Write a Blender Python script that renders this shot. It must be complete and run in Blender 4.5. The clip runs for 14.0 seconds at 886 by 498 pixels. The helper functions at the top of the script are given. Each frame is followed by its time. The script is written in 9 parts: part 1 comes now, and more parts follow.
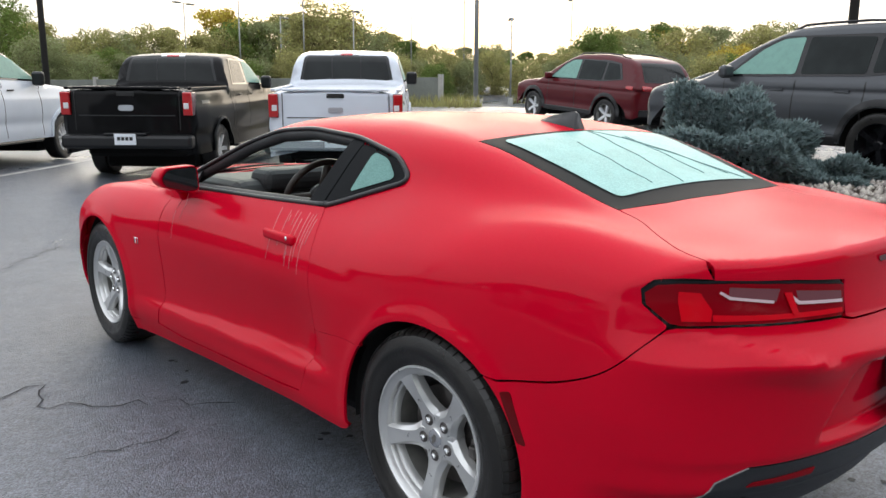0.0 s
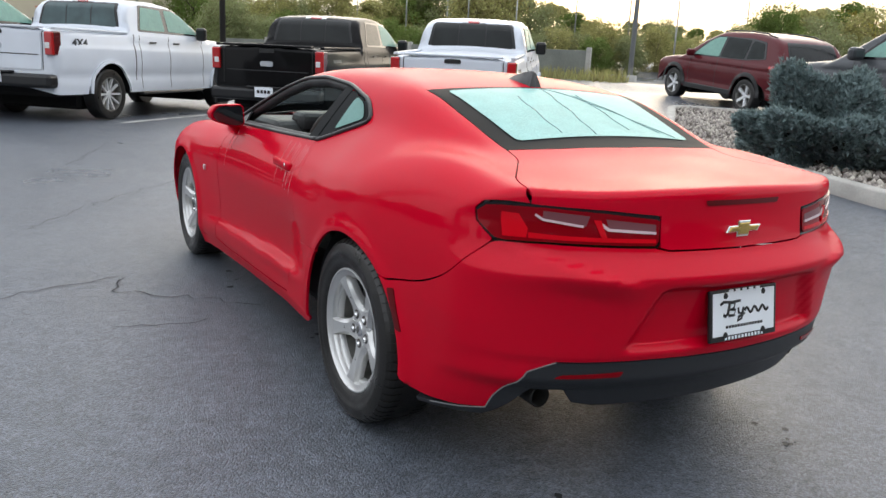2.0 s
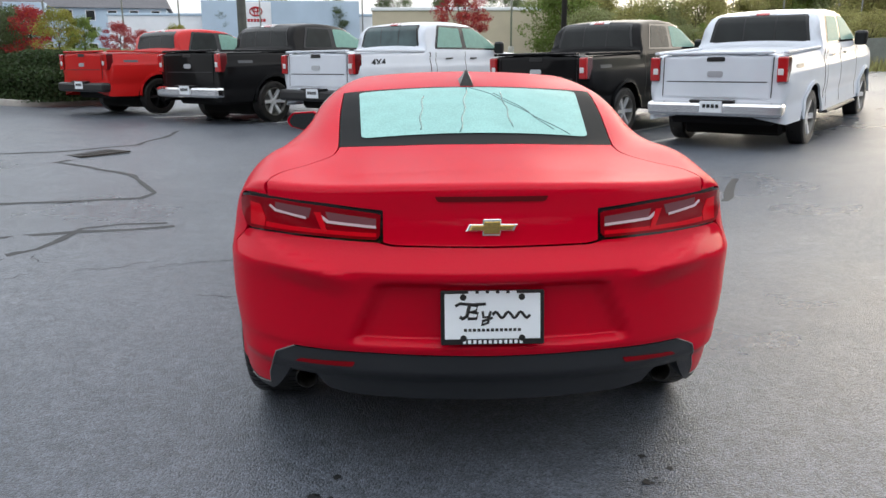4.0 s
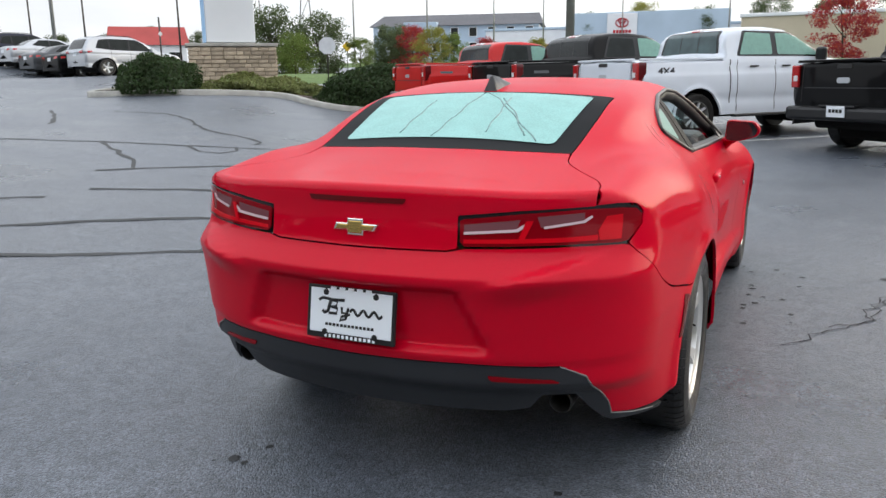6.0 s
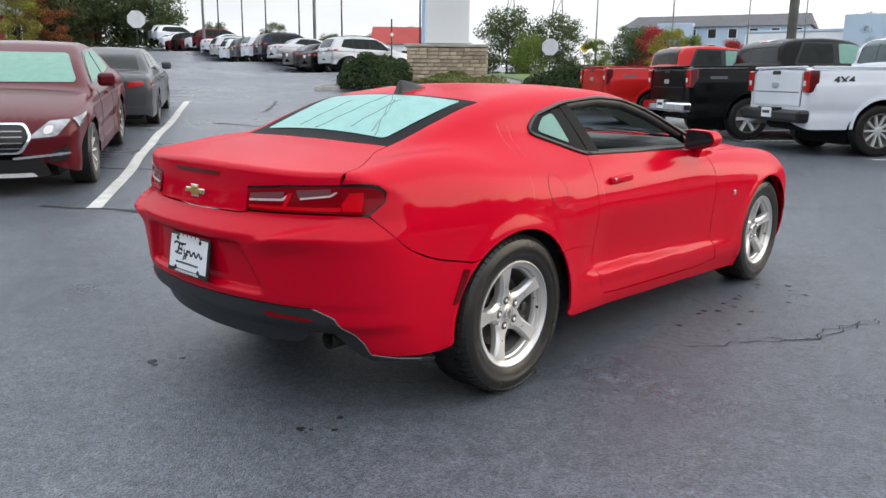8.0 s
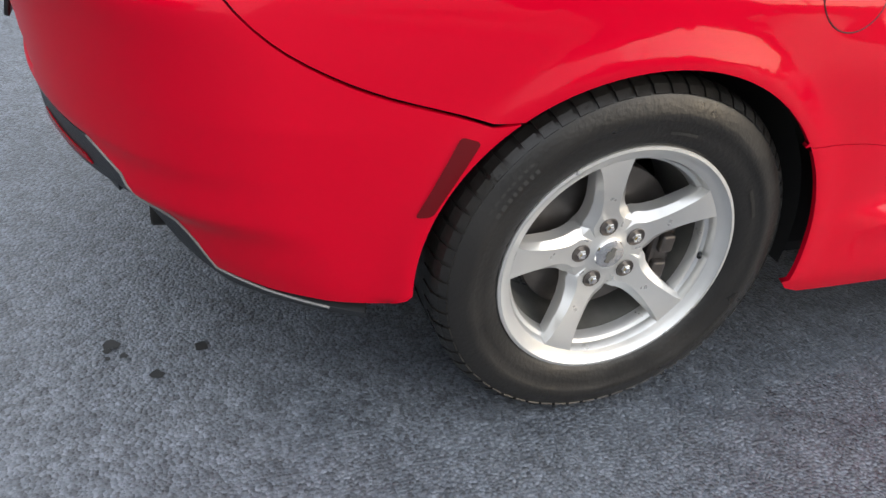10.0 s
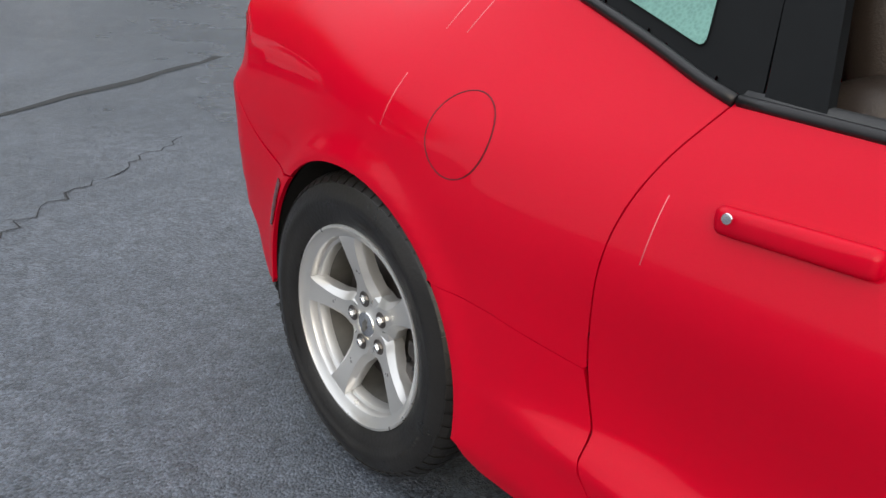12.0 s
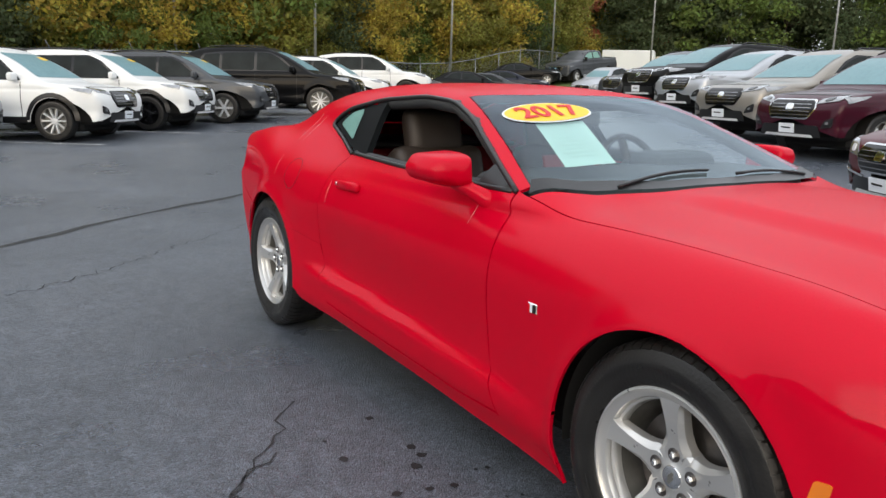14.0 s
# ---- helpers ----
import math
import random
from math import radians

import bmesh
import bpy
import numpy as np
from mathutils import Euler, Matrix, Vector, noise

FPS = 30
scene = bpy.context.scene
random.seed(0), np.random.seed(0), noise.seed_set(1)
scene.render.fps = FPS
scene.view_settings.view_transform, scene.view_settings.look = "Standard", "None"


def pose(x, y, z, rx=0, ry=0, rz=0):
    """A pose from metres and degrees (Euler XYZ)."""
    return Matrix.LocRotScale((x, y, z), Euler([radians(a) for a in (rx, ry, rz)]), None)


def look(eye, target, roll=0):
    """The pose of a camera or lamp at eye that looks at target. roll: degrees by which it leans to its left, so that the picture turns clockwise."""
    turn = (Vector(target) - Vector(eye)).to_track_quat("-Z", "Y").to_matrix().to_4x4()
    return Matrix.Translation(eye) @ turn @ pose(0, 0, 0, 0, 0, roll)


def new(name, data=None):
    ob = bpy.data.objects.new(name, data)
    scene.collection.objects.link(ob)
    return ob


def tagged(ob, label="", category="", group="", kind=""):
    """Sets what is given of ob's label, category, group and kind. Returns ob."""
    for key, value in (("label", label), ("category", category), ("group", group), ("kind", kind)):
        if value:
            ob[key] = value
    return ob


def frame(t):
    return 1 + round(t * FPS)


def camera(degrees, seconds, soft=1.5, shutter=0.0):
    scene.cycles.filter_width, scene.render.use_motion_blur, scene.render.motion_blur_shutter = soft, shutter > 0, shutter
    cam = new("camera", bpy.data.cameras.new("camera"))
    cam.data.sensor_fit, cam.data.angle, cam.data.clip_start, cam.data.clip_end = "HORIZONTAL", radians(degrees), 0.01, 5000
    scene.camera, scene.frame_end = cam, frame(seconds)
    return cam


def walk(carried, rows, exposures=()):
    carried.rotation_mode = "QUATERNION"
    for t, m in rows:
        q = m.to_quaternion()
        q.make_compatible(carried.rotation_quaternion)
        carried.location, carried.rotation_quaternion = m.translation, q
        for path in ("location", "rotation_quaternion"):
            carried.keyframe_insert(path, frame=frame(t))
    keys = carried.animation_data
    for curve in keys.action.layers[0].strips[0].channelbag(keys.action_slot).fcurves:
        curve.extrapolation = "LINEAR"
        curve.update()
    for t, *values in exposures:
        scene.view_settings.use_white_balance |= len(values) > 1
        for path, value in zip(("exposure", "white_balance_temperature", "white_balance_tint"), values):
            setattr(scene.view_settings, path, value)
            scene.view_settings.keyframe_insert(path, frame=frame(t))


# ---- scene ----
cam = camera(59.7, 14.0)
PATH = [
    (0, (-2.367, -1.7, 1.401), (-1.055, -0.24, 1.02), 0.3),
    (0.5, (-2.592, -2.11, 1.405), (-1.299, -0.638, 1.003), 0.8),
    (1, (-2.65, -2.278, 1.425), (-1.407, -0.769, 1.003), 1.4),
    (1.5, (-2.464, -2.38, 1.381), (-1.324, -0.797, 0.94), 2.2),
    (2, (-2.032, -2.593, 1.358), (-1.048, -0.913, 0.898), 3.0),
    (2.2, (-1.862, -2.686, 1.36), (-0.957, -0.966, 0.891), 3.4),
    (4.3, (-0.094, -3.282, 1.393), (-0.143, -1.337, 0.927), -0.7),
    (4.5, (-0.042, -3.296, 1.417), (-0.163, -1.357, 0.942), -0.8),
    (5, (0.216, -3.226, 1.402), (-0.119, -1.308, 0.944), -1.1),
    (5.5, (0.678, -3.114, 1.366), (0.118, -1.247, 0.921), -1.1),
    (6, (1.2, -2.991, 1.346), (0.392, -1.213, 0.915), -0.7),
    (6.5, (1.72, -2.863, 1.332), (0.692, -1.2, 0.909), 0.2),
    (7, (2.216, -2.687, 1.33), (1.038, -1.122, 0.924), 0.8),
    (7.5, (2.642, -2.633, 1.35), (1.375, -1.136, 0.959), 0.9),
    (8, (2.875, -2.624, 1.366), (1.556, -1.184, 0.936), 0.7),
    (8.5, (2.782, -2.38, 1.345), (1.423, -1.005, 0.832), 0.7),
    (8.7, (2.686, -2.193, 1.323), (1.316, -0.846, 0.769), 0.7),
    (10.8, (1.551, 0.050, 1.023), (0.107, -0.105, -0.351), 10.1),
    (11, (1.520, 0.225, 1.037), (0.119, -0.247, -0.310), 7.7),
    (11.2, (1.562, 0.400, 1.080), (0.188, -0.341, -0.169), 5.8),
    (11.5, (1.618, 0.676, 1.124), (0.303, -0.383, 0.052), 4.3),
    (12, (1.782, 1.293, 1.198), (0.563, -0.101, 0.442), 3.8),
    (12.5, (1.974, 1.998, 1.244), (0.834, 0.445, 0.708), 3.0),
    (13, (2.115, 2.712, 1.262), (1.034, 1.095, 0.797), 2.3),
    (13.5, (2.233, 3.368, 1.276), (1.170, 1.728, 0.848), 2.5),
    (14, (2.352, 4.019, 1.309), (1.298, 2.368, 0.905), 1.6),
]
walk(cam, [(t, look(eye, target, roll)) for t, eye, target, roll in PATH], exposures=((0.0, 0.22), (8.5, 0.22), (10.9, 0.70), (11.2, 0.48), (11.5, 0.26), (12.0, 0.14), (13.0, 0.03), (14.0, 0.0)))

# world, sun and exposure
world = bpy.data.worlds.new("sky")
scene.world = world
world.use_nodes = True
_nt = world.node_tree
_sky = _nt.nodes.new("ShaderNodeTexSky")
_sky.sky_type = "NISHITA"
_sky.sun_disc = False
SUN_EL, SUN_AZ = 12.0, 43.0  # elevation, and degrees clockwise from +y
_sky.sun_elevation = radians(SUN_EL)
_sky.sun_rotation = radians(SUN_AZ)
_sky.dust_density = 4.0
_sky.air_density = 1.0
_mix = _nt.nodes.new("ShaderNodeMix")
_mix.data_type = "RGBA"
_mix.inputs["Factor"].default_value = 0.965
_mix.inputs["B"].default_value = (0.83, 0.86, 0.91, 1)  # even overcast
_nt.links.new(_sky.outputs[0], _mix.inputs["A"])
# an overcast sky is brightest overhead, with soft cloud bands
_co = _nt.nodes.new("ShaderNodeTexCoord")
_sep = _nt.nodes.new("ShaderNodeSeparateXYZ")
_nt.links.new(_co.outputs["Generated"], _sep.inputs[0])
_up = _nt.nodes.new("ShaderNodeMapRange")
_up.inputs["To Min"].default_value, _up.inputs["To Max"].default_value = 0.72, 1.32
_nt.links.new(_sep.outputs["Z"], _up.inputs["Value"])
_map = _nt.nodes.new("ShaderNodeMapping")
_map.inputs["Scale"].default_value = (1.6, 1.6, 7.0)
_nt.links.new(_co.outputs["Generated"], _map.inputs[0])
_cloud = _nt.nodes.new("ShaderNodeTexNoise")
_cloud.inputs["Scale"].default_value = 1.4
_cloud.inputs["Detail"].default_value = 5
_nt.links.new(_map.outputs[0], _cloud.inputs["Vector"])
_cm = _nt.nodes.new("ShaderNodeMapRange")
_cm.inputs["From Min"].default_value, _cm.inputs["From Max"].default_value = 0.3, 0.7
_cm.inputs["To Min"].default_value, _cm.inputs["To Max"].default_value = 0.82, 1.16
_nt.links.new(_cloud.outputs["Fac"], _cm.inputs["Value"])
_mul = _nt.nodes.new("ShaderNodeMath")
_mul.operation = "MULTIPLY"
_nt.links.new(_up.outputs[0], _mul.inputs[0])
_nt.links.new(_cm.outputs[0], _mul.inputs[1])
_sc = _nt.nodes.new("ShaderNodeVectorMath")
_sc.operation = "SCALE"
_nt.links.new(_mix.outputs["Result"], _sc.inputs[0])
_nt.links.new(_mul.outputs[0], _sc.inputs["Scale"])
_nt.links.new(_sc.outputs[0], _nt.nodes["Background"].inputs[0])
_nt.nodes["Background"].inputs[1].default_value = 1.42
sun = new("sun", bpy.data.lights.new("sun", "SUN"))
sun.data.energy = 1.5
sun.data.angle = radians(65)
sun.data.color = (1.0, 0.9, 0.75)
_se, _sa = radians(SUN_EL), radians(SUN_AZ)
sun.matrix_world = look((0, 0, 0), (-math.sin(_sa) * math.cos(_se), -math.cos(_sa) * math.cos(_se), -math.sin(_se)))

# ---- tools for building ----
def mesh_of(name, verts, faces, normals=None, smooth=True):
    me = bpy.data.meshes.new(name)
    me.from_pydata([tuple(map(float, v)) for v in verts], [], [tuple(f) for f in faces])
    if smooth:
        me.polygons.foreach_set("use_smooth", [True] * len(me.polygons))
    me.update()
    if normals is not None:
        me.normals_split_custom_set_from_vertices([tuple(map(float, n)) for n in normals])
    return me


def part(name, data, material, parent=None, label="", loc=None):
    """One mesh object, under a thing or a part."""
    if isinstance(data, bmesh.types.BMesh):
        me = bpy.data.meshes.new(name)
        data.to_mesh(me)
        data.free()
        data = me
    if material is not None and not data.materials:
        for m in material if isinstance(material, (list, tuple)) else (material,):
            data.materials.append(m)
    ob = new(name, data)
    if parent is not None:
        ob.parent = parent
    if loc is not None:
        ob.matrix_basis = loc if isinstance(loc, Matrix) else Matrix.Translation(loc)
    if label:
        ob["label"] = label
    return ob


def thing(name, label, category, group="", kind="", at=None):
    ob = tagged(new(name), label, category, group, kind)
    ob.empty_display_size = 0.1
    if at is not None:
        ob.matrix_basis = at
    return ob


def spline(*knots):
    """A smooth curve through (t, value) knots, held level at its ends."""
    t = np.array([k[0] for k in knots], float)
    v = np.array([k[1] for k in knots], float)
    d = np.diff(v) / np.diff(t)
    m = np.zeros(len(t))
    m[0], m[-1] = d[0], d[-1]
    same = d[:-1] * d[1:] > 0
    w1, w2 = 2 * np.diff(t)[1:] + np.diff(t)[:-1], np.diff(t)[1:] + 2 * np.diff(t)[:-1]
    safe = np.where(same, d[:-1], 1.0), np.where(same, d[1:], 1.0)
    m[1:-1] = np.where(same, (w1 + w2) / (w1 / safe[0] + w2 / safe[1]), 0.0)

    def f(q):
        q = np.clip(np.asarray(q, float), t[0], t[-1])
        i = np.clip(np.searchsorted(t, q, "right") - 1, 0, len(t) - 2)
        h = t[i + 1] - t[i]
        s = (q - t[i]) / h
        return (2 * s**3 - 3 * s**2 + 1) * v[i] + (s**3 - 2 * s**2 + s) * h * m[i] + (3 * s**2 - 2 * s**3) * v[i + 1] + (s**3 - s**2) * h * m[i + 1]

    return f


def smax(a, b, k):
    h = np.maximum(k - np.abs(a - b), 0) / k
    return np.maximum(a, b) + h * h * k / 4


def smin(a, b, k):
    return -smax(-a, -b, k)


def gauss(v, mid, width):
    return np.exp(-(((v - mid) / width) ** 2))


def step(v, a, b):
    s = np.clip((v - a) / (b - a), 0, 1)
    return s * s * (3 - 2 * s)


class Shell:
    """A body given by a field that is negative inside; charts send rays at it."""

    def __init__(self, field):
        self.field = field

    def hit(self, o, d, far=2.0):
        o, d = np.broadcast_arrays(np.asarray(o, float), np.asarray(d, float))
        n = int(far / 0.05)
        hi = np.full(len(o), far)
        lo = np.zeros(len(o))
        open_ = np.ones(len(o), bool)
        for i in range(1, n + 1):
            t = far - i * 0.05
            p = o + d * t
            inside = (self.field(p[:, 0], p[:, 1], p[:, 2]) < 0) & open_
            lo[inside], hi[inside] = t, t + 0.05
            open_ &= ~inside
            if not open_.any():
                break
        for _ in range(15):
            mid = (lo + hi) / 2
            p = o + d * mid[:, None]
            ins = self.field(p[:, 0], p[:, 1], p[:, 2]) < 0
            lo, hi = np.where(ins, mid, lo), np.where(ins, hi, mid)
        return o + d * lo[:, None]

    def normal(self, p, e=0.003):
        g = np.stack([self.field(*(p + e * a).T) - self.field(*(p - e * a).T) for a in np.eye(3)], -1)
        return g / np.maximum(np.linalg.norm(g, axis=1, keepdims=True), 1e-9)


def chart_side(sign):
    """(y, z): rays along x."""
    return lambda u, v: (np.stack([0 * u, u, v], -1), np.stack([0 * u + sign, 0 * u, 0 * u], -1))


def chart_end(sign):
    """(x, z): rays along y."""
    return lambda u, v: (np.stack([u, 0 * u + 1.3, v], -1), np.stack([0 * u, 0 * u + sign, 0 * u], -1))


def chart_top():
    """(x, y): rays from above."""
    return lambda u, v: (np.stack([u, v, 0 * u + 0.3], -1), np.stack([0 * u, 0 * u, 0 * u + 1], -1))


def chart_polar(zc):
    """(y, a): rays in the cross-section, a degrees up from +x."""
    return lambda u, v: (np.stack([0 * u, u, 0 * u + zc], -1), np.stack([np.cos(np.radians(v)), 0 * u, np.sin(np.radians(v))], -1))


def chart_wrap(y0):
    """(a, z): level rays round a corner, a degrees from +x towards -y."""
    return lambda u, v: (np.stack([0 * u, 0 * u + y0, v], -1), np.stack([np.cos(np.radians(u)), -np.sin(np.radians(u)), 0 * u], -1))


def dense(outline, gap):
    out = []
    pts = [np.array(p, float) for p in outline]
    for a, b in zip(pts, pts[1:] + pts[:1]):
        n = max(1, int(np.linalg.norm(b - a) / gap))
        out += [a + (b - a) * i / n for i in range(n)]
    return np.array(out)


def rounded(pts, r=0.03, n=5):
    """A polygon with its corners rounded; a corner may carry its own radius as a third number."""
    out = []
    m = len(pts)
    for i in range(m):
        p = np.array(pts[i][:2], float)
        rr = pts[i][2] if len(pts[i]) > 2 else r
        a, b = np.array(pts[i - 1][:2], float) - p, np.array(pts[(i + 1) % m][:2], float) - p
        la, lb = np.linalg.norm(a), np.linalg.norm(b)
        q = min(rr, la * 0.48, lb * 0.48)
        if q < 1e-4:
            out.append(p)
            continue
        s, e = p + a / la * q, p + b / lb * q
        for k in range(n + 1):
            t = k / n
            out.append((1 - t) ** 2 * s + 2 * t * (1 - t) * p + t * t * e)
    return np.array(out)


def inside_poly(poly, u, v):
    res = np.zeros(u.shape, bool)
    a, b = poly, np.roll(poly, -1, 0)
    for (x0, y0), (x1, y1) in zip(a, b):
        if y0 == y1:
            continue
        cross = (y0 > v) != (y1 > v)
        res ^= cross & (u < (x1 - x0) * (v - y0) / (y1 - y0) + x0)
    return res


def clip_cell(poly, u0, u1, v0, v1):
    out = poly
    for ax, lim, sgn in ((0, u0, 1), (0, u1, -1), (1, v0, 1), (1, v1, -1)):
        res = []
        for i in range(len(out)):
            p, q = out[i - 1], out[i]
            ip, iq = (p[ax] - lim) * sgn >= 0, (q[ax] - lim) * sgn >= 0
            if ip != iq:
                t = (lim - p[ax]) / (q[ax] - p[ax])
                res.append((p[0] + (q[0] - p[0]) * t, p[1] + (q[1] - p[1]) * t))
            if iq:
                res.append((q[0], q[1]))
        out = res
        if len(out) < 3:
            return []
    return out


def simple_loops(ids):
    """Splits a closed run of points where it touches itself."""
    loops, run = [], []
    for k in ids:
        if k in run:
            i = run.index(k)
            if len(run) - i >= 3:
                loops.append(run[i:])
            run = run[: i + 1]
        else:
            run.append(k)
    if len(run) >= 3:
        loops.append(run)
    return loops


def cut_grid(outline, du, dv):
    """Points and faces of a grid cut to an outline."""
    area = sum(p[0] * q[1] - q[0] * p[1] for p, q in zip(outline, list(outline[1:]) + [outline[0]]))
    outline = list(outline)[:: 1 if area > 0 else -1]
    poly = dense(np.array([tuple(p[:2]) for p in outline]) / (du, dv), 0.6) * (du, dv)
    lo, hi = poly.min(0) - 1e-6, poly.max(0) + 1e-6
    nu, nv = max(1, math.ceil((hi[0] - lo[0]) / du)), max(1, math.ceil((hi[1] - lo[1]) / dv))
    us, vs = np.linspace(lo[0], hi[0], nu + 1), np.linspace(lo[1], hi[1], nv + 1)
    gu, gv = np.meshgrid(us, vs, indexing="ij")
    ins = inside_poly(poly, gu, gv)
    touched = np.zeros((nu, nv), bool)
    fine = dense(poly / (du, dv), 0.06) * (du, dv)
    ci = np.clip(((fine[:, 0] - lo[0]) / (hi[0] - lo[0]) * nu).astype(int), 0, nu - 1)
    cj = np.clip(((fine[:, 1] - lo[1]) / (hi[1] - lo[1]) * nv).astype(int), 0, nv - 1)
    touched[ci, cj] = True
    tup = [tuple(p) for p in poly]
    keys, pts, faces = {}, [], []

    def idx(p):
        k = (round(p[0], 5), round(p[1], 5))
        if k not in keys:
            keys[k] = len(pts)
            pts.append((p[0], p[1]))
        return keys[k]

    for i in range(nu):
        for j in range(nv):
            c = ins[i, j], ins[i + 1, j], ins[i + 1, j + 1], ins[i, j + 1]
            if all(c) and not touched[i, j]:
                f = [(us[i], vs[j]), (us[i + 1], vs[j]), (us[i + 1], vs[j + 1]), (us[i], vs[j + 1])]
            elif any(c) or touched[i, j]:
                f = clip_cell(tup, us[i], us[i + 1], vs[j], vs[j + 1])
            else:
                continue
            ids = []
            for p in f:
                k = idx(p)
                if not ids or ids[-1] != k:
                    ids.append(k)
            for loop in simple_loops(ids):
                a = sum(pts[p][0] * pts[q][1] - pts[q][0] * pts[p][1] for p, q in zip(loop, loop[1:] + loop[:1]))
                if a > 1e-5 * du * dv:
                    faces.append(loop)
    used = sorted({k for f in faces for k in f})
    back = {k: i for i, k in enumerate(used)}
    return np.array([pts[k] for k in used]), [[back[k] for k in f] for f in faces]


def panel(name, shell, chart, outline, du, dv, lip=0.012, proud=0.0, mirror=False, far=2.0):
    """A sheet of the shell inside an outline in the chart, with its edges turned in by lip."""
    uv, faces = cut_grid(outline, du, dv)
    o, d = chart(uv[:, 0], uv[:, 1])
    p = shell.hit(o, d, far)
    nrm = shell.normal(p)
    if proud:
        p = p + nrm * proud
    facing = 0.0
    for f in faces:
        for a, b in zip(f[1:], f[2:]):
            facing += float(np.dot(np.cross(p[a] - p[f[0]], p[b] - p[f[0]]), nrm[f[0]]))
    if facing < 0:
        faces = [f[::-1] for f in faces]
    verts, norms = [tuple(q) for q in p], [tuple(q) for q in nrm]
    if lip:
        count = {}
        for f in faces:
            for a, b in zip(f, f[1:] + f[:1]):
                count[(a, b)] = 1
        edge = [(a, b) for a, b in count if (b, a) not in count]
        low, rim = {}, {}
        out = []
        for a, b in edge:
            for q in (a, b):
                if q not in low:
                    rim[q] = len(verts)
                    verts.append(tuple(p[q]))
                    norms.append(tuple(nrm[q]))
                    low[q] = len(verts)
                    verts.append(tuple(p[q] - nrm[q] * lip))
                    norms.append(tuple(nrm[q]))
            t = p[b] - p[a]
            side = np.cross(t, nrm[a])
            ln = np.linalg.norm(side)
            if ln > 1e-9:
                for q in (a, b):
                    norms[rim[q]] = norms[low[q]] = tuple(side / ln)
            out.append((rim[b], rim[a], low[a], low[b]))
        faces = faces + out
    if mirror:
        verts = [(-x, y, z) for x, y, z in verts]
        norms = [(-x, y, z) for x, y, z in norms]
        faces = [f[::-1] for f in faces]
    return mesh_of(name, verts, faces, norms)


def lathe(profile, n=48, axis="x"):
    """Rings of (radius, offset) turned about an axis; returns verts and faces."""
    v, f = [], []
    m = len(profile)
    for i in range(n):
        a = 2 * math.pi * i / n
        for r, h in profile:
            v.append((h, r * math.cos(a), r * math.sin(a)) if axis == "x" else (r * math.cos(a), r * math.sin(a), h))
    for i in range(n):
        k = (i + 1) % n
        for j in range(m - 1):
            q = (i * m + j, k * m + j, k * m + j + 1, i * m + j + 1)
            f.append(q if axis == "x" else q)
    return v, f


def fix_normals(me):
    bm = bmesh.new()
    bm.from_mesh(me)
    bmesh.ops.remove_doubles(bm, verts=bm.verts, dist=1e-5)
    bmesh.ops.recalc_face_normals(bm, faces=bm.faces)
    bm.to_mesh(me)
    bm.free()
    return me


def lathe_mesh(name, profile, n=48, axis="x", sharp=35):
    v, f = lathe(profile, n, axis)
    me = fix_normals(mesh_of(name, v, f))
    me.set_sharp_from_angle(angle=radians(sharp))
    return me


def box_bm(sx, sy, sz, bevel=0.0, seg=2, at=(0, 0, 0), bm=None, rot=None):
    """A box with rounded edges, centred on at."""
    own = bm is None
    bm = bmesh.new() if own else bm
    r = bmesh.ops.create_cube(bm, size=1.0)
    vs = r["verts"]
    bmesh.ops.scale(bm, verts=vs, vec=(sx, sy, sz))
    if bevel > 0:
        es = list({e for v in vs for e in v.link_edges})
        g = bmesh.ops.bevel(bm, geom=es, offset=bevel, segments=seg, profile=0.5, affect="EDGES")
        vs = list({v for f in g["faces"] for v in f.verts} | {v for v in vs if v.is_valid})
    m = Matrix.Translation(at) @ (rot.to_4x4() if rot is not None else Matrix.Identity(4))
    bmesh.ops.transform(bm, matrix=m, verts=vs)
    return bm


def tube_mesh(name, pts, r, n=8, closed=False, radii=None):
    """A round bar along points."""
    pts = [Vector(p) for p in pts]
    v, f = [], []
    m = len(pts)
    up = Vector((0, 0, 1))
    for i, p in enumerate(pts):
        a = pts[(i + 1) % m] if closed or i < m - 1 else p
        b = pts[i - 1] if closed or i else p
        t = (a - b).normalized()
        s = t.cross(up)
        if s.length < 1e-3:
            s = t.cross(Vector((1, 0, 0)))
        s.normalize()
        w = s.cross(t)
        rr = radii[i] if radii else r
        for k in range(n):
            q = 2 * math.pi * k / n
            v.append(p + (s * math.cos(q) + w * math.sin(q)) * rr)
    for i in range(m if closed else m - 1):
        j = (i + 1) % m
        for k in range(n):
            l = (k + 1) % n
            f.append((i * n + k, i * n + l, j * n + l, j * n + k))
    if not closed:
        f.append(tuple(range(n))[::-1])
        f.append(tuple((m - 1) * n + k for k in range(n)))
    return fix_normals(mesh_of(name, v, f))

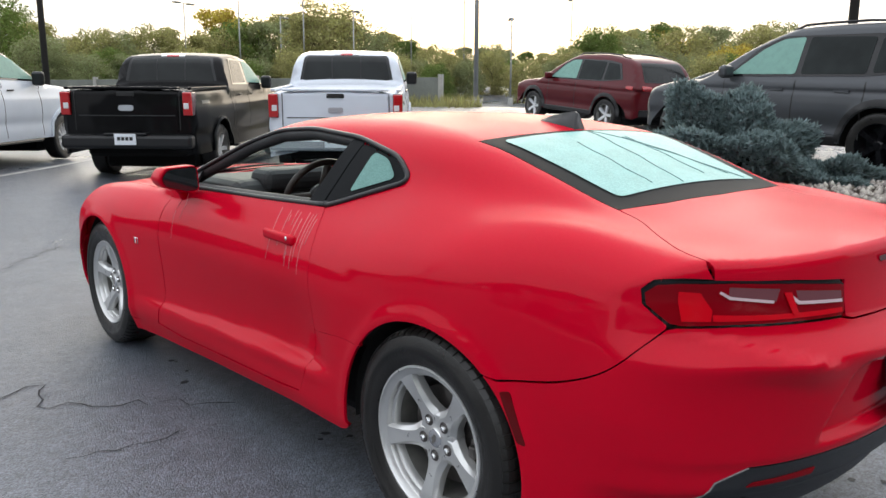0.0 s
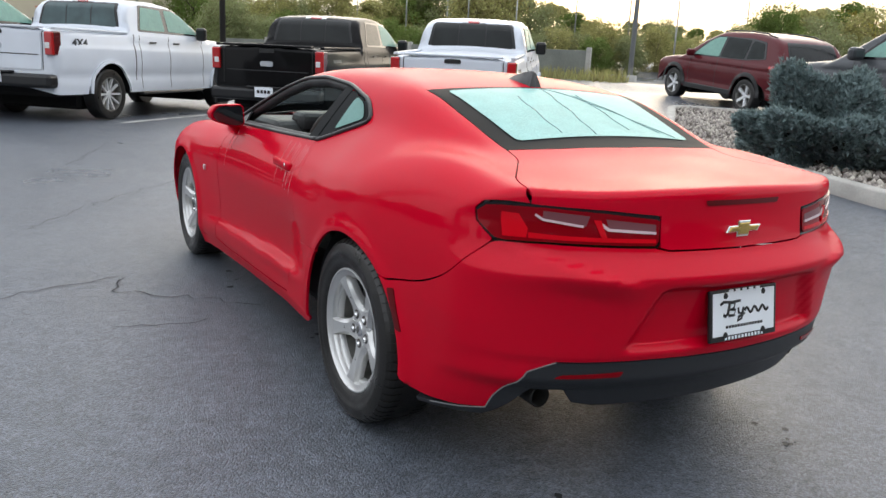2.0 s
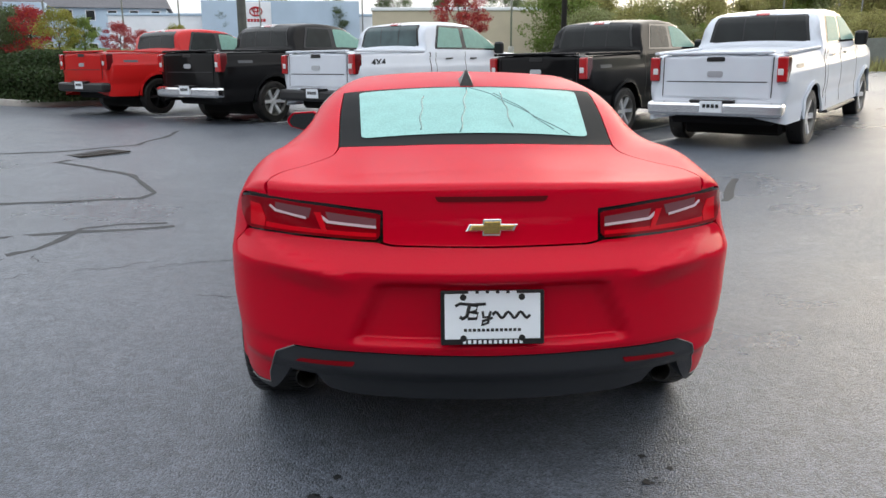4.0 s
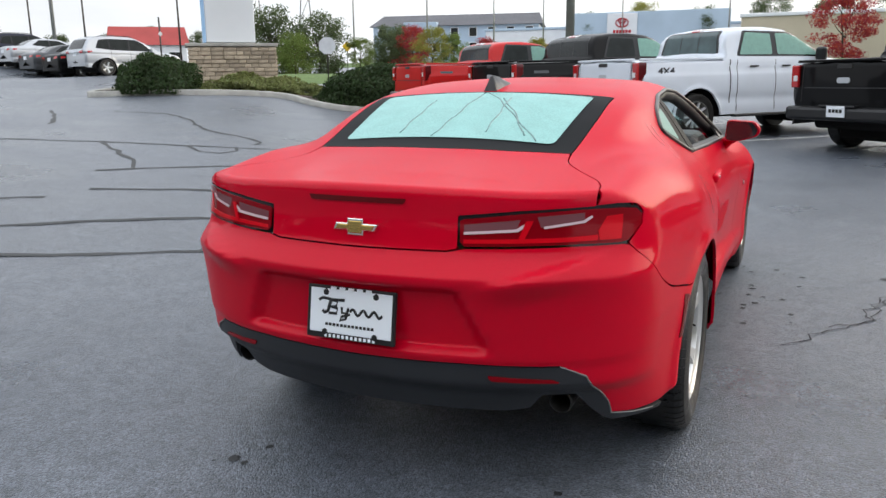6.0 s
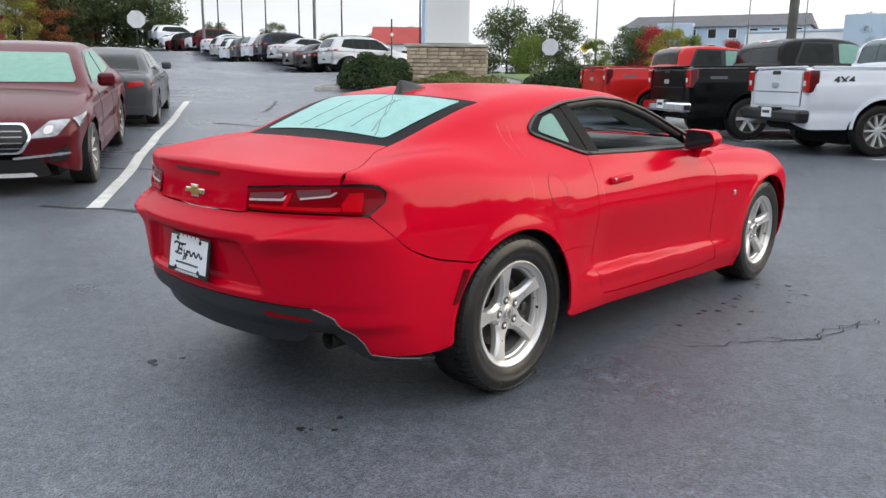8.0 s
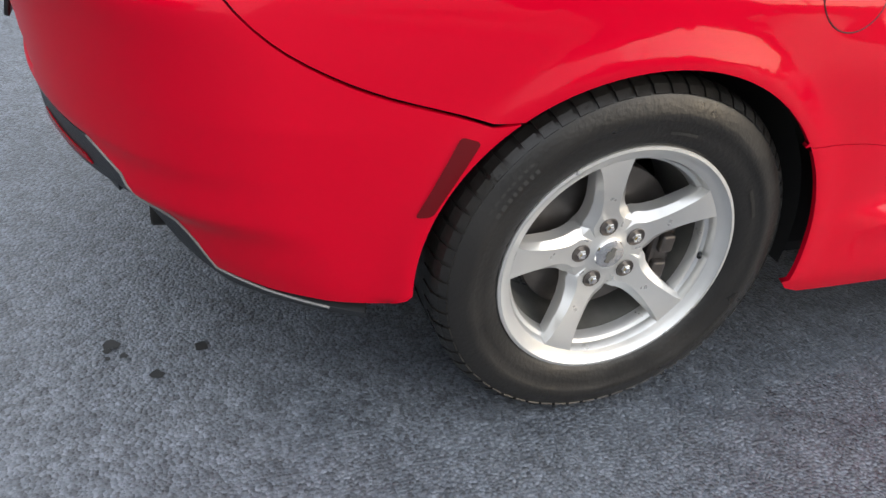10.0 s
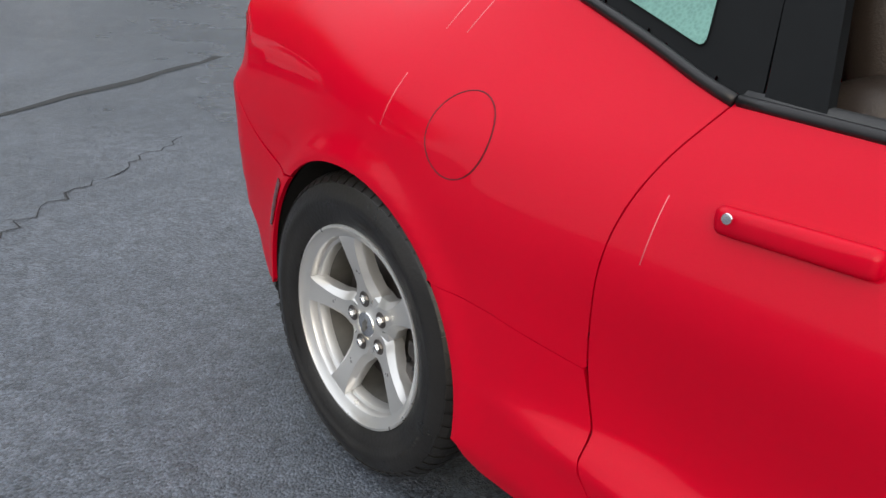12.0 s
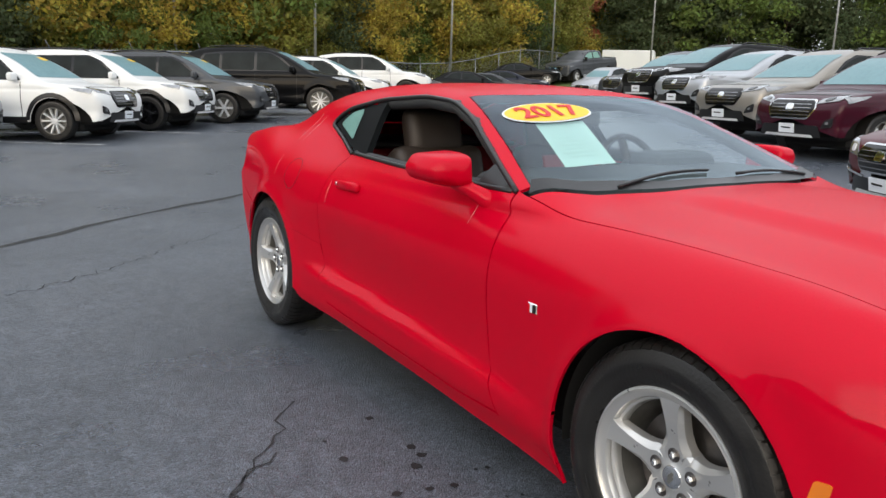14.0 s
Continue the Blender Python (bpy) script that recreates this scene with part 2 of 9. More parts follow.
# ---- materials ----
def material(name, base=(0.5, 0.5, 0.5), rough=0.5, metal=0.0, coat=0.0, coat_rough=0.05, spec=0.5, trans=0.0, ior=1.45, alpha=1.0, emit=None, emit_power=0.0,
             grain=0.0, grain_scale=200.0, stain=0.0, stain_scale=3.0, bump=0.0, bump_scale=150.0, rough_var=0.0, random_tint=0.0):
    """A surface with colour that varies at two scales, and fine relief."""
    m = bpy.data.materials.new(name)
    m.use_nodes = True
    nt = m.node_tree
    b = nt.nodes["Principled BSDF"]
    b.inputs["Base Color"].default_value = (*base, 1)
    b.inputs["Roughness"].default_value = rough
    b.inputs["Metallic"].default_value = metal
    b.inputs["Coat Weight"].default_value = coat
    b.inputs["Coat Roughness"].default_value = coat_rough
    b.inputs["Specular IOR Level"].default_value = spec
    b.inputs["Transmission Weight"].default_value = trans
    b.inputs["IOR"].default_value = ior
    b.inputs["Alpha"].default_value = alpha
    if emit:
        b.inputs["Emission Color"].default_value = (*emit, 1)
        b.inputs["Emission Strength"].default_value = emit_power
    co = nt.nodes.new("ShaderNodeTexCoord")
    out = None
    if grain or stain or random_tint:
        rgb = nt.nodes.new("ShaderNodeRGB")
        rgb.outputs[0].default_value = (*base, 1)
        out = rgb.outputs[0]
        for amount, scale, det in ((grain, grain_scale, 2), (stain, stain_scale, 5)):
            if not amount:
                continue
            nz = nt.nodes.new("ShaderNodeTexNoise")
            nz.inputs["Scale"].default_value = scale
            nz.inputs["Detail"].default_value = det
            nt.links.new(co.outputs["Object"], nz.inputs["Vector"])
            mr = nt.nodes.new("ShaderNodeMapRange")
            mr.inputs["From Min"].default_value, mr.inputs["From Max"].default_value = 0.25, 0.75
            mr.inputs["To Min"].default_value, mr.inputs["To Max"].default_value = 1 - amount, 1 + amount
            nt.links.new(nz.outputs["Fac"], mr.inputs["Value"])
            mx = nt.nodes.new("ShaderNodeVectorMath")
            mx.operation = "SCALE"
            nt.links.new(out, mx.inputs[0])
            nt.links.new(mr.outputs[0], mx.inputs["Scale"])
            out = mx.outputs[0]
        if random_tint:
            oi = nt.nodes.new("ShaderNodeNewGeometry")
            hs = nt.nodes.new("ShaderNodeHueSaturation")
            for k, (lo, hi) in {"Value": (1 - random_tint, 1 + random_tint), "Hue": (0.5 - random_tint * 0.06, 0.5 + random_tint * 0.06)}.items():
                mr = nt.nodes.new("ShaderNodeMapRange")
                mr.inputs["To Min"].default_value, mr.inputs["To Max"].default_value = lo, hi
                nt.links.new(oi.outputs["Random Per Island"], mr.inputs["Value"])
                nt.links.new(mr.outputs[0], hs.inputs[k])
            nt.links.new(out, hs.inputs["Color"])
            out = hs.outputs[0]
        nt.links.new(out, b.inputs["Base Color"])
    if rough_var:
        nz = nt.nodes.new("ShaderNodeTexNoise")
        nz.inputs["Scale"].default_value = stain_scale * 2
        nz.inputs["Detail"].default_value = 4
        nt.links.new(co.outputs["Object"], nz.inputs["Vector"])
        mr = nt.nodes.new("ShaderNodeMapRange")
        mr.inputs["From Min"].default_value, mr.inputs["From Max"].default_value = 0.3, 0.7
        mr.inputs["To Min"].default_value, mr.inputs["To Max"].default_value = max(0, rough - rough_var), rough + rough_var
        nt.links.new(nz.outputs["Fac"], mr.inputs["Value"])
        nt.links.new(mr.outputs[0], b.inputs["Roughness"])
    if bump:
        nz = nt.nodes.new("ShaderNodeTexNoise")
        nz.inputs["Scale"].default_value = bump_scale
        nz.inputs["Detail"].default_value = 3
        nt.links.new(co.outputs["Object"], nz.inputs["Vector"])
        bp = nt.nodes.new("ShaderNodeBump")
        bp.inputs["Strength"].default_value = bump
        bp.inputs["Distance"].default_value = 0.01
        nt.links.new(nz.outputs["Fac"], bp.inputs["Height"])
        nt.links.new(bp.outputs["Normal"], b.inputs["Normal"])
    return m


def dew_paint(name, base, dew=0.32):
    """Car paint under clear coat, with fine dew on faces that look up."""
    m = material(name, base, 0.5, 0.0, coat=0.36, coat_rough=0.025, spec=0.01, stain=0.05, stain_scale=1.2)
    nt = m.node_tree
    b = nt.nodes["Principled BSDF"]
    geo = nt.nodes.new("ShaderNodeNewGeometry")
    sep = nt.nodes.new("ShaderNodeSeparateXYZ")
    nt.links.new(geo.outputs["Normal"], sep.inputs[0])
    up = nt.nodes.new("ShaderNodeMapRange")
    up.inputs["From Min"].default_value, up.inputs["From Max"].default_value = 0.25, 0.8
    nt.links.new(sep.outputs["Z"], up.inputs["Value"])
    co = nt.nodes.new("ShaderNodeTexCoord")
    nz = nt.nodes.new("ShaderNodeTexNoise")
    nz.inputs["Scale"].default_value = 3.0
    nz.inputs["Detail"].default_value = 6
    nt.links.new(co.outputs["Object"], nz.inputs["Vector"])
    mul = nt.nodes.new("ShaderNodeMath")
    mul.operation = "MULTIPLY"
    nt.links.new(up.outputs[0], mul.inputs[0])
    nt.links.new(nz.outputs["Fac"], mul.inputs[1])
    cr = nt.nodes.new("ShaderNodeMapRange")
    cr.inputs["To Min"].default_value, cr.inputs["To Max"].default_value = 0.025, 0.03 + dew
    nt.links.new(mul.outputs[0], cr.inputs["Value"])
    nt.links.new(cr.outputs[0], b.inputs["Coat Roughness"])
    drops = nt.nodes.new("ShaderNodeTexVoronoi")
    drops.inputs["Scale"].default_value = 420
    nt.links.new(co.outputs["Object"], drops.inputs["Vector"])
    bp = nt.nodes.new("ShaderNodeBump")
    bp.inputs["Distance"].default_value = 0.002
    st = nt.nodes.new("ShaderNodeMath")
    st.operation = "MULTIPLY"
    st.inputs[1].default_value = 0.25
    nt.links.new(mul.outputs[0], st.inputs[0])
    nt.links.new(st.outputs[0], bp.inputs["Strength"])
    nt.links.new(drops.outputs["Distance"], bp.inputs["Height"])
    nt.links.new(bp.outputs[0], b.inputs["Coat Normal"])
    return m


def dew_glass(name, base, rough=0.3, lines=0.0):
    """A pane fogged by dew, with fine beads; it hides what lies behind it."""
    m = material(name, base, rough + 0.15, coat=0.12, coat_rough=0.2, spec=0.12)
    nt = m.node_tree
    b = nt.nodes["Principled BSDF"]
    co = nt.nodes.new("ShaderNodeTexCoord")
    vo = nt.nodes.new("ShaderNodeTexVoronoi")
    vo.inputs["Scale"].default_value = 170
    nz = nt.nodes.new("ShaderNodeTexNoise")
    nz.inputs["Scale"].default_value = 12
    nz.inputs["Detail"].default_value = 8
    for n in (vo, nz):
        nt.links.new(co.outputs["Object"], n.inputs["Vector"])
    ad = nt.nodes.new("ShaderNodeMath")
    ad.operation = "ADD"
    nt.links.new(vo.outputs["Distance"], ad.inputs[0])
    nt.links.new(nz.outputs["Fac"], ad.inputs[1])
    mr = nt.nodes.new("ShaderNodeMapRange")
    mr.inputs["From Min"].default_value, mr.inputs["From Max"].default_value = 0.4, 1.3
    mr.inputs["To Min"].default_value, mr.inputs["To Max"].default_value = 0.78, 1.12
    nt.links.new(ad.outputs[0], mr.inputs["Value"])
    mx = nt.nodes.new("ShaderNodeVectorMath")
    mx.operation = "SCALE"
    mx.inputs[0].default_value = base
    nt.links.new(mr.outputs[0], mx.inputs["Scale"])
    nt.links.new(mx.outputs[0], b.inputs["Base Color"])
    bp = nt.nodes.new("ShaderNodeBump")
    bp.inputs["Strength"].default_value, bp.inputs["Distance"].default_value = 0.3, 0.003
    nt.links.new(vo.outputs["Distance"], bp.inputs["Height"])
    nt.links.new(bp.outputs[0], b.inputs["Normal"])
    return m


def asphalt_material():
    m = material("asphalt", (0.05, 0.051, 0.054), 0.62)
    nt = m.node_tree
    b = nt.nodes["Principled BSDF"]
    co = nt.nodes.new("ShaderNodeTexCoord")

    def noise_(scale, detail, kind="ShaderNodeTexNoise", rough=0.6):
        n = nt.nodes.new(kind)
        n.inputs["Scale"].default_value = scale
        if kind == "ShaderNodeTexNoise":
            n.inputs["Detail"].default_value = detail
            n.inputs["Roughness"].default_value = rough
        nt.links.new(co.outputs["Object"], n.inputs["Vector"])
        return n

    big, mid, stone = noise_(0.35, 6), noise_(5.0, 8, rough=0.72), noise_(135, 2, "ShaderNodeTexVoronoi")
    ramp = nt.nodes.new("ShaderNodeValToRGB")
    ramp.color_ramp.elements[0].position, ramp.color_ramp.elements[0].color = 0.3, (0.048, 0.057, 0.072, 1)
    ramp.color_ramp.elements[1].position, ramp.color_ramp.elements[1].color = 0.72, (0.126, 0.141, 0.165, 1)
    a1 = nt.nodes.new("ShaderNodeMath")
    a1.operation = "MULTIPLY_ADD"
    a1.inputs[1].default_value = 0.5
    nt.links.new(mid.outputs["Fac"], a1.inputs[0])
    a0 = nt.nodes.new("ShaderNodeMath")
    a0.operation = "MULTIPLY"
    a0.inputs[1].default_value = 0.5
    nt.links.new(big.outputs["Fac"], a0.inputs[0])
    nt.links.new(a0.outputs[0], a1.inputs[2])
    nt.links.new(a1.outputs[0], ramp.inputs[0])
    sp = nt.nodes.new("ShaderNodeMapRange")
    sp.inputs["From Min"].default_value, sp.inputs["From Max"].default_value = 0.0, 1.0
    sp.inputs["To Min"].default_value, sp.inputs["To Max"].default_value = 0.5, 1.6
    sepc = nt.nodes.new("ShaderNodeSeparateColor")
    nt.links.new(stone.outputs["Color"], sepc.inputs[0])
    nt.links.new(sepc.outputs[0], sp.inputs["Value"])
    mx = nt.nodes.new("ShaderNodeVectorMath")
    mx.operation = "SCALE"
    patch = noise_(15, 8, rough=0.78)
    pm = nt.nodes.new("ShaderNodeMapRange")
    pm.inputs["From Min"].default_value, pm.inputs["From Max"].default_value = 0.3, 0.7
    pm.inputs["To Min"].default_value, pm.inputs["To Max"].default_value = 0.55, 1.45
    nt.links.new(patch.outputs["Fac"], pm.inputs["Value"])
    both_ = nt.nodes.new("ShaderNodeMath")
    both_.operation = "MULTIPLY"
    nt.links.new(pm.outputs[0], both_.inputs[0])
    nt.links.new(sp.outputs[0], both_.inputs[1])
    nt.links.new(ramp.outputs[0], mx.inputs[0])
    nt.links.new(both_.outputs[0], mx.inputs["Scale"])
    nt.links.new(mx.outputs[0], b.inputs["Base Color"])
    rr = nt.nodes.new("ShaderNodeMapRange")
    rr.inputs["From Min"].default_value, rr.inputs["From Max"].default_value = 0.3, 0.7
    rr.inputs["To Min"].default_value, rr.inputs["To Max"].default_value = 0.22, 0.44
    b.inputs["Specular IOR Level"].default_value = 0.66
    nt.links.new(big.outputs["Fac"], rr.inputs["Value"])
    nt.links.new(rr.outputs[0], b.inputs["Roughness"])
    bp = nt.nodes.new("ShaderNodeBump")
    dome = nt.nodes.new("ShaderNodeMath")
    dome.operation = "MULTIPLY"
    dome.inputs[1].default_value = -1.0
    nt.links.new(stone.outputs["Distance"], dome.inputs[0])
    tilt = nt.nodes.new("ShaderNodeMath")
    tilt.operation = "MULTIPLY_ADD"  # stones stand at different heights
    tilt.inputs[1].default_value = 0.7
    nt.links.new(sepc.outputs[1], tilt.inputs[0])
    nt.links.new(dome.outputs[0], tilt.inputs[2])
    bp.inputs["Strength"].default_value, bp.inputs["Distance"].default_value = 0.68, 0.0045
    nt.links.new(tilt.outputs[0], bp.inputs["Height"])
    nt.links.new(bp.outputs[0], b.inputs["Normal"])
    return m


M_ASPHALT = asphalt_material()
M_RED = dew_paint("red_paint", (0.55, 0.0009, 0.018))
M_BLACK_TRIM = material("black_trim", (0.012, 0.012, 0.013), 0.35, bump=0.05)
M_GLOSS_BLACK = material("gloss_black", (0.006, 0.006, 0.007), 0.08)
M_PLASTIC = material("black_plastic", (0.022, 0.024, 0.028), 0.48, bump=0.15, bump_scale=500, stain=0.15)
M_UNDER = material("underbody", (0.008, 0.008, 0.008), 0.9)
M_TYRE = material("tyre_rubber", (0.016, 0.015, 0.014), 0.38, spec=0.5, stain=0.4, stain_scale=7, rough_var=0.12, bump=0.12, bump_scale=120)
M_ALLOY = material("silver_alloy", (0.64, 0.64, 0.63), 0.33, metal=0.68, rough_var=0.06, coat=0.35, stain=0.05, stain_scale=14)
# alloy darkened in its colour for the shade deep inside the wheels
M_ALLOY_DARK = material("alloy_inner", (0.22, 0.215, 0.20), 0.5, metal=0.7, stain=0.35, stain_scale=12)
M_POLISHED = material("satin_bar", (0.35, 0.35, 0.36), 0.25, metal=0.8)
M_CHROME = material("chrome", (0.8, 0.8, 0.8), 0.08, metal=1.0)
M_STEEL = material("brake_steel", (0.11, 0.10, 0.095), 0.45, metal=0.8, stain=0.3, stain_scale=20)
# near-black mottled steel of the exhaust tips
M_DARK_STEEL = material("sooty_steel", (0.02, 0.019, 0.018), 0.6, metal=0.4, stain=0.3, stain_scale=20)
M_TAIL = material("tail_lens", (0.22, 0.001, 0.006), 0.15, coat=0.15, spec=0.1)
M_TAIL_DARK = material("tail_dark", (0.11, 0.002, 0.004), 0.12, coat=0.3, spec=0.2)
M_TAIL_CLEAR = material("tail_clear", (0.66, 0.50, 0.53), 0.15, coat=0.2)
M_TAIL_PALE = material("tail_pale", (0.17, 0.06, 0.07), 0.15, coat=0.15, spec=0.2)
M_TAIL_BRIGHT = material("tail_bright", (0.60, 0.003, 0.012), 0.15, coat=0.15, spec=0.1)
M_GOLD = material("badge_gold", (0.62, 0.44, 0.14), 0.25, metal=0.9)
M_WHITE = material("white_card", (0.80, 0.84, 0.88), 0.4, stain=0.04)
M_INK = material("black_ink", (0.01, 0.01, 0.01), 0.5)
M_LEATHER = material("dark_leather", (0.036, 0.027, 0.022), 0.45, bump=0.2, bump_scale=300, stain=0.1)
M_RED_LEATHER = material("red_leather", (0.33, 0.015, 0.02), 0.45, bump=0.2, bump_scale=300)
M_CABIN = material("cabin_plastic", (0.034, 0.035, 0.036), 0.55, bump=0.1, bump_scale=400)
M_DEW_GLASS = dew_glass("dew_glass", (0.26, 0.49, 0.46))
M_GLASS_DARK = material("dark_glass", (0.012, 0.016, 0.018), 0.04, coat=1.0)
M_AMBER = material("amber_lens", (0.75, 0.2, 0.01), 0.15, coat=1.0)
M_STREAK = material("water_streak", (0.62, 0.14, 0.16), 0.12, coat=1.0)


def clear_glass(name, tint=(0.80, 0.90, 0.89)):
    """A thin clear pane: sees through, with more gloss at a slant."""
    m = bpy.data.materials.new(name)
    m.use_nodes = True
    nt = m.node_tree
    nt.nodes.remove(nt.nodes["Principled BSDF"])
    tr, gl = nt.nodes.new("ShaderNodeBsdfTransparent"), nt.nodes.new("ShaderNodeBsdfGlossy")
    tr.inputs["Color"].default_value = (*tint, 1)
    gl.inputs["Color"].default_value = (0.78, 0.9, 1.0, 1)
    gl.inputs["Roughness"].default_value = 0.02
    lw = nt.nodes.new("ShaderNodeLayerWeight")
    lw.inputs["Blend"].default_value = 0.5
    pw = nt.nodes.new("ShaderNodeMath")
    pw.operation = "POWER"
    pw.inputs[1].default_value = 3.6
    nt.links.new(lw.outputs["Facing"], pw.inputs[0])
    mr = nt.nodes.new("ShaderNodeMapRange")
    mr.inputs["To Min"].default_value, mr.inputs["To Max"].default_value = 0.05, 0.6
    nt.links.new(pw.outputs[0], mr.inputs["Value"])
    mix = nt.nodes.new("ShaderNodeMixShader")
    nt.links.new(mr.outputs[0], mix.inputs[0])
    nt.links.new(tr.outputs[0], mix.inputs[1])
    nt.links.new(gl.outputs[0], mix.inputs[2])
    nt.links.new(mix.outputs[0], nt.nodes["Material Output"].inputs[0])
    return m


M_GLASS = clear_glass("clear_glass")
M_STICKER = material("yellow_sticker", (0.85, 0.55, 0.03), 0.5)

# ---- ground ----
# Heights of the uneven lot, which dips where the coupe stands.
GROUND_KNOTS = ((-0.4, 11.2, 0.24), (3.4, 10.0, 0.18), (4.0, 7.7, 0.2), (-3.5, 12.8, 0.28), (-6.2, 14.3, 0.40), (-11.7, 18.8, 0.6), (-14.0, 14.0, 1.05), (-15.5, 17.5, 1.3), (-16, 23, 1.2),
                (-5.85, 1.1, 0.2), (-10.5, 4.0, 0.46), (-14.0, 6.8, 0.8), (-25, 23, 1.65), (-38, 26.5, 2.25), (-56, 32, 3.3), (-73, 38, 4.5), (12.0, 9.0, 0.7), (12.5, 11.6, 0.95), (7.7, 1.8, 0.5), (6.0, 2.8, 0.45), (9.8, 5.1, 0.62),
                (0.8, -11.5, 0.19), (-1.2, -13.2, 0.29), (-3.2, -14.5, 0.38), (-6.2, -15.7, 0.52), (-11, -22, 0.75), (-14, -24, 0.85), (2, -14, 0.17), (1, -20, 0.2), (-8, -20, 0.55), (-5.5, -0.1, 0.16), (-9.3, -2.9, 0.42), (-10.0, -4.6, 0.56), (-11.2, -7.6, 0.8), (-12.6, -10.0, 0.95), (-17.3, -12.6, 0.95), (-13, -3, 0.45), (-14, -6, 0.6), (-38, -40, 2.4),
                (0, 0, 0), (2, 3, 0), (-2, 3, 0), (2, -3, 0), (-2, -3, 0), (0, 6, 0.03), (4, -5, 0.0), (0, 60, 2.4), (50, 50, 2.6), (0, 25, 1.0), (-20, 26, 0.95), (-18, 27.7, 0.75), (-12.3, 29.4, 0.85), (-27, 38, 1.7), (-20, 42, 1.7), (-10, 42, 1.6), (0, 42, 1.6), (-44, 84, 3.2), (-4.35, 0.42, 0.13), (-7.6, 2.6, 0.35), (-9.3, 3.7, 0.465), (-10.9, 4.8, 0.575), (-12.5, 5.9, 0.69), (-35, 70, 3.0), (-20, 100, 3.0), (-60, 140, 3.0), (0, 130, 3.0), (25, -10, 1.0), (16, 19, 1.15), (-31.4, 14.4, 1.7))


def ground_z(x, y):
    x, y = np.asarray(x, float), np.asarray(y, float)
    num, den = 0.0, 1e-9
    for kx, ky, kz in GROUND_KNOTS:
        w = 1.0 / ((x - kx) ** 2 + (y - ky) ** 2 + 1.5) ** 1.7
        num, den = num + w * kz, den + w
    z = num / den
    near = step(np.hypot(x, (y - 1.4) * 0.8), 2.0, 4.5)
    return z * near


def build_ground():
    ring = np.concatenate([np.arange(0, 36, 0.6), np.array([37, 40, 45, 52, 62, 80, 110, 160, 260, 450, 900, 2000])])
    ax = np.concatenate([-ring[:0:-1], ring])
    gx, gy = np.meshgrid(ax, ax, indexing="ij")
    gz = ground_z(gx, gy)
    n = len(ax)
    v = np.stack([gx, gy, gz], -1).reshape(-1, 3)
    f = [(i * n + j, (i + 1) * n + j, (i + 1) * n + j + 1, i * n + j + 1) for i in range(n - 1) for j in range(n - 1)]
    tagged(part("ground", mesh_of("ground", v, f), M_ASPHALT), "damp dark grey asphalt car park", "asphalt", kind="structure")


build_ground()

# ---- the red coupe ----
# Right half: x to the right, y ahead of the rear axle, z up.
car_w = spline((-1.1, 0.812), (-0.7, 0.87), (-0.35, 0.91), (0.0, 0.935), (0.4, 0.93), (0.9, 0.905), (1.5, 0.9), (2.1, 0.91), (2.6, 0.938), (2.9, 0.942), (3.3, 0.915), (3.75, 0.82))
car_deck = spline((-1.1, 1.03), (-0.95, 1.04), (-0.7, 1.052), (-0.45, 1.06), (0.0, 1.035), (0.4, 1.035), (0.8, 1.06), (1.4, 1.075), (1.8, 1.05), (2.1, 1.01), (2.5, 0.985), (3.0, 0.95), (3.4, 0.87), (3.62, 0.78), (3.75, 0.66))
car_roof = spline((-1.2, 0.4), (-0.9, 0.86), (-0.75, 1.0), (-0.5, 1.075), (-0.3, 1.142), (-0.1, 1.215), (0.1, 1.278), (0.35, 1.322), (0.7, 1.347), (1.05, 1.345), (1.3, 1.328), (1.5, 1.285), (1.75, 1.195), (2.0, 1.095), (2.28, 0.985), (2.55, 0.86))
car_belt_w = spline((-0.7, 0.60), (-0.4, 0.66), (0.0, 0.715), (0.34, 0.745), (0.8, 0.775), (1.4, 0.79), (2.0, 0.8), (2.4, 0.8))
car_tail = spline((0.2, -0.84), (0.33, -0.93), (0.40, -0.962), (0.43, -0.998), (0.445, -1.012), (0.505, -1.02), (0.53, -1.03), (0.6, -1.038), (0.72, -1.054), (0.765, -1.066), (0.778, -1.068), (0.79, -1.058), (0.845, -1.004), (0.875, -0.995), (0.96, -0.985), (1.03, -0.985), (1.1, -0.97))
car_nose = spline((0.15, 3.55), (0.4, 3.7), (0.6, 3.73), (0.75, 3.68), (0.9, 3.5))


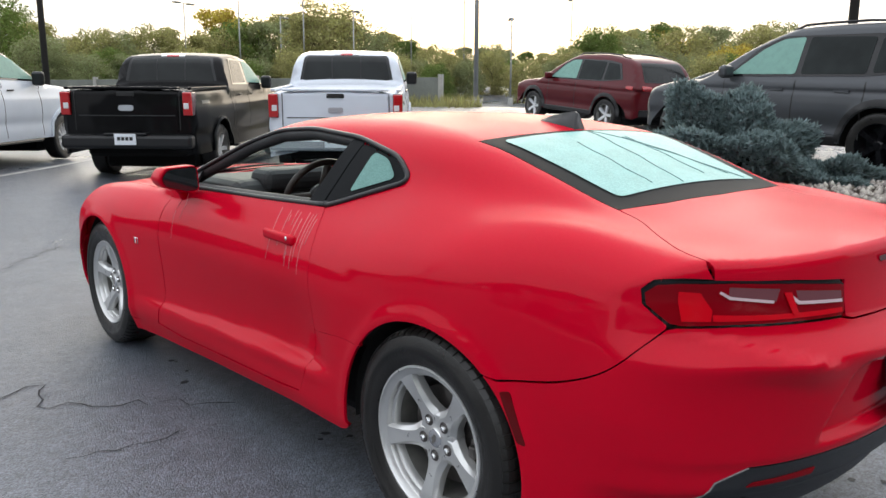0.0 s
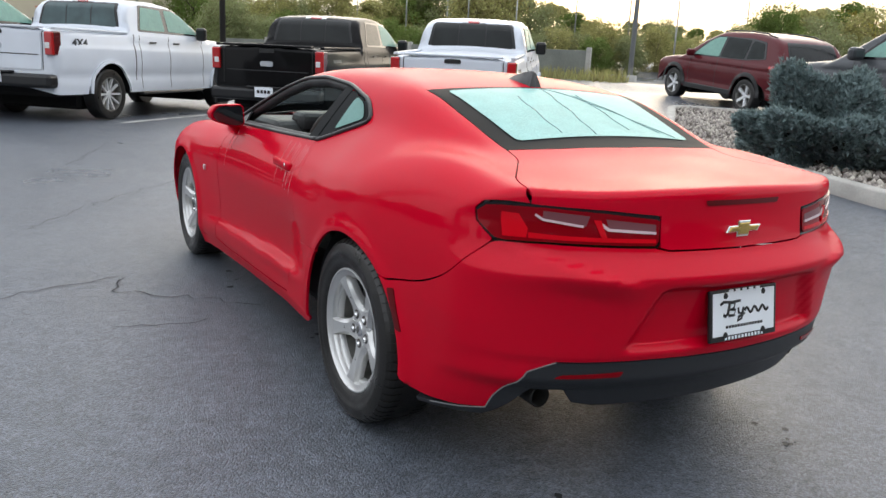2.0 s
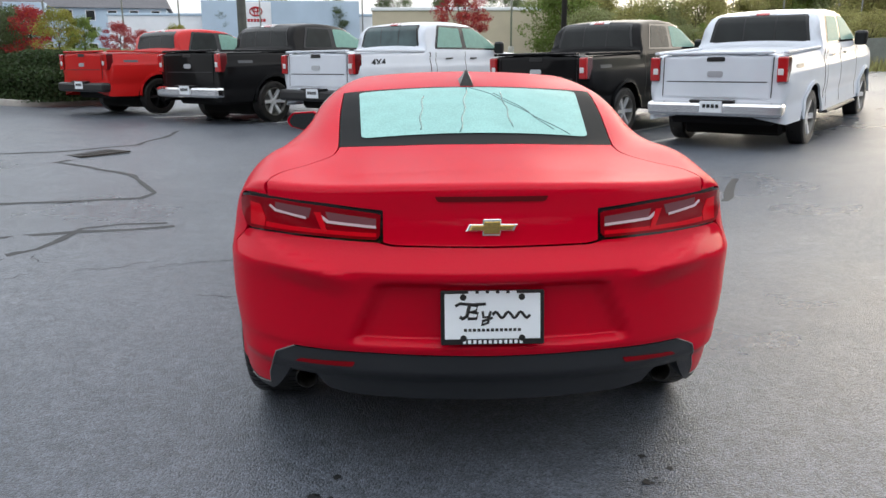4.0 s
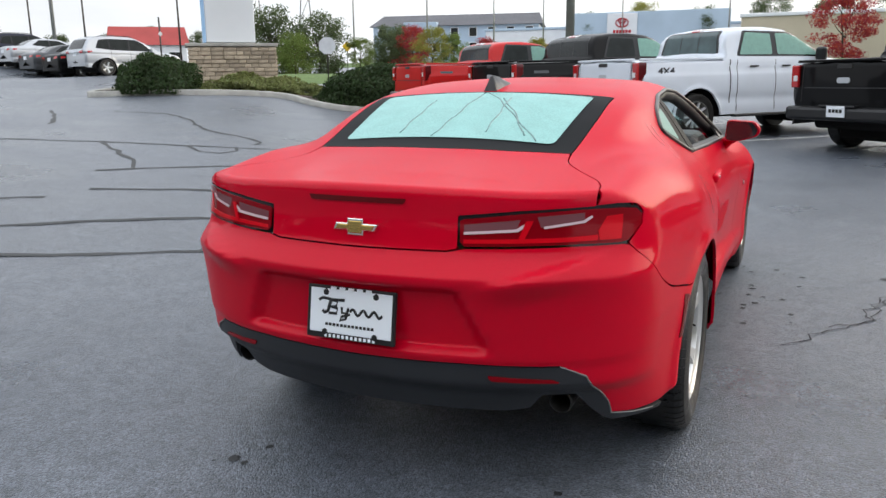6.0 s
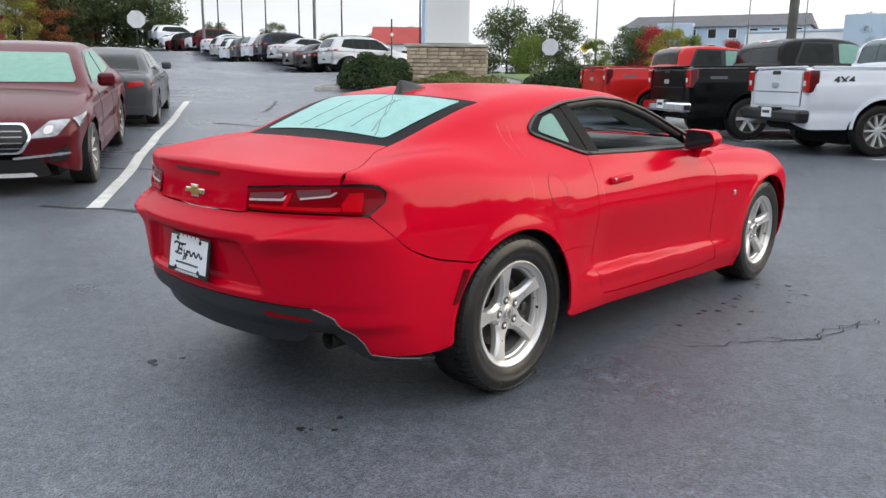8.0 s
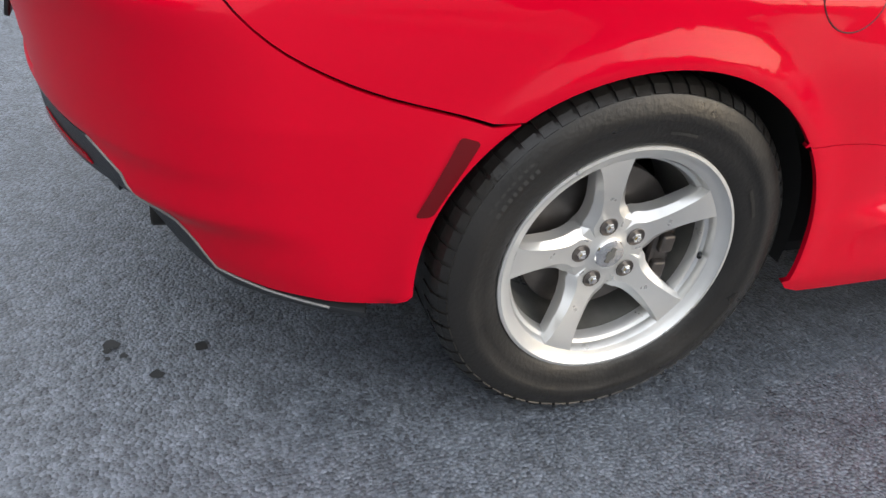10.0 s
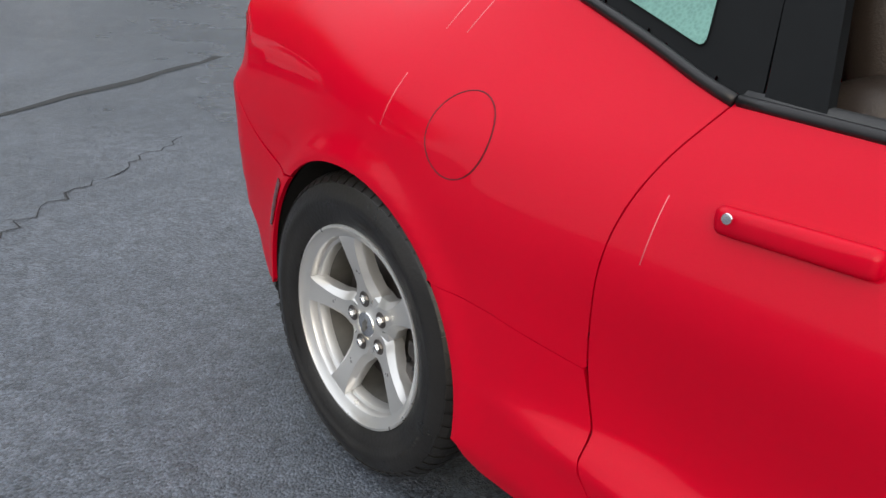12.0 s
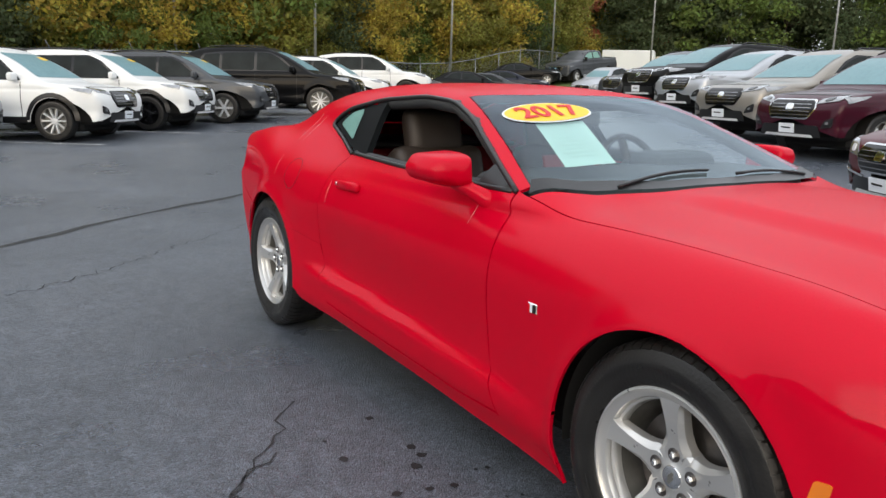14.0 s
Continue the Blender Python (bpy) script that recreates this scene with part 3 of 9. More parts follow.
def car_field(x, y, z):
    ax = np.abs(x)
    up = np.maximum(z - 0.70, 0)
    r_rear, r_front = np.hypot(y, z - 0.35), np.hypot(y - 2.811, z - 0.35)
    mid = step(y, 0.42, 0.8) * (1 - step(y, 2.0, 2.45))
    w = car_w(y) - (0.50 + 0.75 * step(y, -0.1, 0.6)) * up**2
    mid = mid * (1 - 0.6 * step(y, 0.9, 2.2))
    zl = 0.432 - 0.045 * (y - 0.7)  # foot of the hollow in the door
    w = w - 0.05 * mid * step(z, zl - 0.02, zl + 0.03) * (1 - step(z, zl + 0.03, zl + 0.36)) + 0.008 * mid * gauss(z, zl - 0.03, 0.03)
    w = w - 0.9 * np.maximum(0.34 - z, 0) ** 2 - 0.02 * step(0.3 - z, 0.0, 0.12)
    w = w + 0.012 * gauss(r_rear, 0.40, 0.035) * (z > 0.3) + 0.012 * gauss(r_front, 0.40, 0.035)
    w = w - 0.12 * np.maximum(0.62 - z, 0) * step(-y, 0.30, 0.70) - 0.02 * step(-y, -0.1, 0.6)
    fs = ax - w
    crown = 0.07 + 0.03 * step(y, 1.8, 2.6)
    bulge = 0.022 * step(y, 2.1, 2.5) * (1 - step(ax, 0.28, 0.42)) + 0.018 * gauss(ax, 0.80, 0.1) * step(y, 2.0, 2.7)
    haunch = 0.07 * gauss(ax, 0.71, 0.14) * gauss(y, -0.1, 0.5)
    ft = (z - car_deck(y) + crown * ax**2 - bulge - haunch) * 0.98
    low = smax(fs, ft, 0.16 - 0.06 * (1 - step(y, -0.2, 0.5)))
    recess = 0.034 * step(0.345 + 0.48 * (0.735 - z) - ax, -0.02, 0.04) * step(z, 0.54, 0.57) * (1 - step(z, 0.73, 0.755))
    zc = 0.752 + 0.27 * (ax - 0.39)  # crease that climbs toward the corner
    wing = 0.028 * step(ax, 0.36, 0.58) * (1 - step(ax, 0.64, 0.78)) * (1 - step(z - zc, -0.008, 0.018)) * step(z - zc, -0.09, 0.0)
    k = 0.10 - 0.07 * step(z, 0.92, 1.0)
    fr = car_tail(z) + 0.22 * ax**2 + 0.32 * ax**4 + recess - wing - y
    low = smax(low, fr, k)
    ff = y - car_nose(z) + 0.22 * ax**2 + 0.35 * ax**4
    low = smax(low, ff, 0.12)
    wc = car_belt_w(y) - (0.60 - 0.17 * (1 - step(y, 0.1, 0.8))) * (z - 1.0) - 0.5 * np.maximum(z - 1.12, 0) ** 2
    cab = smax((ax - wc) * 0.86, (z - car_roof(y) + 0.10 * ax**2) * 0.92, 0.09)
    cab = smax(cab, 0.93 - z, 0.04)
    f = smin(low, cab, 0.03 + 0.03 * (1 - step(y, -0.1, 0.75)) + 0.09 * gauss(y, 0.25, 0.33))
    return np.maximum(f, 0.14 - z)


CAR = Shell(car_field)
POLAR = chart_polar(0.6)
WRAP = chart_wrap(-0.1)


def car_side(pts):
    """Places on the right side over (y, z) points."""
    p = np.array([q[:2] for q in pts], float)
    return CAR.hit(*chart_side(1.0)(p[:, 0], p[:, 1]))


def car_top(pts):
    p = np.array([q[:2] for q in pts], float)
    return CAR.hit(*chart_top()(p[:, 0], p[:, 1]))


def car_end(pts):
    p = np.array([q[:2] for q in pts], float)
    o, d = chart_end(-1.0)(p[:, 0], p[:, 1])
    o[:, 1] = 0.0
    return CAR.hit(o, d)


def to_polar(p):
    return np.stack([p[:, 1], np.degrees(np.arctan2(p[:, 2] - 0.6, p[:, 0]))], -1)


def to_wrap(p):
    return np.stack([np.degrees(np.arctan2(-(p[:, 1] + 0.1), p[:, 0])), p[:, 2]], -1)


def line(pts, gap=0.02):
    """Points spread along a polyline."""
    out = []
    p = [np.array(q[:2], float) for q in pts]
    for a, b in zip(p, p[1:]):
        n = max(1, int(np.linalg.norm(b - a) / gap))
        out += [a + (b - a) * i / n for i in range(n)]
    return out + [p[-1]]


def soft(pts, r=0.04):
    """A polyline with its inner corners rounded."""
    p = [np.array(q[:2], float) for q in pts]
    out = [p[0]]
    for i in range(1, len(p) - 1):
        rr = pts[i][2] if len(pts[i]) > 2 else r
        a, b = p[i - 1] - p[i], p[i + 1] - p[i]
        q = min(rr, np.linalg.norm(a) * 0.49, np.linalg.norm(b) * 0.49)
        s, e = p[i] + a / np.linalg.norm(a) * q, p[i] + b / np.linalg.norm(b) * q
        out += [(1 - t) ** 2 * s + 2 * t * (1 - t) * p[i] + t * t * e for t in np.linspace(0, 1, 6)]
    return out + [p[-1]]


def arc(cy, cz, r, a0, a1, n=24):
    return [np.array((cy + r * math.cos(radians(a)), cz + r * math.sin(radians(a)))) for a in np.linspace(a0, a1, n)]


ARCH_R = 0.392
# Seams in (y, z) on the side: shut lines, window opening, arches.
DOOR_REAR = soft([(0.735, 0.30), (0.675, 0.40, 0.02), (0.64, 0.56), (0.645, 0.70), (0.655, 0.82), (0.685, 0.92), (0.735, 1.006)], 0.08)
DOOR_FRONT = soft([(2.02, 0.985), (2.035, 0.85), (2.02, 0.6), (2.03, 0.42), (2.10, 0.27)], 0.06)
DOOR_BOTTOM = soft([(2.10, 0.27), (1.84, 0.255), (1.34, 0.275), (0.9, 0.295), (0.735, 0.31)], 0.05)
DLO = soft([(0.735, 1.006), (0.665, 1.024), (0.57, 1.055), (0.335, 1.125, 0.05), (0.44, 1.20), (0.73, 1.255), (1.09, 1.278), (1.34, 1.262), (1.55, 1.20), (1.78, 1.095), (2.02, 0.985, 0.01)], 0.07)
# Seams from above in (x, y).
SCREEN_EDGE = [(0.757, 2.045), (0.678, 1.8), (0.608, 1.56), (0.548, 1.36)]
ROOF_EDGE = [(0.548, 1.36), (0.555, 0.9), (0.55, 0.5), (0.53, 0.17)]
GLASS_EDGE = [(0.53, 0.17), (0.525, -0.1), (0.508, -0.385)]
TRUNK_EDGE = soft([(0.508, -0.385), (0.515, -0.47), (0.60, -0.585), (0.672, -0.68), (0.693, -0.74), (0.696, -0.779)], 0.05)
COUPE = thing("sports_coupe", "bright red two-door sports coupe with dew on its paint", "car")


def both(name, mesh, mat, label="", parent=None):
    """A part of the right side and its twin on the left."""
    out = []
    for flip in (False, True):
        me = mesh
        if flip:
            me = bpy.data.meshes.new(name)
            co = np.empty(len(mesh.vertices) * 3)
            mesh.vertices.foreach_get("co", co)
            co = co.reshape(-1, 3) * (-1, 1, 1)
            me.from_pydata([tuple(c) for c in co], [], [tuple(p.vertices)[::-1] for p in mesh.polygons])
            me.polygons.foreach_set("use_smooth", [p.use_smooth for p in mesh.polygons])
            if mesh.has_custom_normals:
                nv = np.zeros((len(mesh.vertices), 3))
                for l in mesh.loops:
                    nv[l.vertex_index] = l.normal
                me.normals_split_custom_set_from_vertices([tuple(n) for n in nv * (-1, 1, 1)])
        out.append(part(name, me, mat, parent[1 if flip else 0] if parent else COUPE, label))
    return out


M_BAND = material("black_band", (0.008, 0.009, 0.010), 0.55, spec=0.08, stain=0.2, stain_scale=5)
M_PANE = dew_glass("side_dew_glass", (0.15, 0.30, 0.27))
M_WET_RUN = material("wet_run", (0.10, 0.20, 0.19), 0.15, coat=0.3)


def build_body():
    # quarter with the rear pillar, the roof rail and the windscreen pillar
    tail_top = car_end(line([(0.697, 0.984), (0.74, 0.987), (0.765, 0.986)]))
    light_out = car_side(line([(-0.70, 0.98), (-0.675, 0.955), (-0.68, 0.92), (-0.735, 0.872)]))
    seam = car_side(line(soft([(-0.735, 0.864), (-0.64, 0.75), (-0.50, 0.685), (-0.30, 0.645)], 0.15)))
    arch = car_side(arc(0, 0.35, ARCH_R, 130, 41))
    low = car_side(line([(0.29, 0.600), (0.45, 0.596), (0.636, 0.568)]))
    door = car_side(DOOR_REAR[10:])
    dlo = car_side(line(DLO))
    edge = car_top(line(SCREEN_EDGE) + line(ROOF_EDGE)[1:] + line(GLASS_EDGE)[1:] + line(TRUNK_EDGE)[1:])
    loop = np.concatenate([to_polar(q) for q in (arch, low, door, dlo, edge, tail_top, light_out, seam)])
    both("quarter_panel", panel("quarter_panel", CAR, POLAR, loop, 0.022, 1.3), M_RED)
    # door
    loop = [np.array(p) for p in line(DOOR_REAR)] + [np.array(p) for p in line([(0.74, 1.006), (1.2, 0.994), (1.6, 0.988), (2.0, 0.985)])] + line(DOOR_FRONT) + line(DOOR_BOTTOM)
    cen = np.mean(loop, 0)
    loop = [cen + (p - cen) * (1 - 0.004) for p in loop]
    both("door", panel("door", CAR, chart_side(1.0), loop, 0.025, 0.02), M_RED)
    # front wing
    hood = car_top(line([(0.79, 2.06), (0.775, 2.3), (0.745, 2.9), (0.70, 3.3), (0.66, 3.45)]))
    wing = np.concatenate([to_polar(q) for q in (
        car_side(line([(2.105, 0.275), (2.0345, 0.42), (2.0245, 0.6), (2.0385, 0.85), (2.0245, 0.99)])), hood,
        car_side(line([(3.47, 0.74), (3.42, 0.55), (3.21, 0.50)])), car_side(arc(2.811, 0.35, ARCH_R + 0.004, 22, 195)), car_side(line([(2.43, 0.235), (2.13, 0.25)])))])
    both("front_wing", panel("front_wing", CAR, POLAR, wing, 0.022, 1.3), M_RED)
    # rocker
    rock = line([(0.2925, 0.5985), (0.45, 0.5945), (0.638, 0.5665), (0.6745, 0.40), (0.7345, 0.306), (0.9, 0.287), (1.34, 0.267), (1.84, 0.247), (2.1, 0.262), (2.43, 0.228), (2.435, 0.165), (1.9, 0.178), (1.3, 0.203), (0.8, 0.232), (0.45, 0.252), (0.408, 0.268)]) + arc(0, 0.35, ARCH_R, -9, 40)
    both("rocker_panel", panel("rocker_panel", CAR, chart_side(1.0), rock, 0.03, 0.02), M_RED)
    # rear bumper, right round the corner
    half = np.concatenate([to_wrap(q) for q in (
        car_side(arc(0, 0.35, ARCH_R, 184, 131)), car_side(line(soft([(-0.30, 0.638), (-0.50, 0.678), (-0.64, 0.746), (-0.737, 0.860)], 0.15))),
        car_end(line([(0.765, 0.866), (0.66, 0.867), (0.345, 0.860), (0.3, 0.850), (0.0, 0.847)])))])
    lower = np.concatenate([to_wrap(q) for q in (car_end(line([(0.0, 0.512), (0.36, 0.518), (0.62, 0.512), (0.69, 0.475), (0.735, 0.36)])), car_side(line([(-0.70, 0.31), (-0.62, 0.295), (-0.52, 0.290), (-0.43, 0.296), (-0.40, 0.312)])))])
    right = np.concatenate([half, lower])
    full = np.concatenate([half, half[::-1] * (-1, 1) + (180, 0), lower[::-1] * (-1, 1) + (180, 0), lower])
    part("rear_bumper", panel("rear_bumper", CAR, WRAP, full, 1.2, 0.013), M_RED, COUPE)
    # dark valance below it
    top = np.concatenate([to_wrap(q) for q in (car_side(line([(-0.46, 0.266), (-0.62, 0.285), (-0.70, 0.304)])), car_end(line([(0.732, 0.355), (0.686, 0.470), (0.62, 0.507), (0.36, 0.513), (0.0, 0.507)])))])
    bot = np.concatenate([to_wrap(q) for q in (car_end(line([(0.0, 0.325), (0.45, 0.335), (0.52, 0.35), (0.56, 0.40), (0.65, 0.40), (0.685, 0.34), (0.712, 0.30)])), car_side(line([(-0.68, 0.275), (-0.46, 0.252)])))])
    full = np.concatenate([top, top[::-1] * (-1, 1) + (180, 0), bot[::-1] * (-1, 1) + (180, 0), bot])
    part("rear_valance", panel("rear_valance", CAR, WRAP, full, 1.5, 0.015, lip=0.05), M_PLASTIC, COUPE, "black textured plastic")
    # boot lid: top sheet and rear sheet in one part each
    lip_x = np.linspace(0.6945, 0, 18)
    lip = [(x, -0.968 + 0.22 * x**2 + 0.32 * x**4) for x in lip_x]
    top = line([(0.0, -0.435), (0.3, -0.42), (0.501, -0.39)]) + [np.array((p[0] - 0.005, p[1])) for p in line(TRUNK_EDGE)[2:-1]] + [np.array(p) for p in lip]
    full = top + [np.array((-p[0], p[1])) for p in top[::-1]]
    lid = part("trunk_lid", panel("trunk_lid", CAR, chart_top(), full, 0.03, 0.02), M_RED, COUPE)
    z = car_top(lip)
    face = [np.array((p[0], p[2])) for p in z[::-1]] + line([(0.6945, 0.982), (0.5, 0.973), (0.325, 0.957), (0.325, 0.862), (0.295, 0.855), (0.0, 0.852)])
    full = face + [np.array((-p[0], p[1])) for p in face[::-1]]

    def rear(u, v):
        o, d = chart_end(-1.0)(u, v)
        o[:, 1] = 0.0
        return o, d

    part("rear_face", panel("rear_face", CAR, rear, full, 0.03, 0.012, lip=0.02), M_RED, lid)
    slot = rounded([(-0.17, 1.001), (0.17, 1.001), (0.16, 0.985), (-0.16, 0.985)], 0.006)
    part("brake_light", panel("brake_light", CAR, rear, slot, 0.03, 0.01, lip=0, proud=0.004), M_TAIL_DARK, lid, "narrow dark high brake light")
    # roof
    top = line(ROOF_EDGE) + line([(0.525, 0.165), (0.3, 0.155), (0.0, 0.15)])
    front = line([(0.0, 1.44), (0.3, 1.42), (0.5, 1.375), (0.546, 1.36)])
    full = top + [np.array((-p[0], p[1])) for p in top[::-1]] + [np.array((-p[0], p[1])) for p in front[::-1]] + front
    part("roof", panel("roof", CAR, chart_top(), full, 0.03, 0.03, lip=0), M_RED, COUPE)
    part("headliner", panel("headliner", CAR, chart_top(), [np.array(p) * (0.97, 1) for p in full], 0.06, 0.06, lip=0, proud=-0.035), M_CABIN, COUPE)
    # rear window: dark band with the dewy pane in it
    g = line(GLASS_EDGE) + line([(0.501, -0.387), (0.3, -0.417), (0, -0.432)])
    full = [np.array((p[0] - 0.004, p[1])) for p in g] + [np.array((-p[0] + 0.004, p[1])) for p in g[::-1]] + line([(-0.525, 0.162), (-0.3, 0.152), (0, 0.147), (0.3, 0.152), (0.525, 0.162)])
    win = part("rear_window", panel("rear_window", CAR, chart_top(), full, 0.03, 0.03, lip=0.004), M_BAND, COUPE, "rear window fogged with dew, with a black border")
    full = rounded([(-0.425, -0.335), (0.425, -0.335), (0.46, 0.125), (-0.46, 0.125)], 0.03)
    part("pane", panel("pane", CAR, chart_top(), full, 0.03, 0.03, lip=0, proud=0.003), M_DEW_GLASS, win)
    # runs of water on the rear pane
    for pts in ([(0.0, 0.12), (-0.02, 0.0), (-0.03, -0.14), (-0.055, -0.325)], [(0.01, 0.12), (0.09, 0.03), (0.2, -0.12), (0.36, -0.325)], [(0.10, 0.04), (0.19, -0.08), (0.30, -0.29)], [(-0.19, 0.02), (-0.2, -0.15), (-0.205, -0.3)], [(0.13, 0.05), (0.14, -0.1), (0.145, -0.28)]):
        q = car_top(line(pts, 0.03))
        part("water_run", tube_mesh("water_run", [(a[0] + 0.004 * math.sin(40 * a[1]), a[1], a[2] + 0.002) for a in q], 0.0035, 5), M_WET_RUN, win)
    # windscreen
    g = line([(0.753, 2.045), (0.674, 1.8), (0.604, 1.56), (0.544, 1.363)])
    full = g + line([(0.5, 1.378), (0.3, 1.423), (0.0, 1.443)]) + [np.array((-p[0], p[1])) for p in (g + line([(0.5, 1.378), (0.3, 1.423), (0.0, 1.443)]))[::-1]]
    full = full + line([(-0.6, 2.17), (-0.3, 2.245), (0, 2.265), (0.3, 2.245), (0.6, 2.17)])
    glass = part("windscreen", panel("windscreen", CAR, chart_top(), full, 0.03, 0.03, lip=0.005), M_GLASS, COUPE, "clear windscreen with a price sheet and a year oval")
    glass.visible_shadow = False
    # hood
    h = line([(0.0, 2.285), (0.3, 2.265), (0.6, 2.19), (0.785, 2.08), (0.77, 2.3), (0.74, 2.9), (0.695, 3.3), (0.64, 3.46), (0.4, 3.53), (0, 3.56)])
    full = h + [np.array((-p[0], p[1])) for p in h[::-1]]
    part("hood", panel("hood", CAR, chart_top(), full, 0.03, 0.03), M_RED, COUPE)
    # front bumper
    nose_wrap = lambda u, v: (np.stack([0 * u, 0 * u + 2.9, v], -1), np.stack([np.cos(np.radians(u)), np.sin(np.radians(u)), 0 * u], -1))
    q = car_side(np.concatenate([arc(2.811, 0.35, ARCH_R + 0.004, -14, 21), line([(3.21, 0.493), (3.42, 0.545), (3.475, 0.735)])]))
    a = np.stack([np.degrees(np.arctan2(q[:, 1] - 2.9, q[:, 0])), q[:, 2]], -1)
    full = np.concatenate([a, [(90, 0.76)], a[::-1] * (-1, 1) + (180, 0), [(90, 0.2)]])
    part("front_bumper", panel("front_bumper", CAR, nose_wrap, full, 2.0, 0.02), M_RED, COUPE)


build_body()


M_EDGE_HIGHLIGHT = material("edge_grey", (0.2, 0.2, 0.2), 0.5, stain=0.2)


def build_lights():
    def edge3(pts_end, pts_side):
        return np.concatenate([to_wrap(q) for q in (car_end(line(pts_end)), car_side(line(pts_side)))])

    out = np.concatenate([to_wrap(car_end(line([(0.76, 0.871), (0.66, 0.873), (0.345, 0.866), (0.331, 0.88), (0.328, 0.946), (0.34, 0.952), (0.5, 0.970), (0.66, 0.981), (0.76, 0.981)]))), to_wrap(car_side(line([(-0.704, 0.975), (-0.68, 0.953), (-0.685, 0.922), (-0.737, 0.876)])))])
    cen = out.mean(0)
    both("lamp_seat", panel("lamp_seat", CAR, WRAP, cen + (out - cen) * (1.03, 1.18), 1.2, 0.012, lip=0, proud=-0.006), M_GLOSS_BLACK, "black gap round the tail light")
    bez = both("tail_light", panel("tail_light", CAR, WRAP, out, 1.2, 0.012, lip=0.02), M_GLOSS_BLACK, "dark red tail light with a black rim and pale light bars")
    lens = cen + (out - cen) * (0.985, 0.92) + (0.0, -0.0025)
    both("lens", panel("lens", CAR, WRAP, lens, 1.2, 0.01, lip=0.004, proud=0.004), M_TAIL, "", bez)

    def bar(name, pts, mat, proud, label=""):
        q = to_wrap(car_end(line(pts, 0.01)))
        both(name, panel(name, CAR, WRAP, q, 1.0, 0.008, lip=0.003, proud=proud), mat, label, bez)

    # two hooked light bars under pale fields, a bright strip below and a bright outer end
    bar("light_field", [(0.345, 0.931), (0.50, 0.947), (0.49, 0.916), (0.345, 0.905)], M_TAIL_PALE, 0.0052, "pale smoked inner field")
    bar("light_field", [(0.545, 0.955), (0.665, 0.965), (0.665, 0.940), (0.555, 0.924)], M_TAIL_PALE, 0.0052)
    bar("light_bar", [(0.345, 0.910), (0.345, 0.902), (0.495, 0.912), (0.523, 0.934), (0.520, 0.941), (0.49, 0.920)], M_TAIL_CLEAR, 0.0075, "bright clear light bar")
    bar("light_bar", [(0.562, 0.927), (0.563, 0.920), (0.665, 0.935), (0.685, 0.951), (0.682, 0.956), (0.662, 0.942)], M_TAIL_CLEAR, 0.0075)
    bar("hook", [(0.515, 0.944), (0.535, 0.944), (0.512, 0.888), (0.495, 0.886)], M_TAIL_BRIGHT, 0.0085, "bright red hook")
    bar("bright_strip", [(0.345, 0.876), (0.345, 0.888), (0.60, 0.894), (0.70, 0.899), (0.70, 0.883)], M_TAIL_BRIGHT, 0.006, "bright red lower strip")
    bar("end_block", [(0.705, 0.883), (0.70, 0.91), (0.72, 0.952), (0.757, 0.955), (0.757, 0.883)], M_TAIL_BRIGHT, 0.006, "bright red outer end")
    # side marker in the bumper
    mk = car_side(line(rounded([(-0.402, 0.478), (-0.376, 0.484), (-0.314, 0.615), (-0.344, 0.62)], 0.008)))
    both("side_marker", panel("side_marker", CAR, chart_side(1.0), mk[:, 1:], 0.01, 0.01, lip=0.004, proud=0.003), M_TAIL_DARK, "dark red reflector strip")
    # reflectors low in the valance
    rf = to_wrap(car_end(line(rounded([(0.42, 0.480), (0.60, 0.468), (0.62, 0.456), (0.43, 0.463)], 0.006))))
    both("reflector", panel("reflector", CAR, WRAP, rf, 1.0, 0.01, lip=0.003, proud=0.004), M_TAIL, "dark red strip reflector")
    # grey line painted as the highlight where the valance lip turns down at the corner
    q = np.concatenate([car_end(line([(0.62, 0.510), (0.688, 0.473), (0.733, 0.358)])), car_side(line([(-0.70, 0.307), (-0.62, 0.288), (-0.52, 0.272)]))])
    n = CAR.normal(q)
    both("valance_edge", tube_mesh("valance_edge", [tuple(a + b * 0.001) for a, b in zip(q, n)], 0.0025, 6), M_EDGE_HIGHLIGHT, "grey line painted as the highlight on the lower edge")
    # front side marker
    mk = car_side(line(rounded([(3.195, 0.465), (3.232, 0.465), (3.245, 0.55), (3.21, 0.55)], 0.008)))
    both("front_marker", panel("front_marker", CAR, chart_side(1.0), mk[:, 1:], 0.02, 0.02, lip=0.003, proud=0.003), M_AMBER, "amber side marker lamp")
    lamp = car_side(line(rounded([(3.36, 0.66), (3.47, 0.66), (3.5, 0.76), (3.40, 0.77)], 0.02)))
    both("head_light", panel("head_light", CAR, chart_side(1.0), lamp[:, 1:], 0.02, 0.02, lip=0.003, proud=0.003), M_GLASS_DARK, "dark glossy headlight")


build_lights()


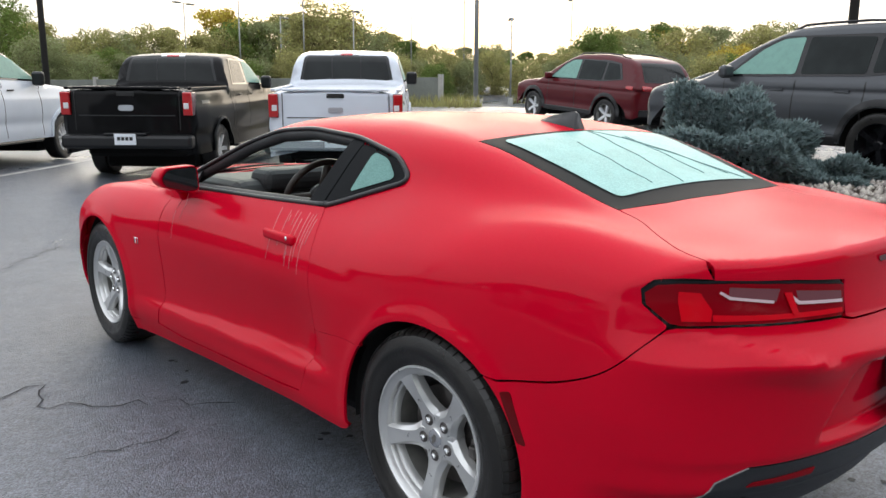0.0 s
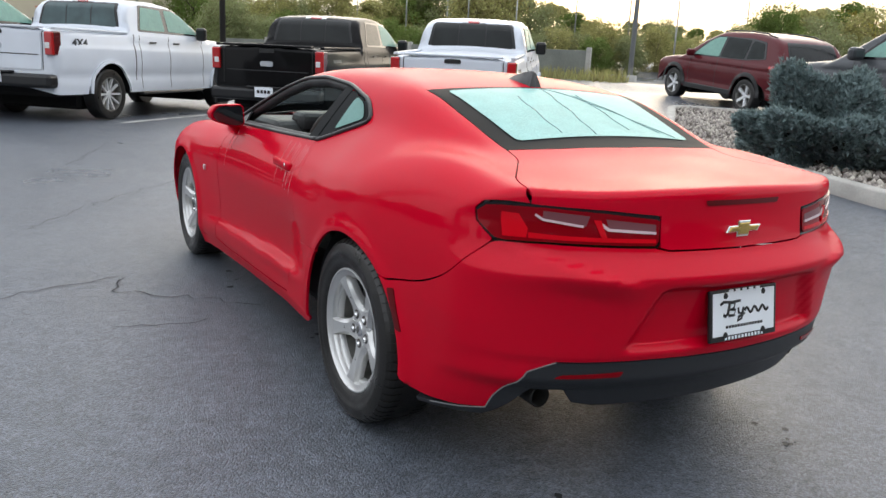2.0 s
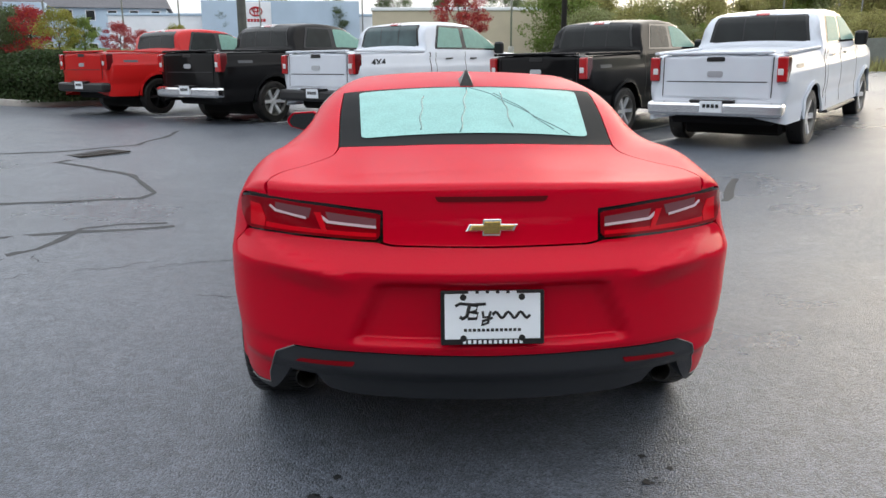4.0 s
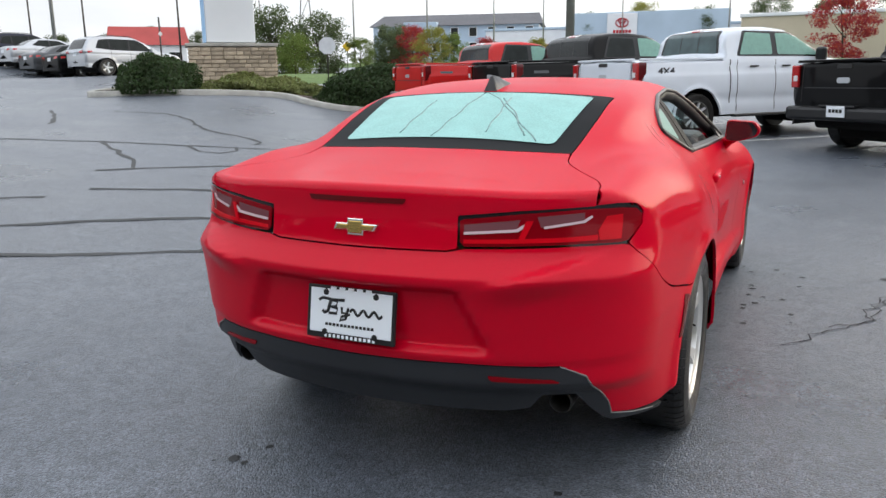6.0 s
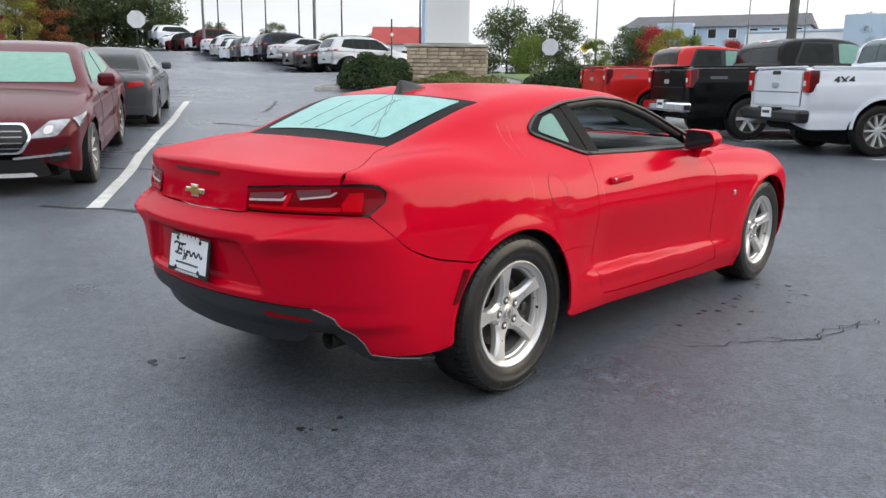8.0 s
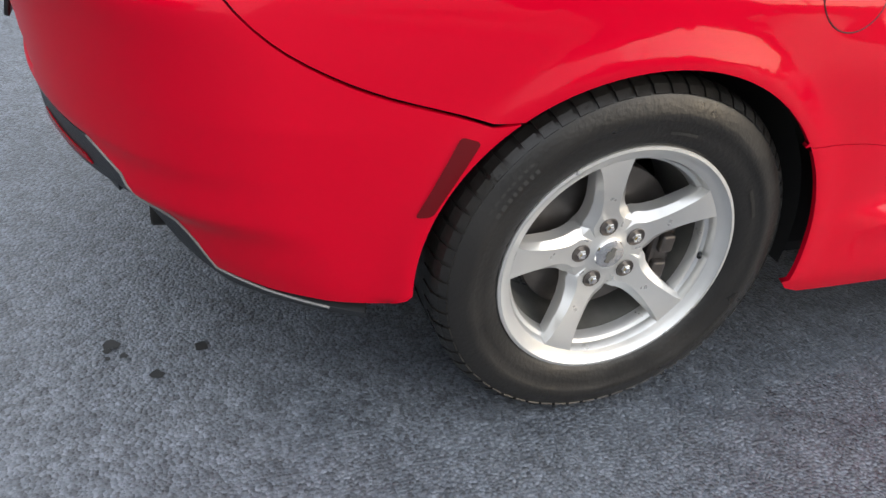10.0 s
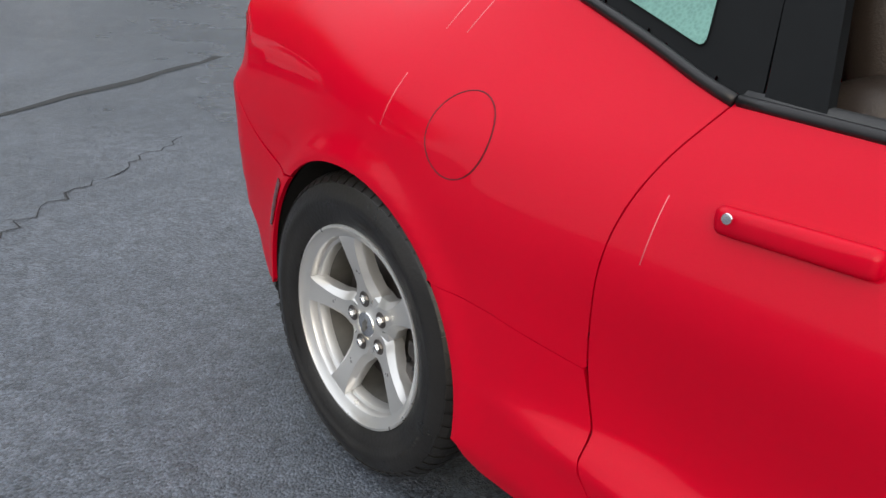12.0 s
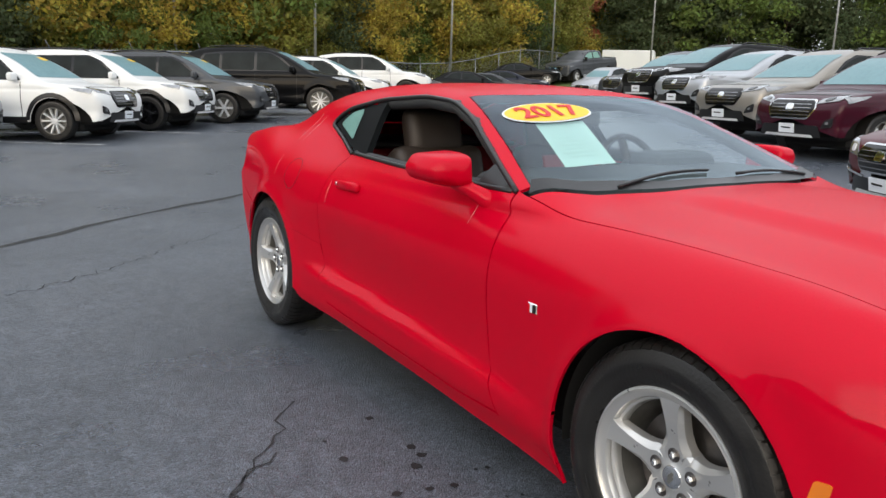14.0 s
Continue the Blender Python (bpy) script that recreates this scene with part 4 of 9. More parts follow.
def build_windows():
    # black surround of the side window, centre pillar, fixed rear pane
    p = car_side(line(DLO, 0.03))
    n = CAR.normal(p)
    both("window_trim", tube_mesh("window_trim", [tuple(a + b * 0.001) for a, b in zip(p, n)], 0.0105, 8), M_BLACK_TRIM, "black rubber window surround")
    p = car_side(line([(0.74, 1.004), (1.2, 0.992), (1.6, 0.986), (2.0, 0.983)], 0.05))
    n = CAR.normal(p)
    both("belt_strip", tube_mesh("belt_strip", [tuple(a + b * 0.002 + np.array((-0.005, 0, 0.002))) for a, b in zip(p, n)], 0.010, 6), M_BLACK_TRIM, "black rubber strip along the window sill")
    q = [(0.768, 1.008)] + [tuple(v) for v in DLO if v[0] < 0.765 and v[1] < 1.12] + [tuple(v) for v in DLO if v[1] >= 1.12 and v[0] < 0.69] + [(0.695, 1.25)]
    glass = both("quarter_window", panel("quarter_window", CAR, chart_side(1.0), q, 0.03, 0.02, lip=0.006, proud=-0.006), M_BAND, "small fixed side pane with a black border")
    pane = rounded([(0.425, 1.13, 0.03), (0.645, 1.065, 0.02), (0.605, 1.212, 0.03), (0.50, 1.19, 0.03)], 0.02)
    both("pane", panel("pane", CAR, chart_side(1.0), pane, 0.03, 0.02, lip=0, proud=-0.002), M_PANE, "pane fogged with dew", glass)
    q = [(0.775, 1.003), (0.865, 1.0), (0.775, 1.258), (0.695, 1.25)]
    both("centre_pillar", panel("centre_pillar", CAR, chart_side(1.0), q, 0.03, 0.02, lip=0.03, proud=-0.004), M_BAND, "black centre pillar")


build_windows()


def wheel_meshes():
    R, W = 0.351, 0.118
    prof = [(0.232, -0.095), (0.245, -0.108), (0.27, -0.118), (0.305, -0.12), (0.33, -0.112), (0.343, -0.098), (0.3495, -0.08), (0.351, -0.04), (0.351, 0.04), (0.3495, 0.08), (0.343, 0.098), (0.333, 0.110), (0.331, 0.1115),
            (0.329, 0.1125), (0.305, 0.121), (0.290, 0.1225), (0.288, 0.1205), (0.27, 0.119), (0.25, 0.111), (0.243, 0.106), (0.232, 0.095)]
    prof = [(0.232 + (r - 0.232) * 1.03, x * 1.03) for r, x in prof]
    tyre = lathe_mesh("tyre", prof, 96, "x", 60)
    rim = lathe_mesh("rim", [(0.236, 0.100), (0.2415, 0.106), (0.2405, 0.1105), (0.2345, 0.1115), (0.2295, 0.1055), (0.2205, 0.1005), (0.2125, 0.0965), (0.2095, 0.091), (0.208, 0.078), (0.2015, 0.074), (0.199, 0.068), (0.197, 0.05)], 96, "x", 28)
    return tyre, rim


def spoke_mesh():
    """One broad spoke along +y: flat face, bevelled flanks, flared into its neighbours at the hub and into the rim."""
    rs = np.concatenate([np.linspace(0.030, 0.13, 16), np.linspace(0.14, 0.2125, 14)])
    half = spline((0.030, 0.0215), (0.060, 0.0432), (0.070, 0.0485), (0.080, 0.0470), (0.092, 0.0400), (0.11, 0.0345), (0.14, 0.0322), (0.18, 0.0325), (0.202, 0.0345), (0.2125, 0.0375))
    face = spline((0.030, 0.0665), (0.07, 0.0685), (0.11, 0.076), (0.16, 0.088), (0.2, 0.0955), (0.2125, 0.0965))
    flank = spline((0.030, 0.92), (0.065, 0.66), (0.085, 0.48), (0.12, 0.52), (0.17, 0.70), (0.2125, 0.90))
    v, f = [], []
    m = 9
    for r in rs:
        h, q, x = float(half(r)), float(flank(r)), float(face(r))
        for e, d in ((-1.0, 0.040), (-1.0, 0.0165), (-0.965, 0.0125), (-q, 0.0), (0.0, 0.0006), (q, 0.0), (0.965, 0.0125), (1.0, 0.0165), (1.0, 0.040)):
            z = e * h
            v.append((x - d * (1.0 if r > 0.08 else 0.55 + 0.45 * (r - 0.03) / 0.05), math.sqrt(max(r * r - z * z, 0.0001)) if r > 0.12 else r, z))
    for i in range(len(rs) - 1):
        for j in range(m - 1):
            f.append((i * m + j, (i + 1) * m + j, (i + 1) * m + j + 1, i * m + j + 1))
    me = fix_normals(mesh_of("spoke", v, f))
    me.set_sharp_from_angle(angle=radians(24))
    return me


def wheel_parts(parent, loc, turn, flip):
    tyre, rim, spoke = WHEEL_DATA
    m = Matrix.Translation(loc) @ Matrix.Rotation(math.pi if flip else 0, 4, "Z")
    wheel = part("wheel", bpy.data.meshes["hub"] if "hub" in bpy.data.meshes else lathe_mesh("hub", [(0.0, 0.072), (0.03, 0.072), (0.034, 0.069), (0.045, 0.0675), (0.075, 0.064), (0.085, 0.055), (0.085, 0.02)], 40), M_ALLOY, parent, "five-spoke silver alloy wheel", m)
    part("tyre", tyre, M_TYRE, wheel, "worn black rubber tyre")
    part("rim", rim, M_ALLOY, wheel)
    part("barrel", WHEEL_BARREL, M_ALLOY_DARK, wheel, "inner barrel of the wheel, darkened as if in shade")
    for k in range(5):
        a = radians(turn + 72 * k)
        part("spoke", spoke, M_ALLOY, wheel, loc=Matrix.Rotation(a, 4, "X"))
        part("wheel_nut", WHEEL_NUT, M_CHROME, wheel, loc=Matrix.Translation((0.063, 0.060 * math.cos(a), 0.060 * math.sin(a))))
        # flat dark discs paint the shade of the nut recesses
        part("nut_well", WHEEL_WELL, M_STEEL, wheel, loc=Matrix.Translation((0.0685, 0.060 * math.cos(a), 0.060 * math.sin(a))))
    part("centre_cap", WHEEL_CAP, M_CHROME, wheel, "satin centre cap with an embossed cross-bar mark")
    part("cap_mark", WHEEL_MARK, M_ALLOY_DARK, wheel, loc=Matrix.Rotation(radians(70), 4, "X"))
    part("brake_disc", WHEEL_DISC, M_STEEL, wheel, "dull steel brake disc")
    part("brake_caliper", WHEEL_CALIPER, M_STEEL, wheel)
    a = radians(turn + 72 * 4 + 36)
    part("valve_stem", tube_mesh("valve_stem", [(0.075, 0.208, 0), (0.088, 0.196, 0)], 0.005, 8), M_GLOSS_BLACK, wheel, loc=Matrix.Rotation(a, 4, "X"))
    # raised lettering blocks and tread blocks
    tagged(part("tread", WHEEL_TREAD, M_TYRE, wheel), kind="stuff")
    tagged(part("sidewall_mark", WHEEL_MARKS, M_TYRE_MARK, wheel), "raised pale sidewall marks", kind="stuff")
    return wheel


def tread_mesh():
    v, f = [], []
    for i in range(64):
        for s in (-1, 1):
            a0, a1 = 2 * math.pi * (i + 0.08) / 64, 2 * math.pi * (i + 0.86) / 64
            rows = [(0.3575, 0.045), (0.3565, 0.085), (0.3490, 0.1035), (0.3375, 0.116)]
            b = len(v)
            for r, x in rows:
                for a in (a0, a1):
                    v.append((s * x, r * math.cos(a), r * math.sin(a)))
            for r, x in rows:
                for a in (a0, a1):
                    v.append((s * (x - 0.006), (r - 0.008) * math.cos(a), (r - 0.008) * math.sin(a)))
            for k in range(3):
                f.append((b + 2 * k, b + 2 * k + 1, b + 2 * k + 3, b + 2 * k + 2))
            for k in range(3):
                for side in (0, 1):
                    f.append((b + 2 * k + side, b + 2 * k + 2 + side, b + 8 + 2 * k + 2 + side, b + 8 + 2 * k + side))
            f.append((b + 6, b + 7, b + 15, b + 14))
    return fix_normals(mesh_of("tread", v, f, smooth=False))


def marks_mesh():
    """Blocks of raised sidewall marks along arcs."""
    v, f = [], []
    rnd = random.Random(4)
    for start, count, r0, r1 in ((135, 8, 0.298, 0.317), (315, 8, 0.298, 0.317), (20, 14, 0.268, 0.274), (75, 12, 0.268, 0.274), (200, 16, 0.268, 0.274)):
        a = radians(start)
        for _ in range(count):
            w = rnd.uniform(0.3, 0.6) * (r1 - r0) / r0
            b = len(v)
            for r in (r0, r1):
                for q in (a, a + w):
                    v.append((0.1246 if r < 0.29 else (0.1266 if r < 0.31 else 0.1215), r * math.cos(q), r * math.sin(q)))
            f.append((b, b + 1, b + 3, b + 2))
            a += w + 0.3 * (r1 - r0) / r0
    return fix_normals(mesh_of("sidewall_mark", v, f, smooth=False))


WHEEL_DATA = (*wheel_meshes(), spoke_mesh())
WHEEL_TREAD, WHEEL_MARKS = tread_mesh(), marks_mesh()
M_TYRE_MARK = material("tyre_mark", (0.030, 0.029, 0.027), 0.6)
WHEEL_NUT = lathe_mesh("wheel_nut", [(0.0, 0.016), (0.006, 0.016), (0.0095, 0.012), (0.011, 0.0), (0.011, -0.01)], 6)
WHEEL_WELL = lathe_mesh("nut_well", [(0.0, 0.0008), (0.0155, 0.0008), (0.0175, 0.0018), (0.019, 0.0002)], 20)
WHEEL_CAP = lathe_mesh("centre_cap", [(0.0, 0.0765), (0.02, 0.076), (0.029, 0.074), (0.031, 0.071)], 32)
WHEEL_BARREL = lathe_mesh("barrel", [(0.1968, 0.0495), (0.193, 0.02), (0.188, -0.01), (0.192, -0.09), (0.225, -0.1)], 64)
WHEEL_DISC = lathe_mesh("brake_disc", [(0.05, 0.03), (0.075, 0.03), (0.08, 0.012), (0.158, 0.012), (0.16, 0.008), (0.16, -0.015), (0.05, -0.015)], 48)
_b = box_bm(0.05, 0.05, 0.15, 0.012, 2, (0.012, 0.145, -0.04))
box_bm(0.02, 0.03, 0.05, 0.006, 2, (0.042, 0.14, -0.07), _b)
box_bm(0.02, 0.03, 0.04, 0.006, 2, (0.042, 0.145, -0.005), _b)
WHEEL_CALIPER = bpy.data.meshes.new("brake_caliper")
_b.to_mesh(WHEEL_CALIPER)
_b.free()
_b = box_bm(0.002, 0.034, 0.009, at=(0.077, 0, 0))
box_bm(0.002, 0.012, 0.017, at=(0.077, 0, 0), bm=_b)
WHEEL_MARK = bpy.data.meshes.new("cap_mark")
_b.to_mesh(WHEEL_MARK)
_b.free()
for _x, _y, _turn, _flip in ((0.798, 0, 32, False), (0.798, 2.811, 20, False), (-0.798, 0, 50, True), (-0.798, 2.811, 20, True)):
    wheel_parts(COUPE, (_x, _y, 0.356), _turn, _flip)


def build_under():
    bm = box_bm(1.5, 1.9, 0.3, 0.05, 2, (0, 1.40, 0.36))
    box_bm(1.1, 3.3, 0.16, 0.04, 2, (0, 1.2, 0.30), bm)
    box_bm(1.0, 0.75, 0.2, 0.05, 2, (0, -0.52, 0.47), bm)
    box_bm(1.2, 0.9, 0.4, 0.05, 2, (0, 2.9, 0.55), bm)
    part("underbody", bm, M_UNDER, COUPE, "dark underbody")
    for cy in (0.0, 2.811):
        pr = arc(cy, 0.35, 0.405, -6, 188, 30)
        v = [(x, p[0], p[1]) for p in pr for x in (0.885, 0.56)]
        f = [(2 * i, 2 * i + 1, 2 * i + 3, 2 * i + 2) for i in range(len(pr) - 1)]
        c = len(v)
        v += [(0.56, cy, 0.35)]
        f += [(2 * i + 1, c, 2 * i + 3) for i in range(len(pr) - 1)]
        both("wheel_liner", mesh_of("wheel_liner", v, f), M_UNDER, "dark wheel arch liner")
    # exhaust tips
    for s in (-1, 1):
        pipe = lathe_mesh("exhaust_tip", [(0.032, 0.0), (0.034, -0.004), (0.037, 0.0), (0.037, 0.16), (0.032, 0.16), (0.032, 0.0)], 24, "x")
        part("exhaust_tip", pipe, M_DARK_STEEL, COUPE, "dark steel exhaust tip", Matrix.Translation((s * 0.60, -0.80, 0.36)) @ Matrix.Rotation(radians(90), 4, "Z"))


build_under()


def build_details():
    # mirrors: a wedge-shaped housing, tall inboard and narrow at its tip
    face = rounded([(0.838, 0.985), (0.846, 1.098), (0.992, 1.090), (1.026, 1.045), (1.006, 1.008), (0.90, 0.978)], 0.02, 4)
    v, f = [], []
    mid = np.array((0.895, 1.035))
    steps = ((1.682, 0.95), (1.676, 1.0), (1.70, 1.03), (1.76, 1.02), (1.805, 0.95), (1.832, 0.84), (1.846, 0.66), (1.852, 0.34), (1.853, 0.02))
    n = len(face)
    for yy, k in steps:
        for p in face:
            q = mid + (p - mid) * (k, k)
            v.append((q[0], yy + 0.10 * (0.90 - q[0]) * step(yy, 1.7, 1.8), q[1]))
    for i in range(len(steps) - 1):
        for j in range(n):
            l = (j + 1) % n
            f.append((i * n + j, i * n + l, (i + 1) * n + l, (i + 1) * n + j))
    f.append(tuple(range(n)))
    me = fix_normals(mesh_of("door_mirror", v, f))
    me.set_sharp_from_angle(angle=radians(50))
    mirrors = both("door_mirror", me, M_RED, "red door mirror with a dark glass")
    glass = mid + (face - mid) * 0.9
    v = [(p[0], yy, p[1]) for yy in (1.6745, 1.680) for p in glass]
    f = [tuple(range(n)), tuple(range(2 * n - 1, n - 1, -1))] + [(j, (j + 1) % n, n + (j + 1) % n, n + j) for j in range(n)]
    both("mirror_glass", fix_normals(mesh_of("mirror_glass", v, f, smooth=False)), M_GLASS_DARK, "dark mirror glass", mirrors)
    stalk = tube_mesh("stalk", [(0.79, 1.90, 0.935), (0.815, 1.885, 0.945), (0.85, 1.84, 0.972), (0.885, 1.79, 1.0)], 0.03, 12, radii=[0.045, 0.034, 0.026, 0.03])
    both("stalk", stalk, M_RED, "", mirrors)
    # black corner sail at the mirror
    q = rounded([(1.80, 0.995), (1.99, 0.99), (1.83, 1.065)], 0.01)
    both("mirror_sail", panel("mirror_sail", CAR, chart_side(1.0), q, 0.03, 0.02, lip=0.01, proud=-0.004), M_BLACK_TRIM)
    # door handles with their hollow
    p = car_side([(0.80, 0.882), (0.91, 0.88), (1.01, 0.874)])
    hol = rounded([(0.845, 0.850, 0.03), (0.955, 0.848, 0.03), (0.955, 0.905, 0.03), (0.845, 0.907, 0.03)], 0.028)
    both("handle_cup", panel("handle_cup", CAR, chart_side(1.0), hol, 0.015, 0.015, lip=0, proud=0.0008), M_RED, "shaded hollow behind the handle")
    bm = box_bm(0.028, 0.215, 0.040, 0.0135, 3)
    bmesh.ops.rotate(bm, verts=bm.verts, cent=(0, 0, 0), matrix=Matrix.Rotation(radians(2), 3, "X"))
    for v in bm.verts:
        v.co.x -= 0.9 * v.co.y**2
        v.co += Vector((float(p[1][0]) + 0.024, 0.907, 0.878))
    for f in bm.faces:
        f.smooth = True
    me = bpy.data.meshes.new("door_handle")
    bm.to_mesh(me)
    bm.free()
    hs = both("door_handle", me, M_RED, "red pull handle")
    me = lathe_mesh("key_lock", [(0.0, 0.003), (0.007, 0.002), (0.008, 0.0)], 16)
    me.transform(Matrix.Translation((float(p[1][0]) + 0.033, 0.825, 0.883)))
    both("key_lock", me, M_CHROME, "", hs)
    # fuel flap outline (right side only)
    ring = [(0.305 + 0.075 * math.cos(a), 0.873 + 0.075 * math.sin(a)) for a in np.linspace(0, 2 * math.pi, 40)[:-1]]
    p = car_side(ring)
    part("fuel_flap", panel("fuel_flap", CAR, chart_side(1.0), [(0.305 + (u - 0.305) * 0.975, 0.873 + (v - 0.873) * 0.975) for u, v in ring], 0.02, 0.02, lip=0.002, proud=0.0008), M_RED, COUPE, "round red fuel flap")
    part("flap_gap", tube_mesh("flap_gap", [tuple(q) for q in p], 0.0011, 6, closed=True), M_INK, COUPE)
    # fin aerial on the roof
    v, f = [], []
    prof = ((0.16, 0.0, 0.030), (0.17, 0.055, 0.006), (0.185, 0.062, 0.004), (0.24, 0.045, 0.007), (0.31, 0.018, 0.012), (0.345, 0.0, 0.02))
    for y, h, w in prof:
        zz = float(car_top([(0, y)])[0][2])
        v += [(-0.032 if h < 0.05 else -0.028, y, zz - 0.004), (-w, y, zz + h), (w, y, zz + h), (0.032 if h < 0.05 else 0.028, y, zz - 0.004)]
    for i in range(len(prof) - 1):
        for j in range(3):
            f.append((4 * i + j, 4 * i + j + 1, 4 * i + j + 5, 4 * i + j + 4))
    f += [(0, 1, 2, 3), (23, 22, 21, 20)]
    part("roof_aerial", fix_normals(mesh_of("roof_aerial", v, f)), M_BLACK_TRIM, COUPE, "dark shark-fin roof aerial")
    # crossed bar badge on the boot face
    y = float(car_end([(0, 0.91)])[0][1])

    def cross(w, h, d, at):
        xs = [(-w, -0.42 * h), (-w * 0.36, -0.42 * h), (-w * 0.36, -h), (w * 0.33, -h), (w * 0.36, -0.42 * h), (w * 0.86, -0.42 * h), (w, 0.42 * h), (w * 0.36, 0.42 * h), (w * 0.36, h), (-w * 0.33, h), (-w * 0.36, 0.42 * h), (-w * 0.86, 0.42 * h)]
        bm = bmesh.new()
        vs = [bm.verts.new((x, 0, z)) for x, z in xs]
        face = bm.faces.new(vs)
        g = bmesh.ops.extrude_face_region(bm, geom=[face])
        bmesh.ops.translate(bm, verts=[q for q in g["geom"] if isinstance(q, bmesh.types.BMVert)], vec=(0, -d, 0))
        bmesh.ops.recalc_face_normals(bm, faces=bm.faces)
        bmesh.ops.bevel(bm, geom=[e for e in bm.edges if abs(e.verts[0].co.y + d) < 1e-6 and abs(e.verts[1].co.y + d) < 1e-6], offset=0.002, segments=1, affect="EDGES")
        bmesh.ops.translate(bm, verts=bm.verts, vec=at)
        return bm

    b = part("badge", cross(0.078, 0.026, 0.012, (0, y + 0.003, 0.908)), M_CHROME, COUPE, "gold cross-bar badge with a chrome edge")
    part("badge_face", cross(0.069, 0.019, 0.003, (0, y - 0.0085, 0.908)), M_GOLD, b)
    # dealer card on a plate frame
    tilt = Matrix.Translation((0, -1.038, 0.642)) @ Matrix.Rotation(radians(-9), 4, "X")
    bm = box_bm(0.312, 0.012, 0.165, 0.004, 2)
    plate = part("plate_frame", bm, M_BLACK_TRIM, COUPE, "white dealer card in a black plate frame", tilt)
    part("plate_card", box_bm(0.288, 0.004, 0.138, 0.002, 1, (0, -0.006, 0.004)), M_WHITE, plate)

    def stroke(name, pts, r):
        me = tube_mesh(name, [(x, -0.0085, z) for x, z in pts], r, 6)
        me.transform(Matrix.Diagonal((1, 0.3, 1, 1)))
        me.transform(Matrix.Translation((0, -0.0062, 0)))
        return part(name, me, M_INK, plate)

    wave = lambda x0, x1, n, h, zb: [(x0 + (x1 - x0) * i / (8 * n), zb + h * math.sin(2 * math.pi * i / 8)) for i in range(8 * n + 1)]
    stroke("script_mark", [(-0.112, 0.036), (-0.098, 0.044), (-0.06, 0.040), (-0.02, 0.042)], 0.005)
    stroke("script_mark", [(-0.068, 0.044), (-0.078, 0.005), (-0.09, -0.002), (-0.098, 0.004)], 0.006)
    stroke("script_mark", [(-0.068, 0.04), (-0.045, 0.036), (-0.05, 0.02), (-0.07, 0.018), (-0.044, 0.014), (-0.048, -0.002), (-0.075, -0.002)], 0.005)
    stroke("script_mark", [(-0.03, 0.02), (-0.028, 0.002), (-0.012, 0.002), (-0.006, 0.02), (-0.014, -0.016), (-0.035, -0.022), (-0.03, -0.01), (0.0, 0.0)], 0.0045)
    stroke("script_mark", wave(0.0, 0.112, 3, 0.009, 0.008), 0.0048)
    for w, z in ((0.17, -0.037),):
        for k in range(13):
            part("print_bar", box_bm(0.009, 0.0015, 0.0085, at=(-w / 2 + 0.0135 * k + 0.003, -0.0088, z)), M_INK, plate)
    for k in range(5):
        part("frame_mark", box_bm(0.021, 0.002, 0.013, 0.001, 1, (-0.062 + 0.031 * k, -0.0072, 0.0745)), M_WHITE, plate)
    for k in range(12):
        part("frame_mark", box_bm(0.0095, 0.002, 0.011, 0.001, 1, (-0.085 + 0.0155 * k, -0.0072, -0.0735)), M_WHITE, plate)
    for sx in (-1, 1):
        for zz in (0.062, -0.062):
            part("plate_screw", lathe_mesh("plate_screw", [(0.0, 0.0), (0.009, 0.001), (0.011, 0.004)], 12, "x"), M_INK, plate, loc=Matrix.Translation((sx * 0.088, -0.0105, zz)) @ Matrix.Rotation(radians(90), 4, "Z"))
    # wing badges
    p = car_side([(2.285, 0.675)])[0]
    bm = box_bm(0.006, 0.045, 0.032, 0.003, 1, (float(p[0]) + 0.002, 2.285, 0.675))
    me = bpy.data.meshes.new("wing_badge")
    bm.to_mesh(me)
    bm.free()
    wb = both("wing_badge", me, M_CHROME, "small chrome badge with a pale and a red field")
    for n, yy, mat in (("badge_field", 2.297, M_INK), ("badge_field", 2.285, M_WHITE), ("badge_field", 2.273, M_TAIL_BRIGHT)):
        bm = box_bm(0.004, 0.011, 0.025, at=(float(p[0]) + 0.0055, yy, 0.675))
        me = bpy.data.meshes.new(n)
        bm.to_mesh(me)
        bm.free()
        both(n, me, mat, "", wb)
    # seam line below the rear side, water runs
    def thread(name, pts, r, mat, label="", right=True, left=True):
        p = car_side(line(pts, 0.03))
        me = tube_mesh(name, [tuple(q) for q in p], r, 5)
        if right and left:
            both(name, me, mat, label)
        else:
            if left:
                me.transform(Matrix.Diagonal((-1, 1, 1, 1)))
                me.flip_normals()
            part(name, me, mat, COUPE, label)

    for pts in ([(0.215, 1.16), (0.19, 1.10), (0.19, 1.03)], [(0.15, 1.17), (0.13, 1.10), (0.135, 1.03)], [(0.12, 0.95), (0.10, 0.85)],
                [(1.86, 0.95), (1.85, 0.86)], [(0.72, 0.88), (0.715, 0.78)]):
        thread("water_run", pts, 0.0011, M_STREAK, right=True, left=False)
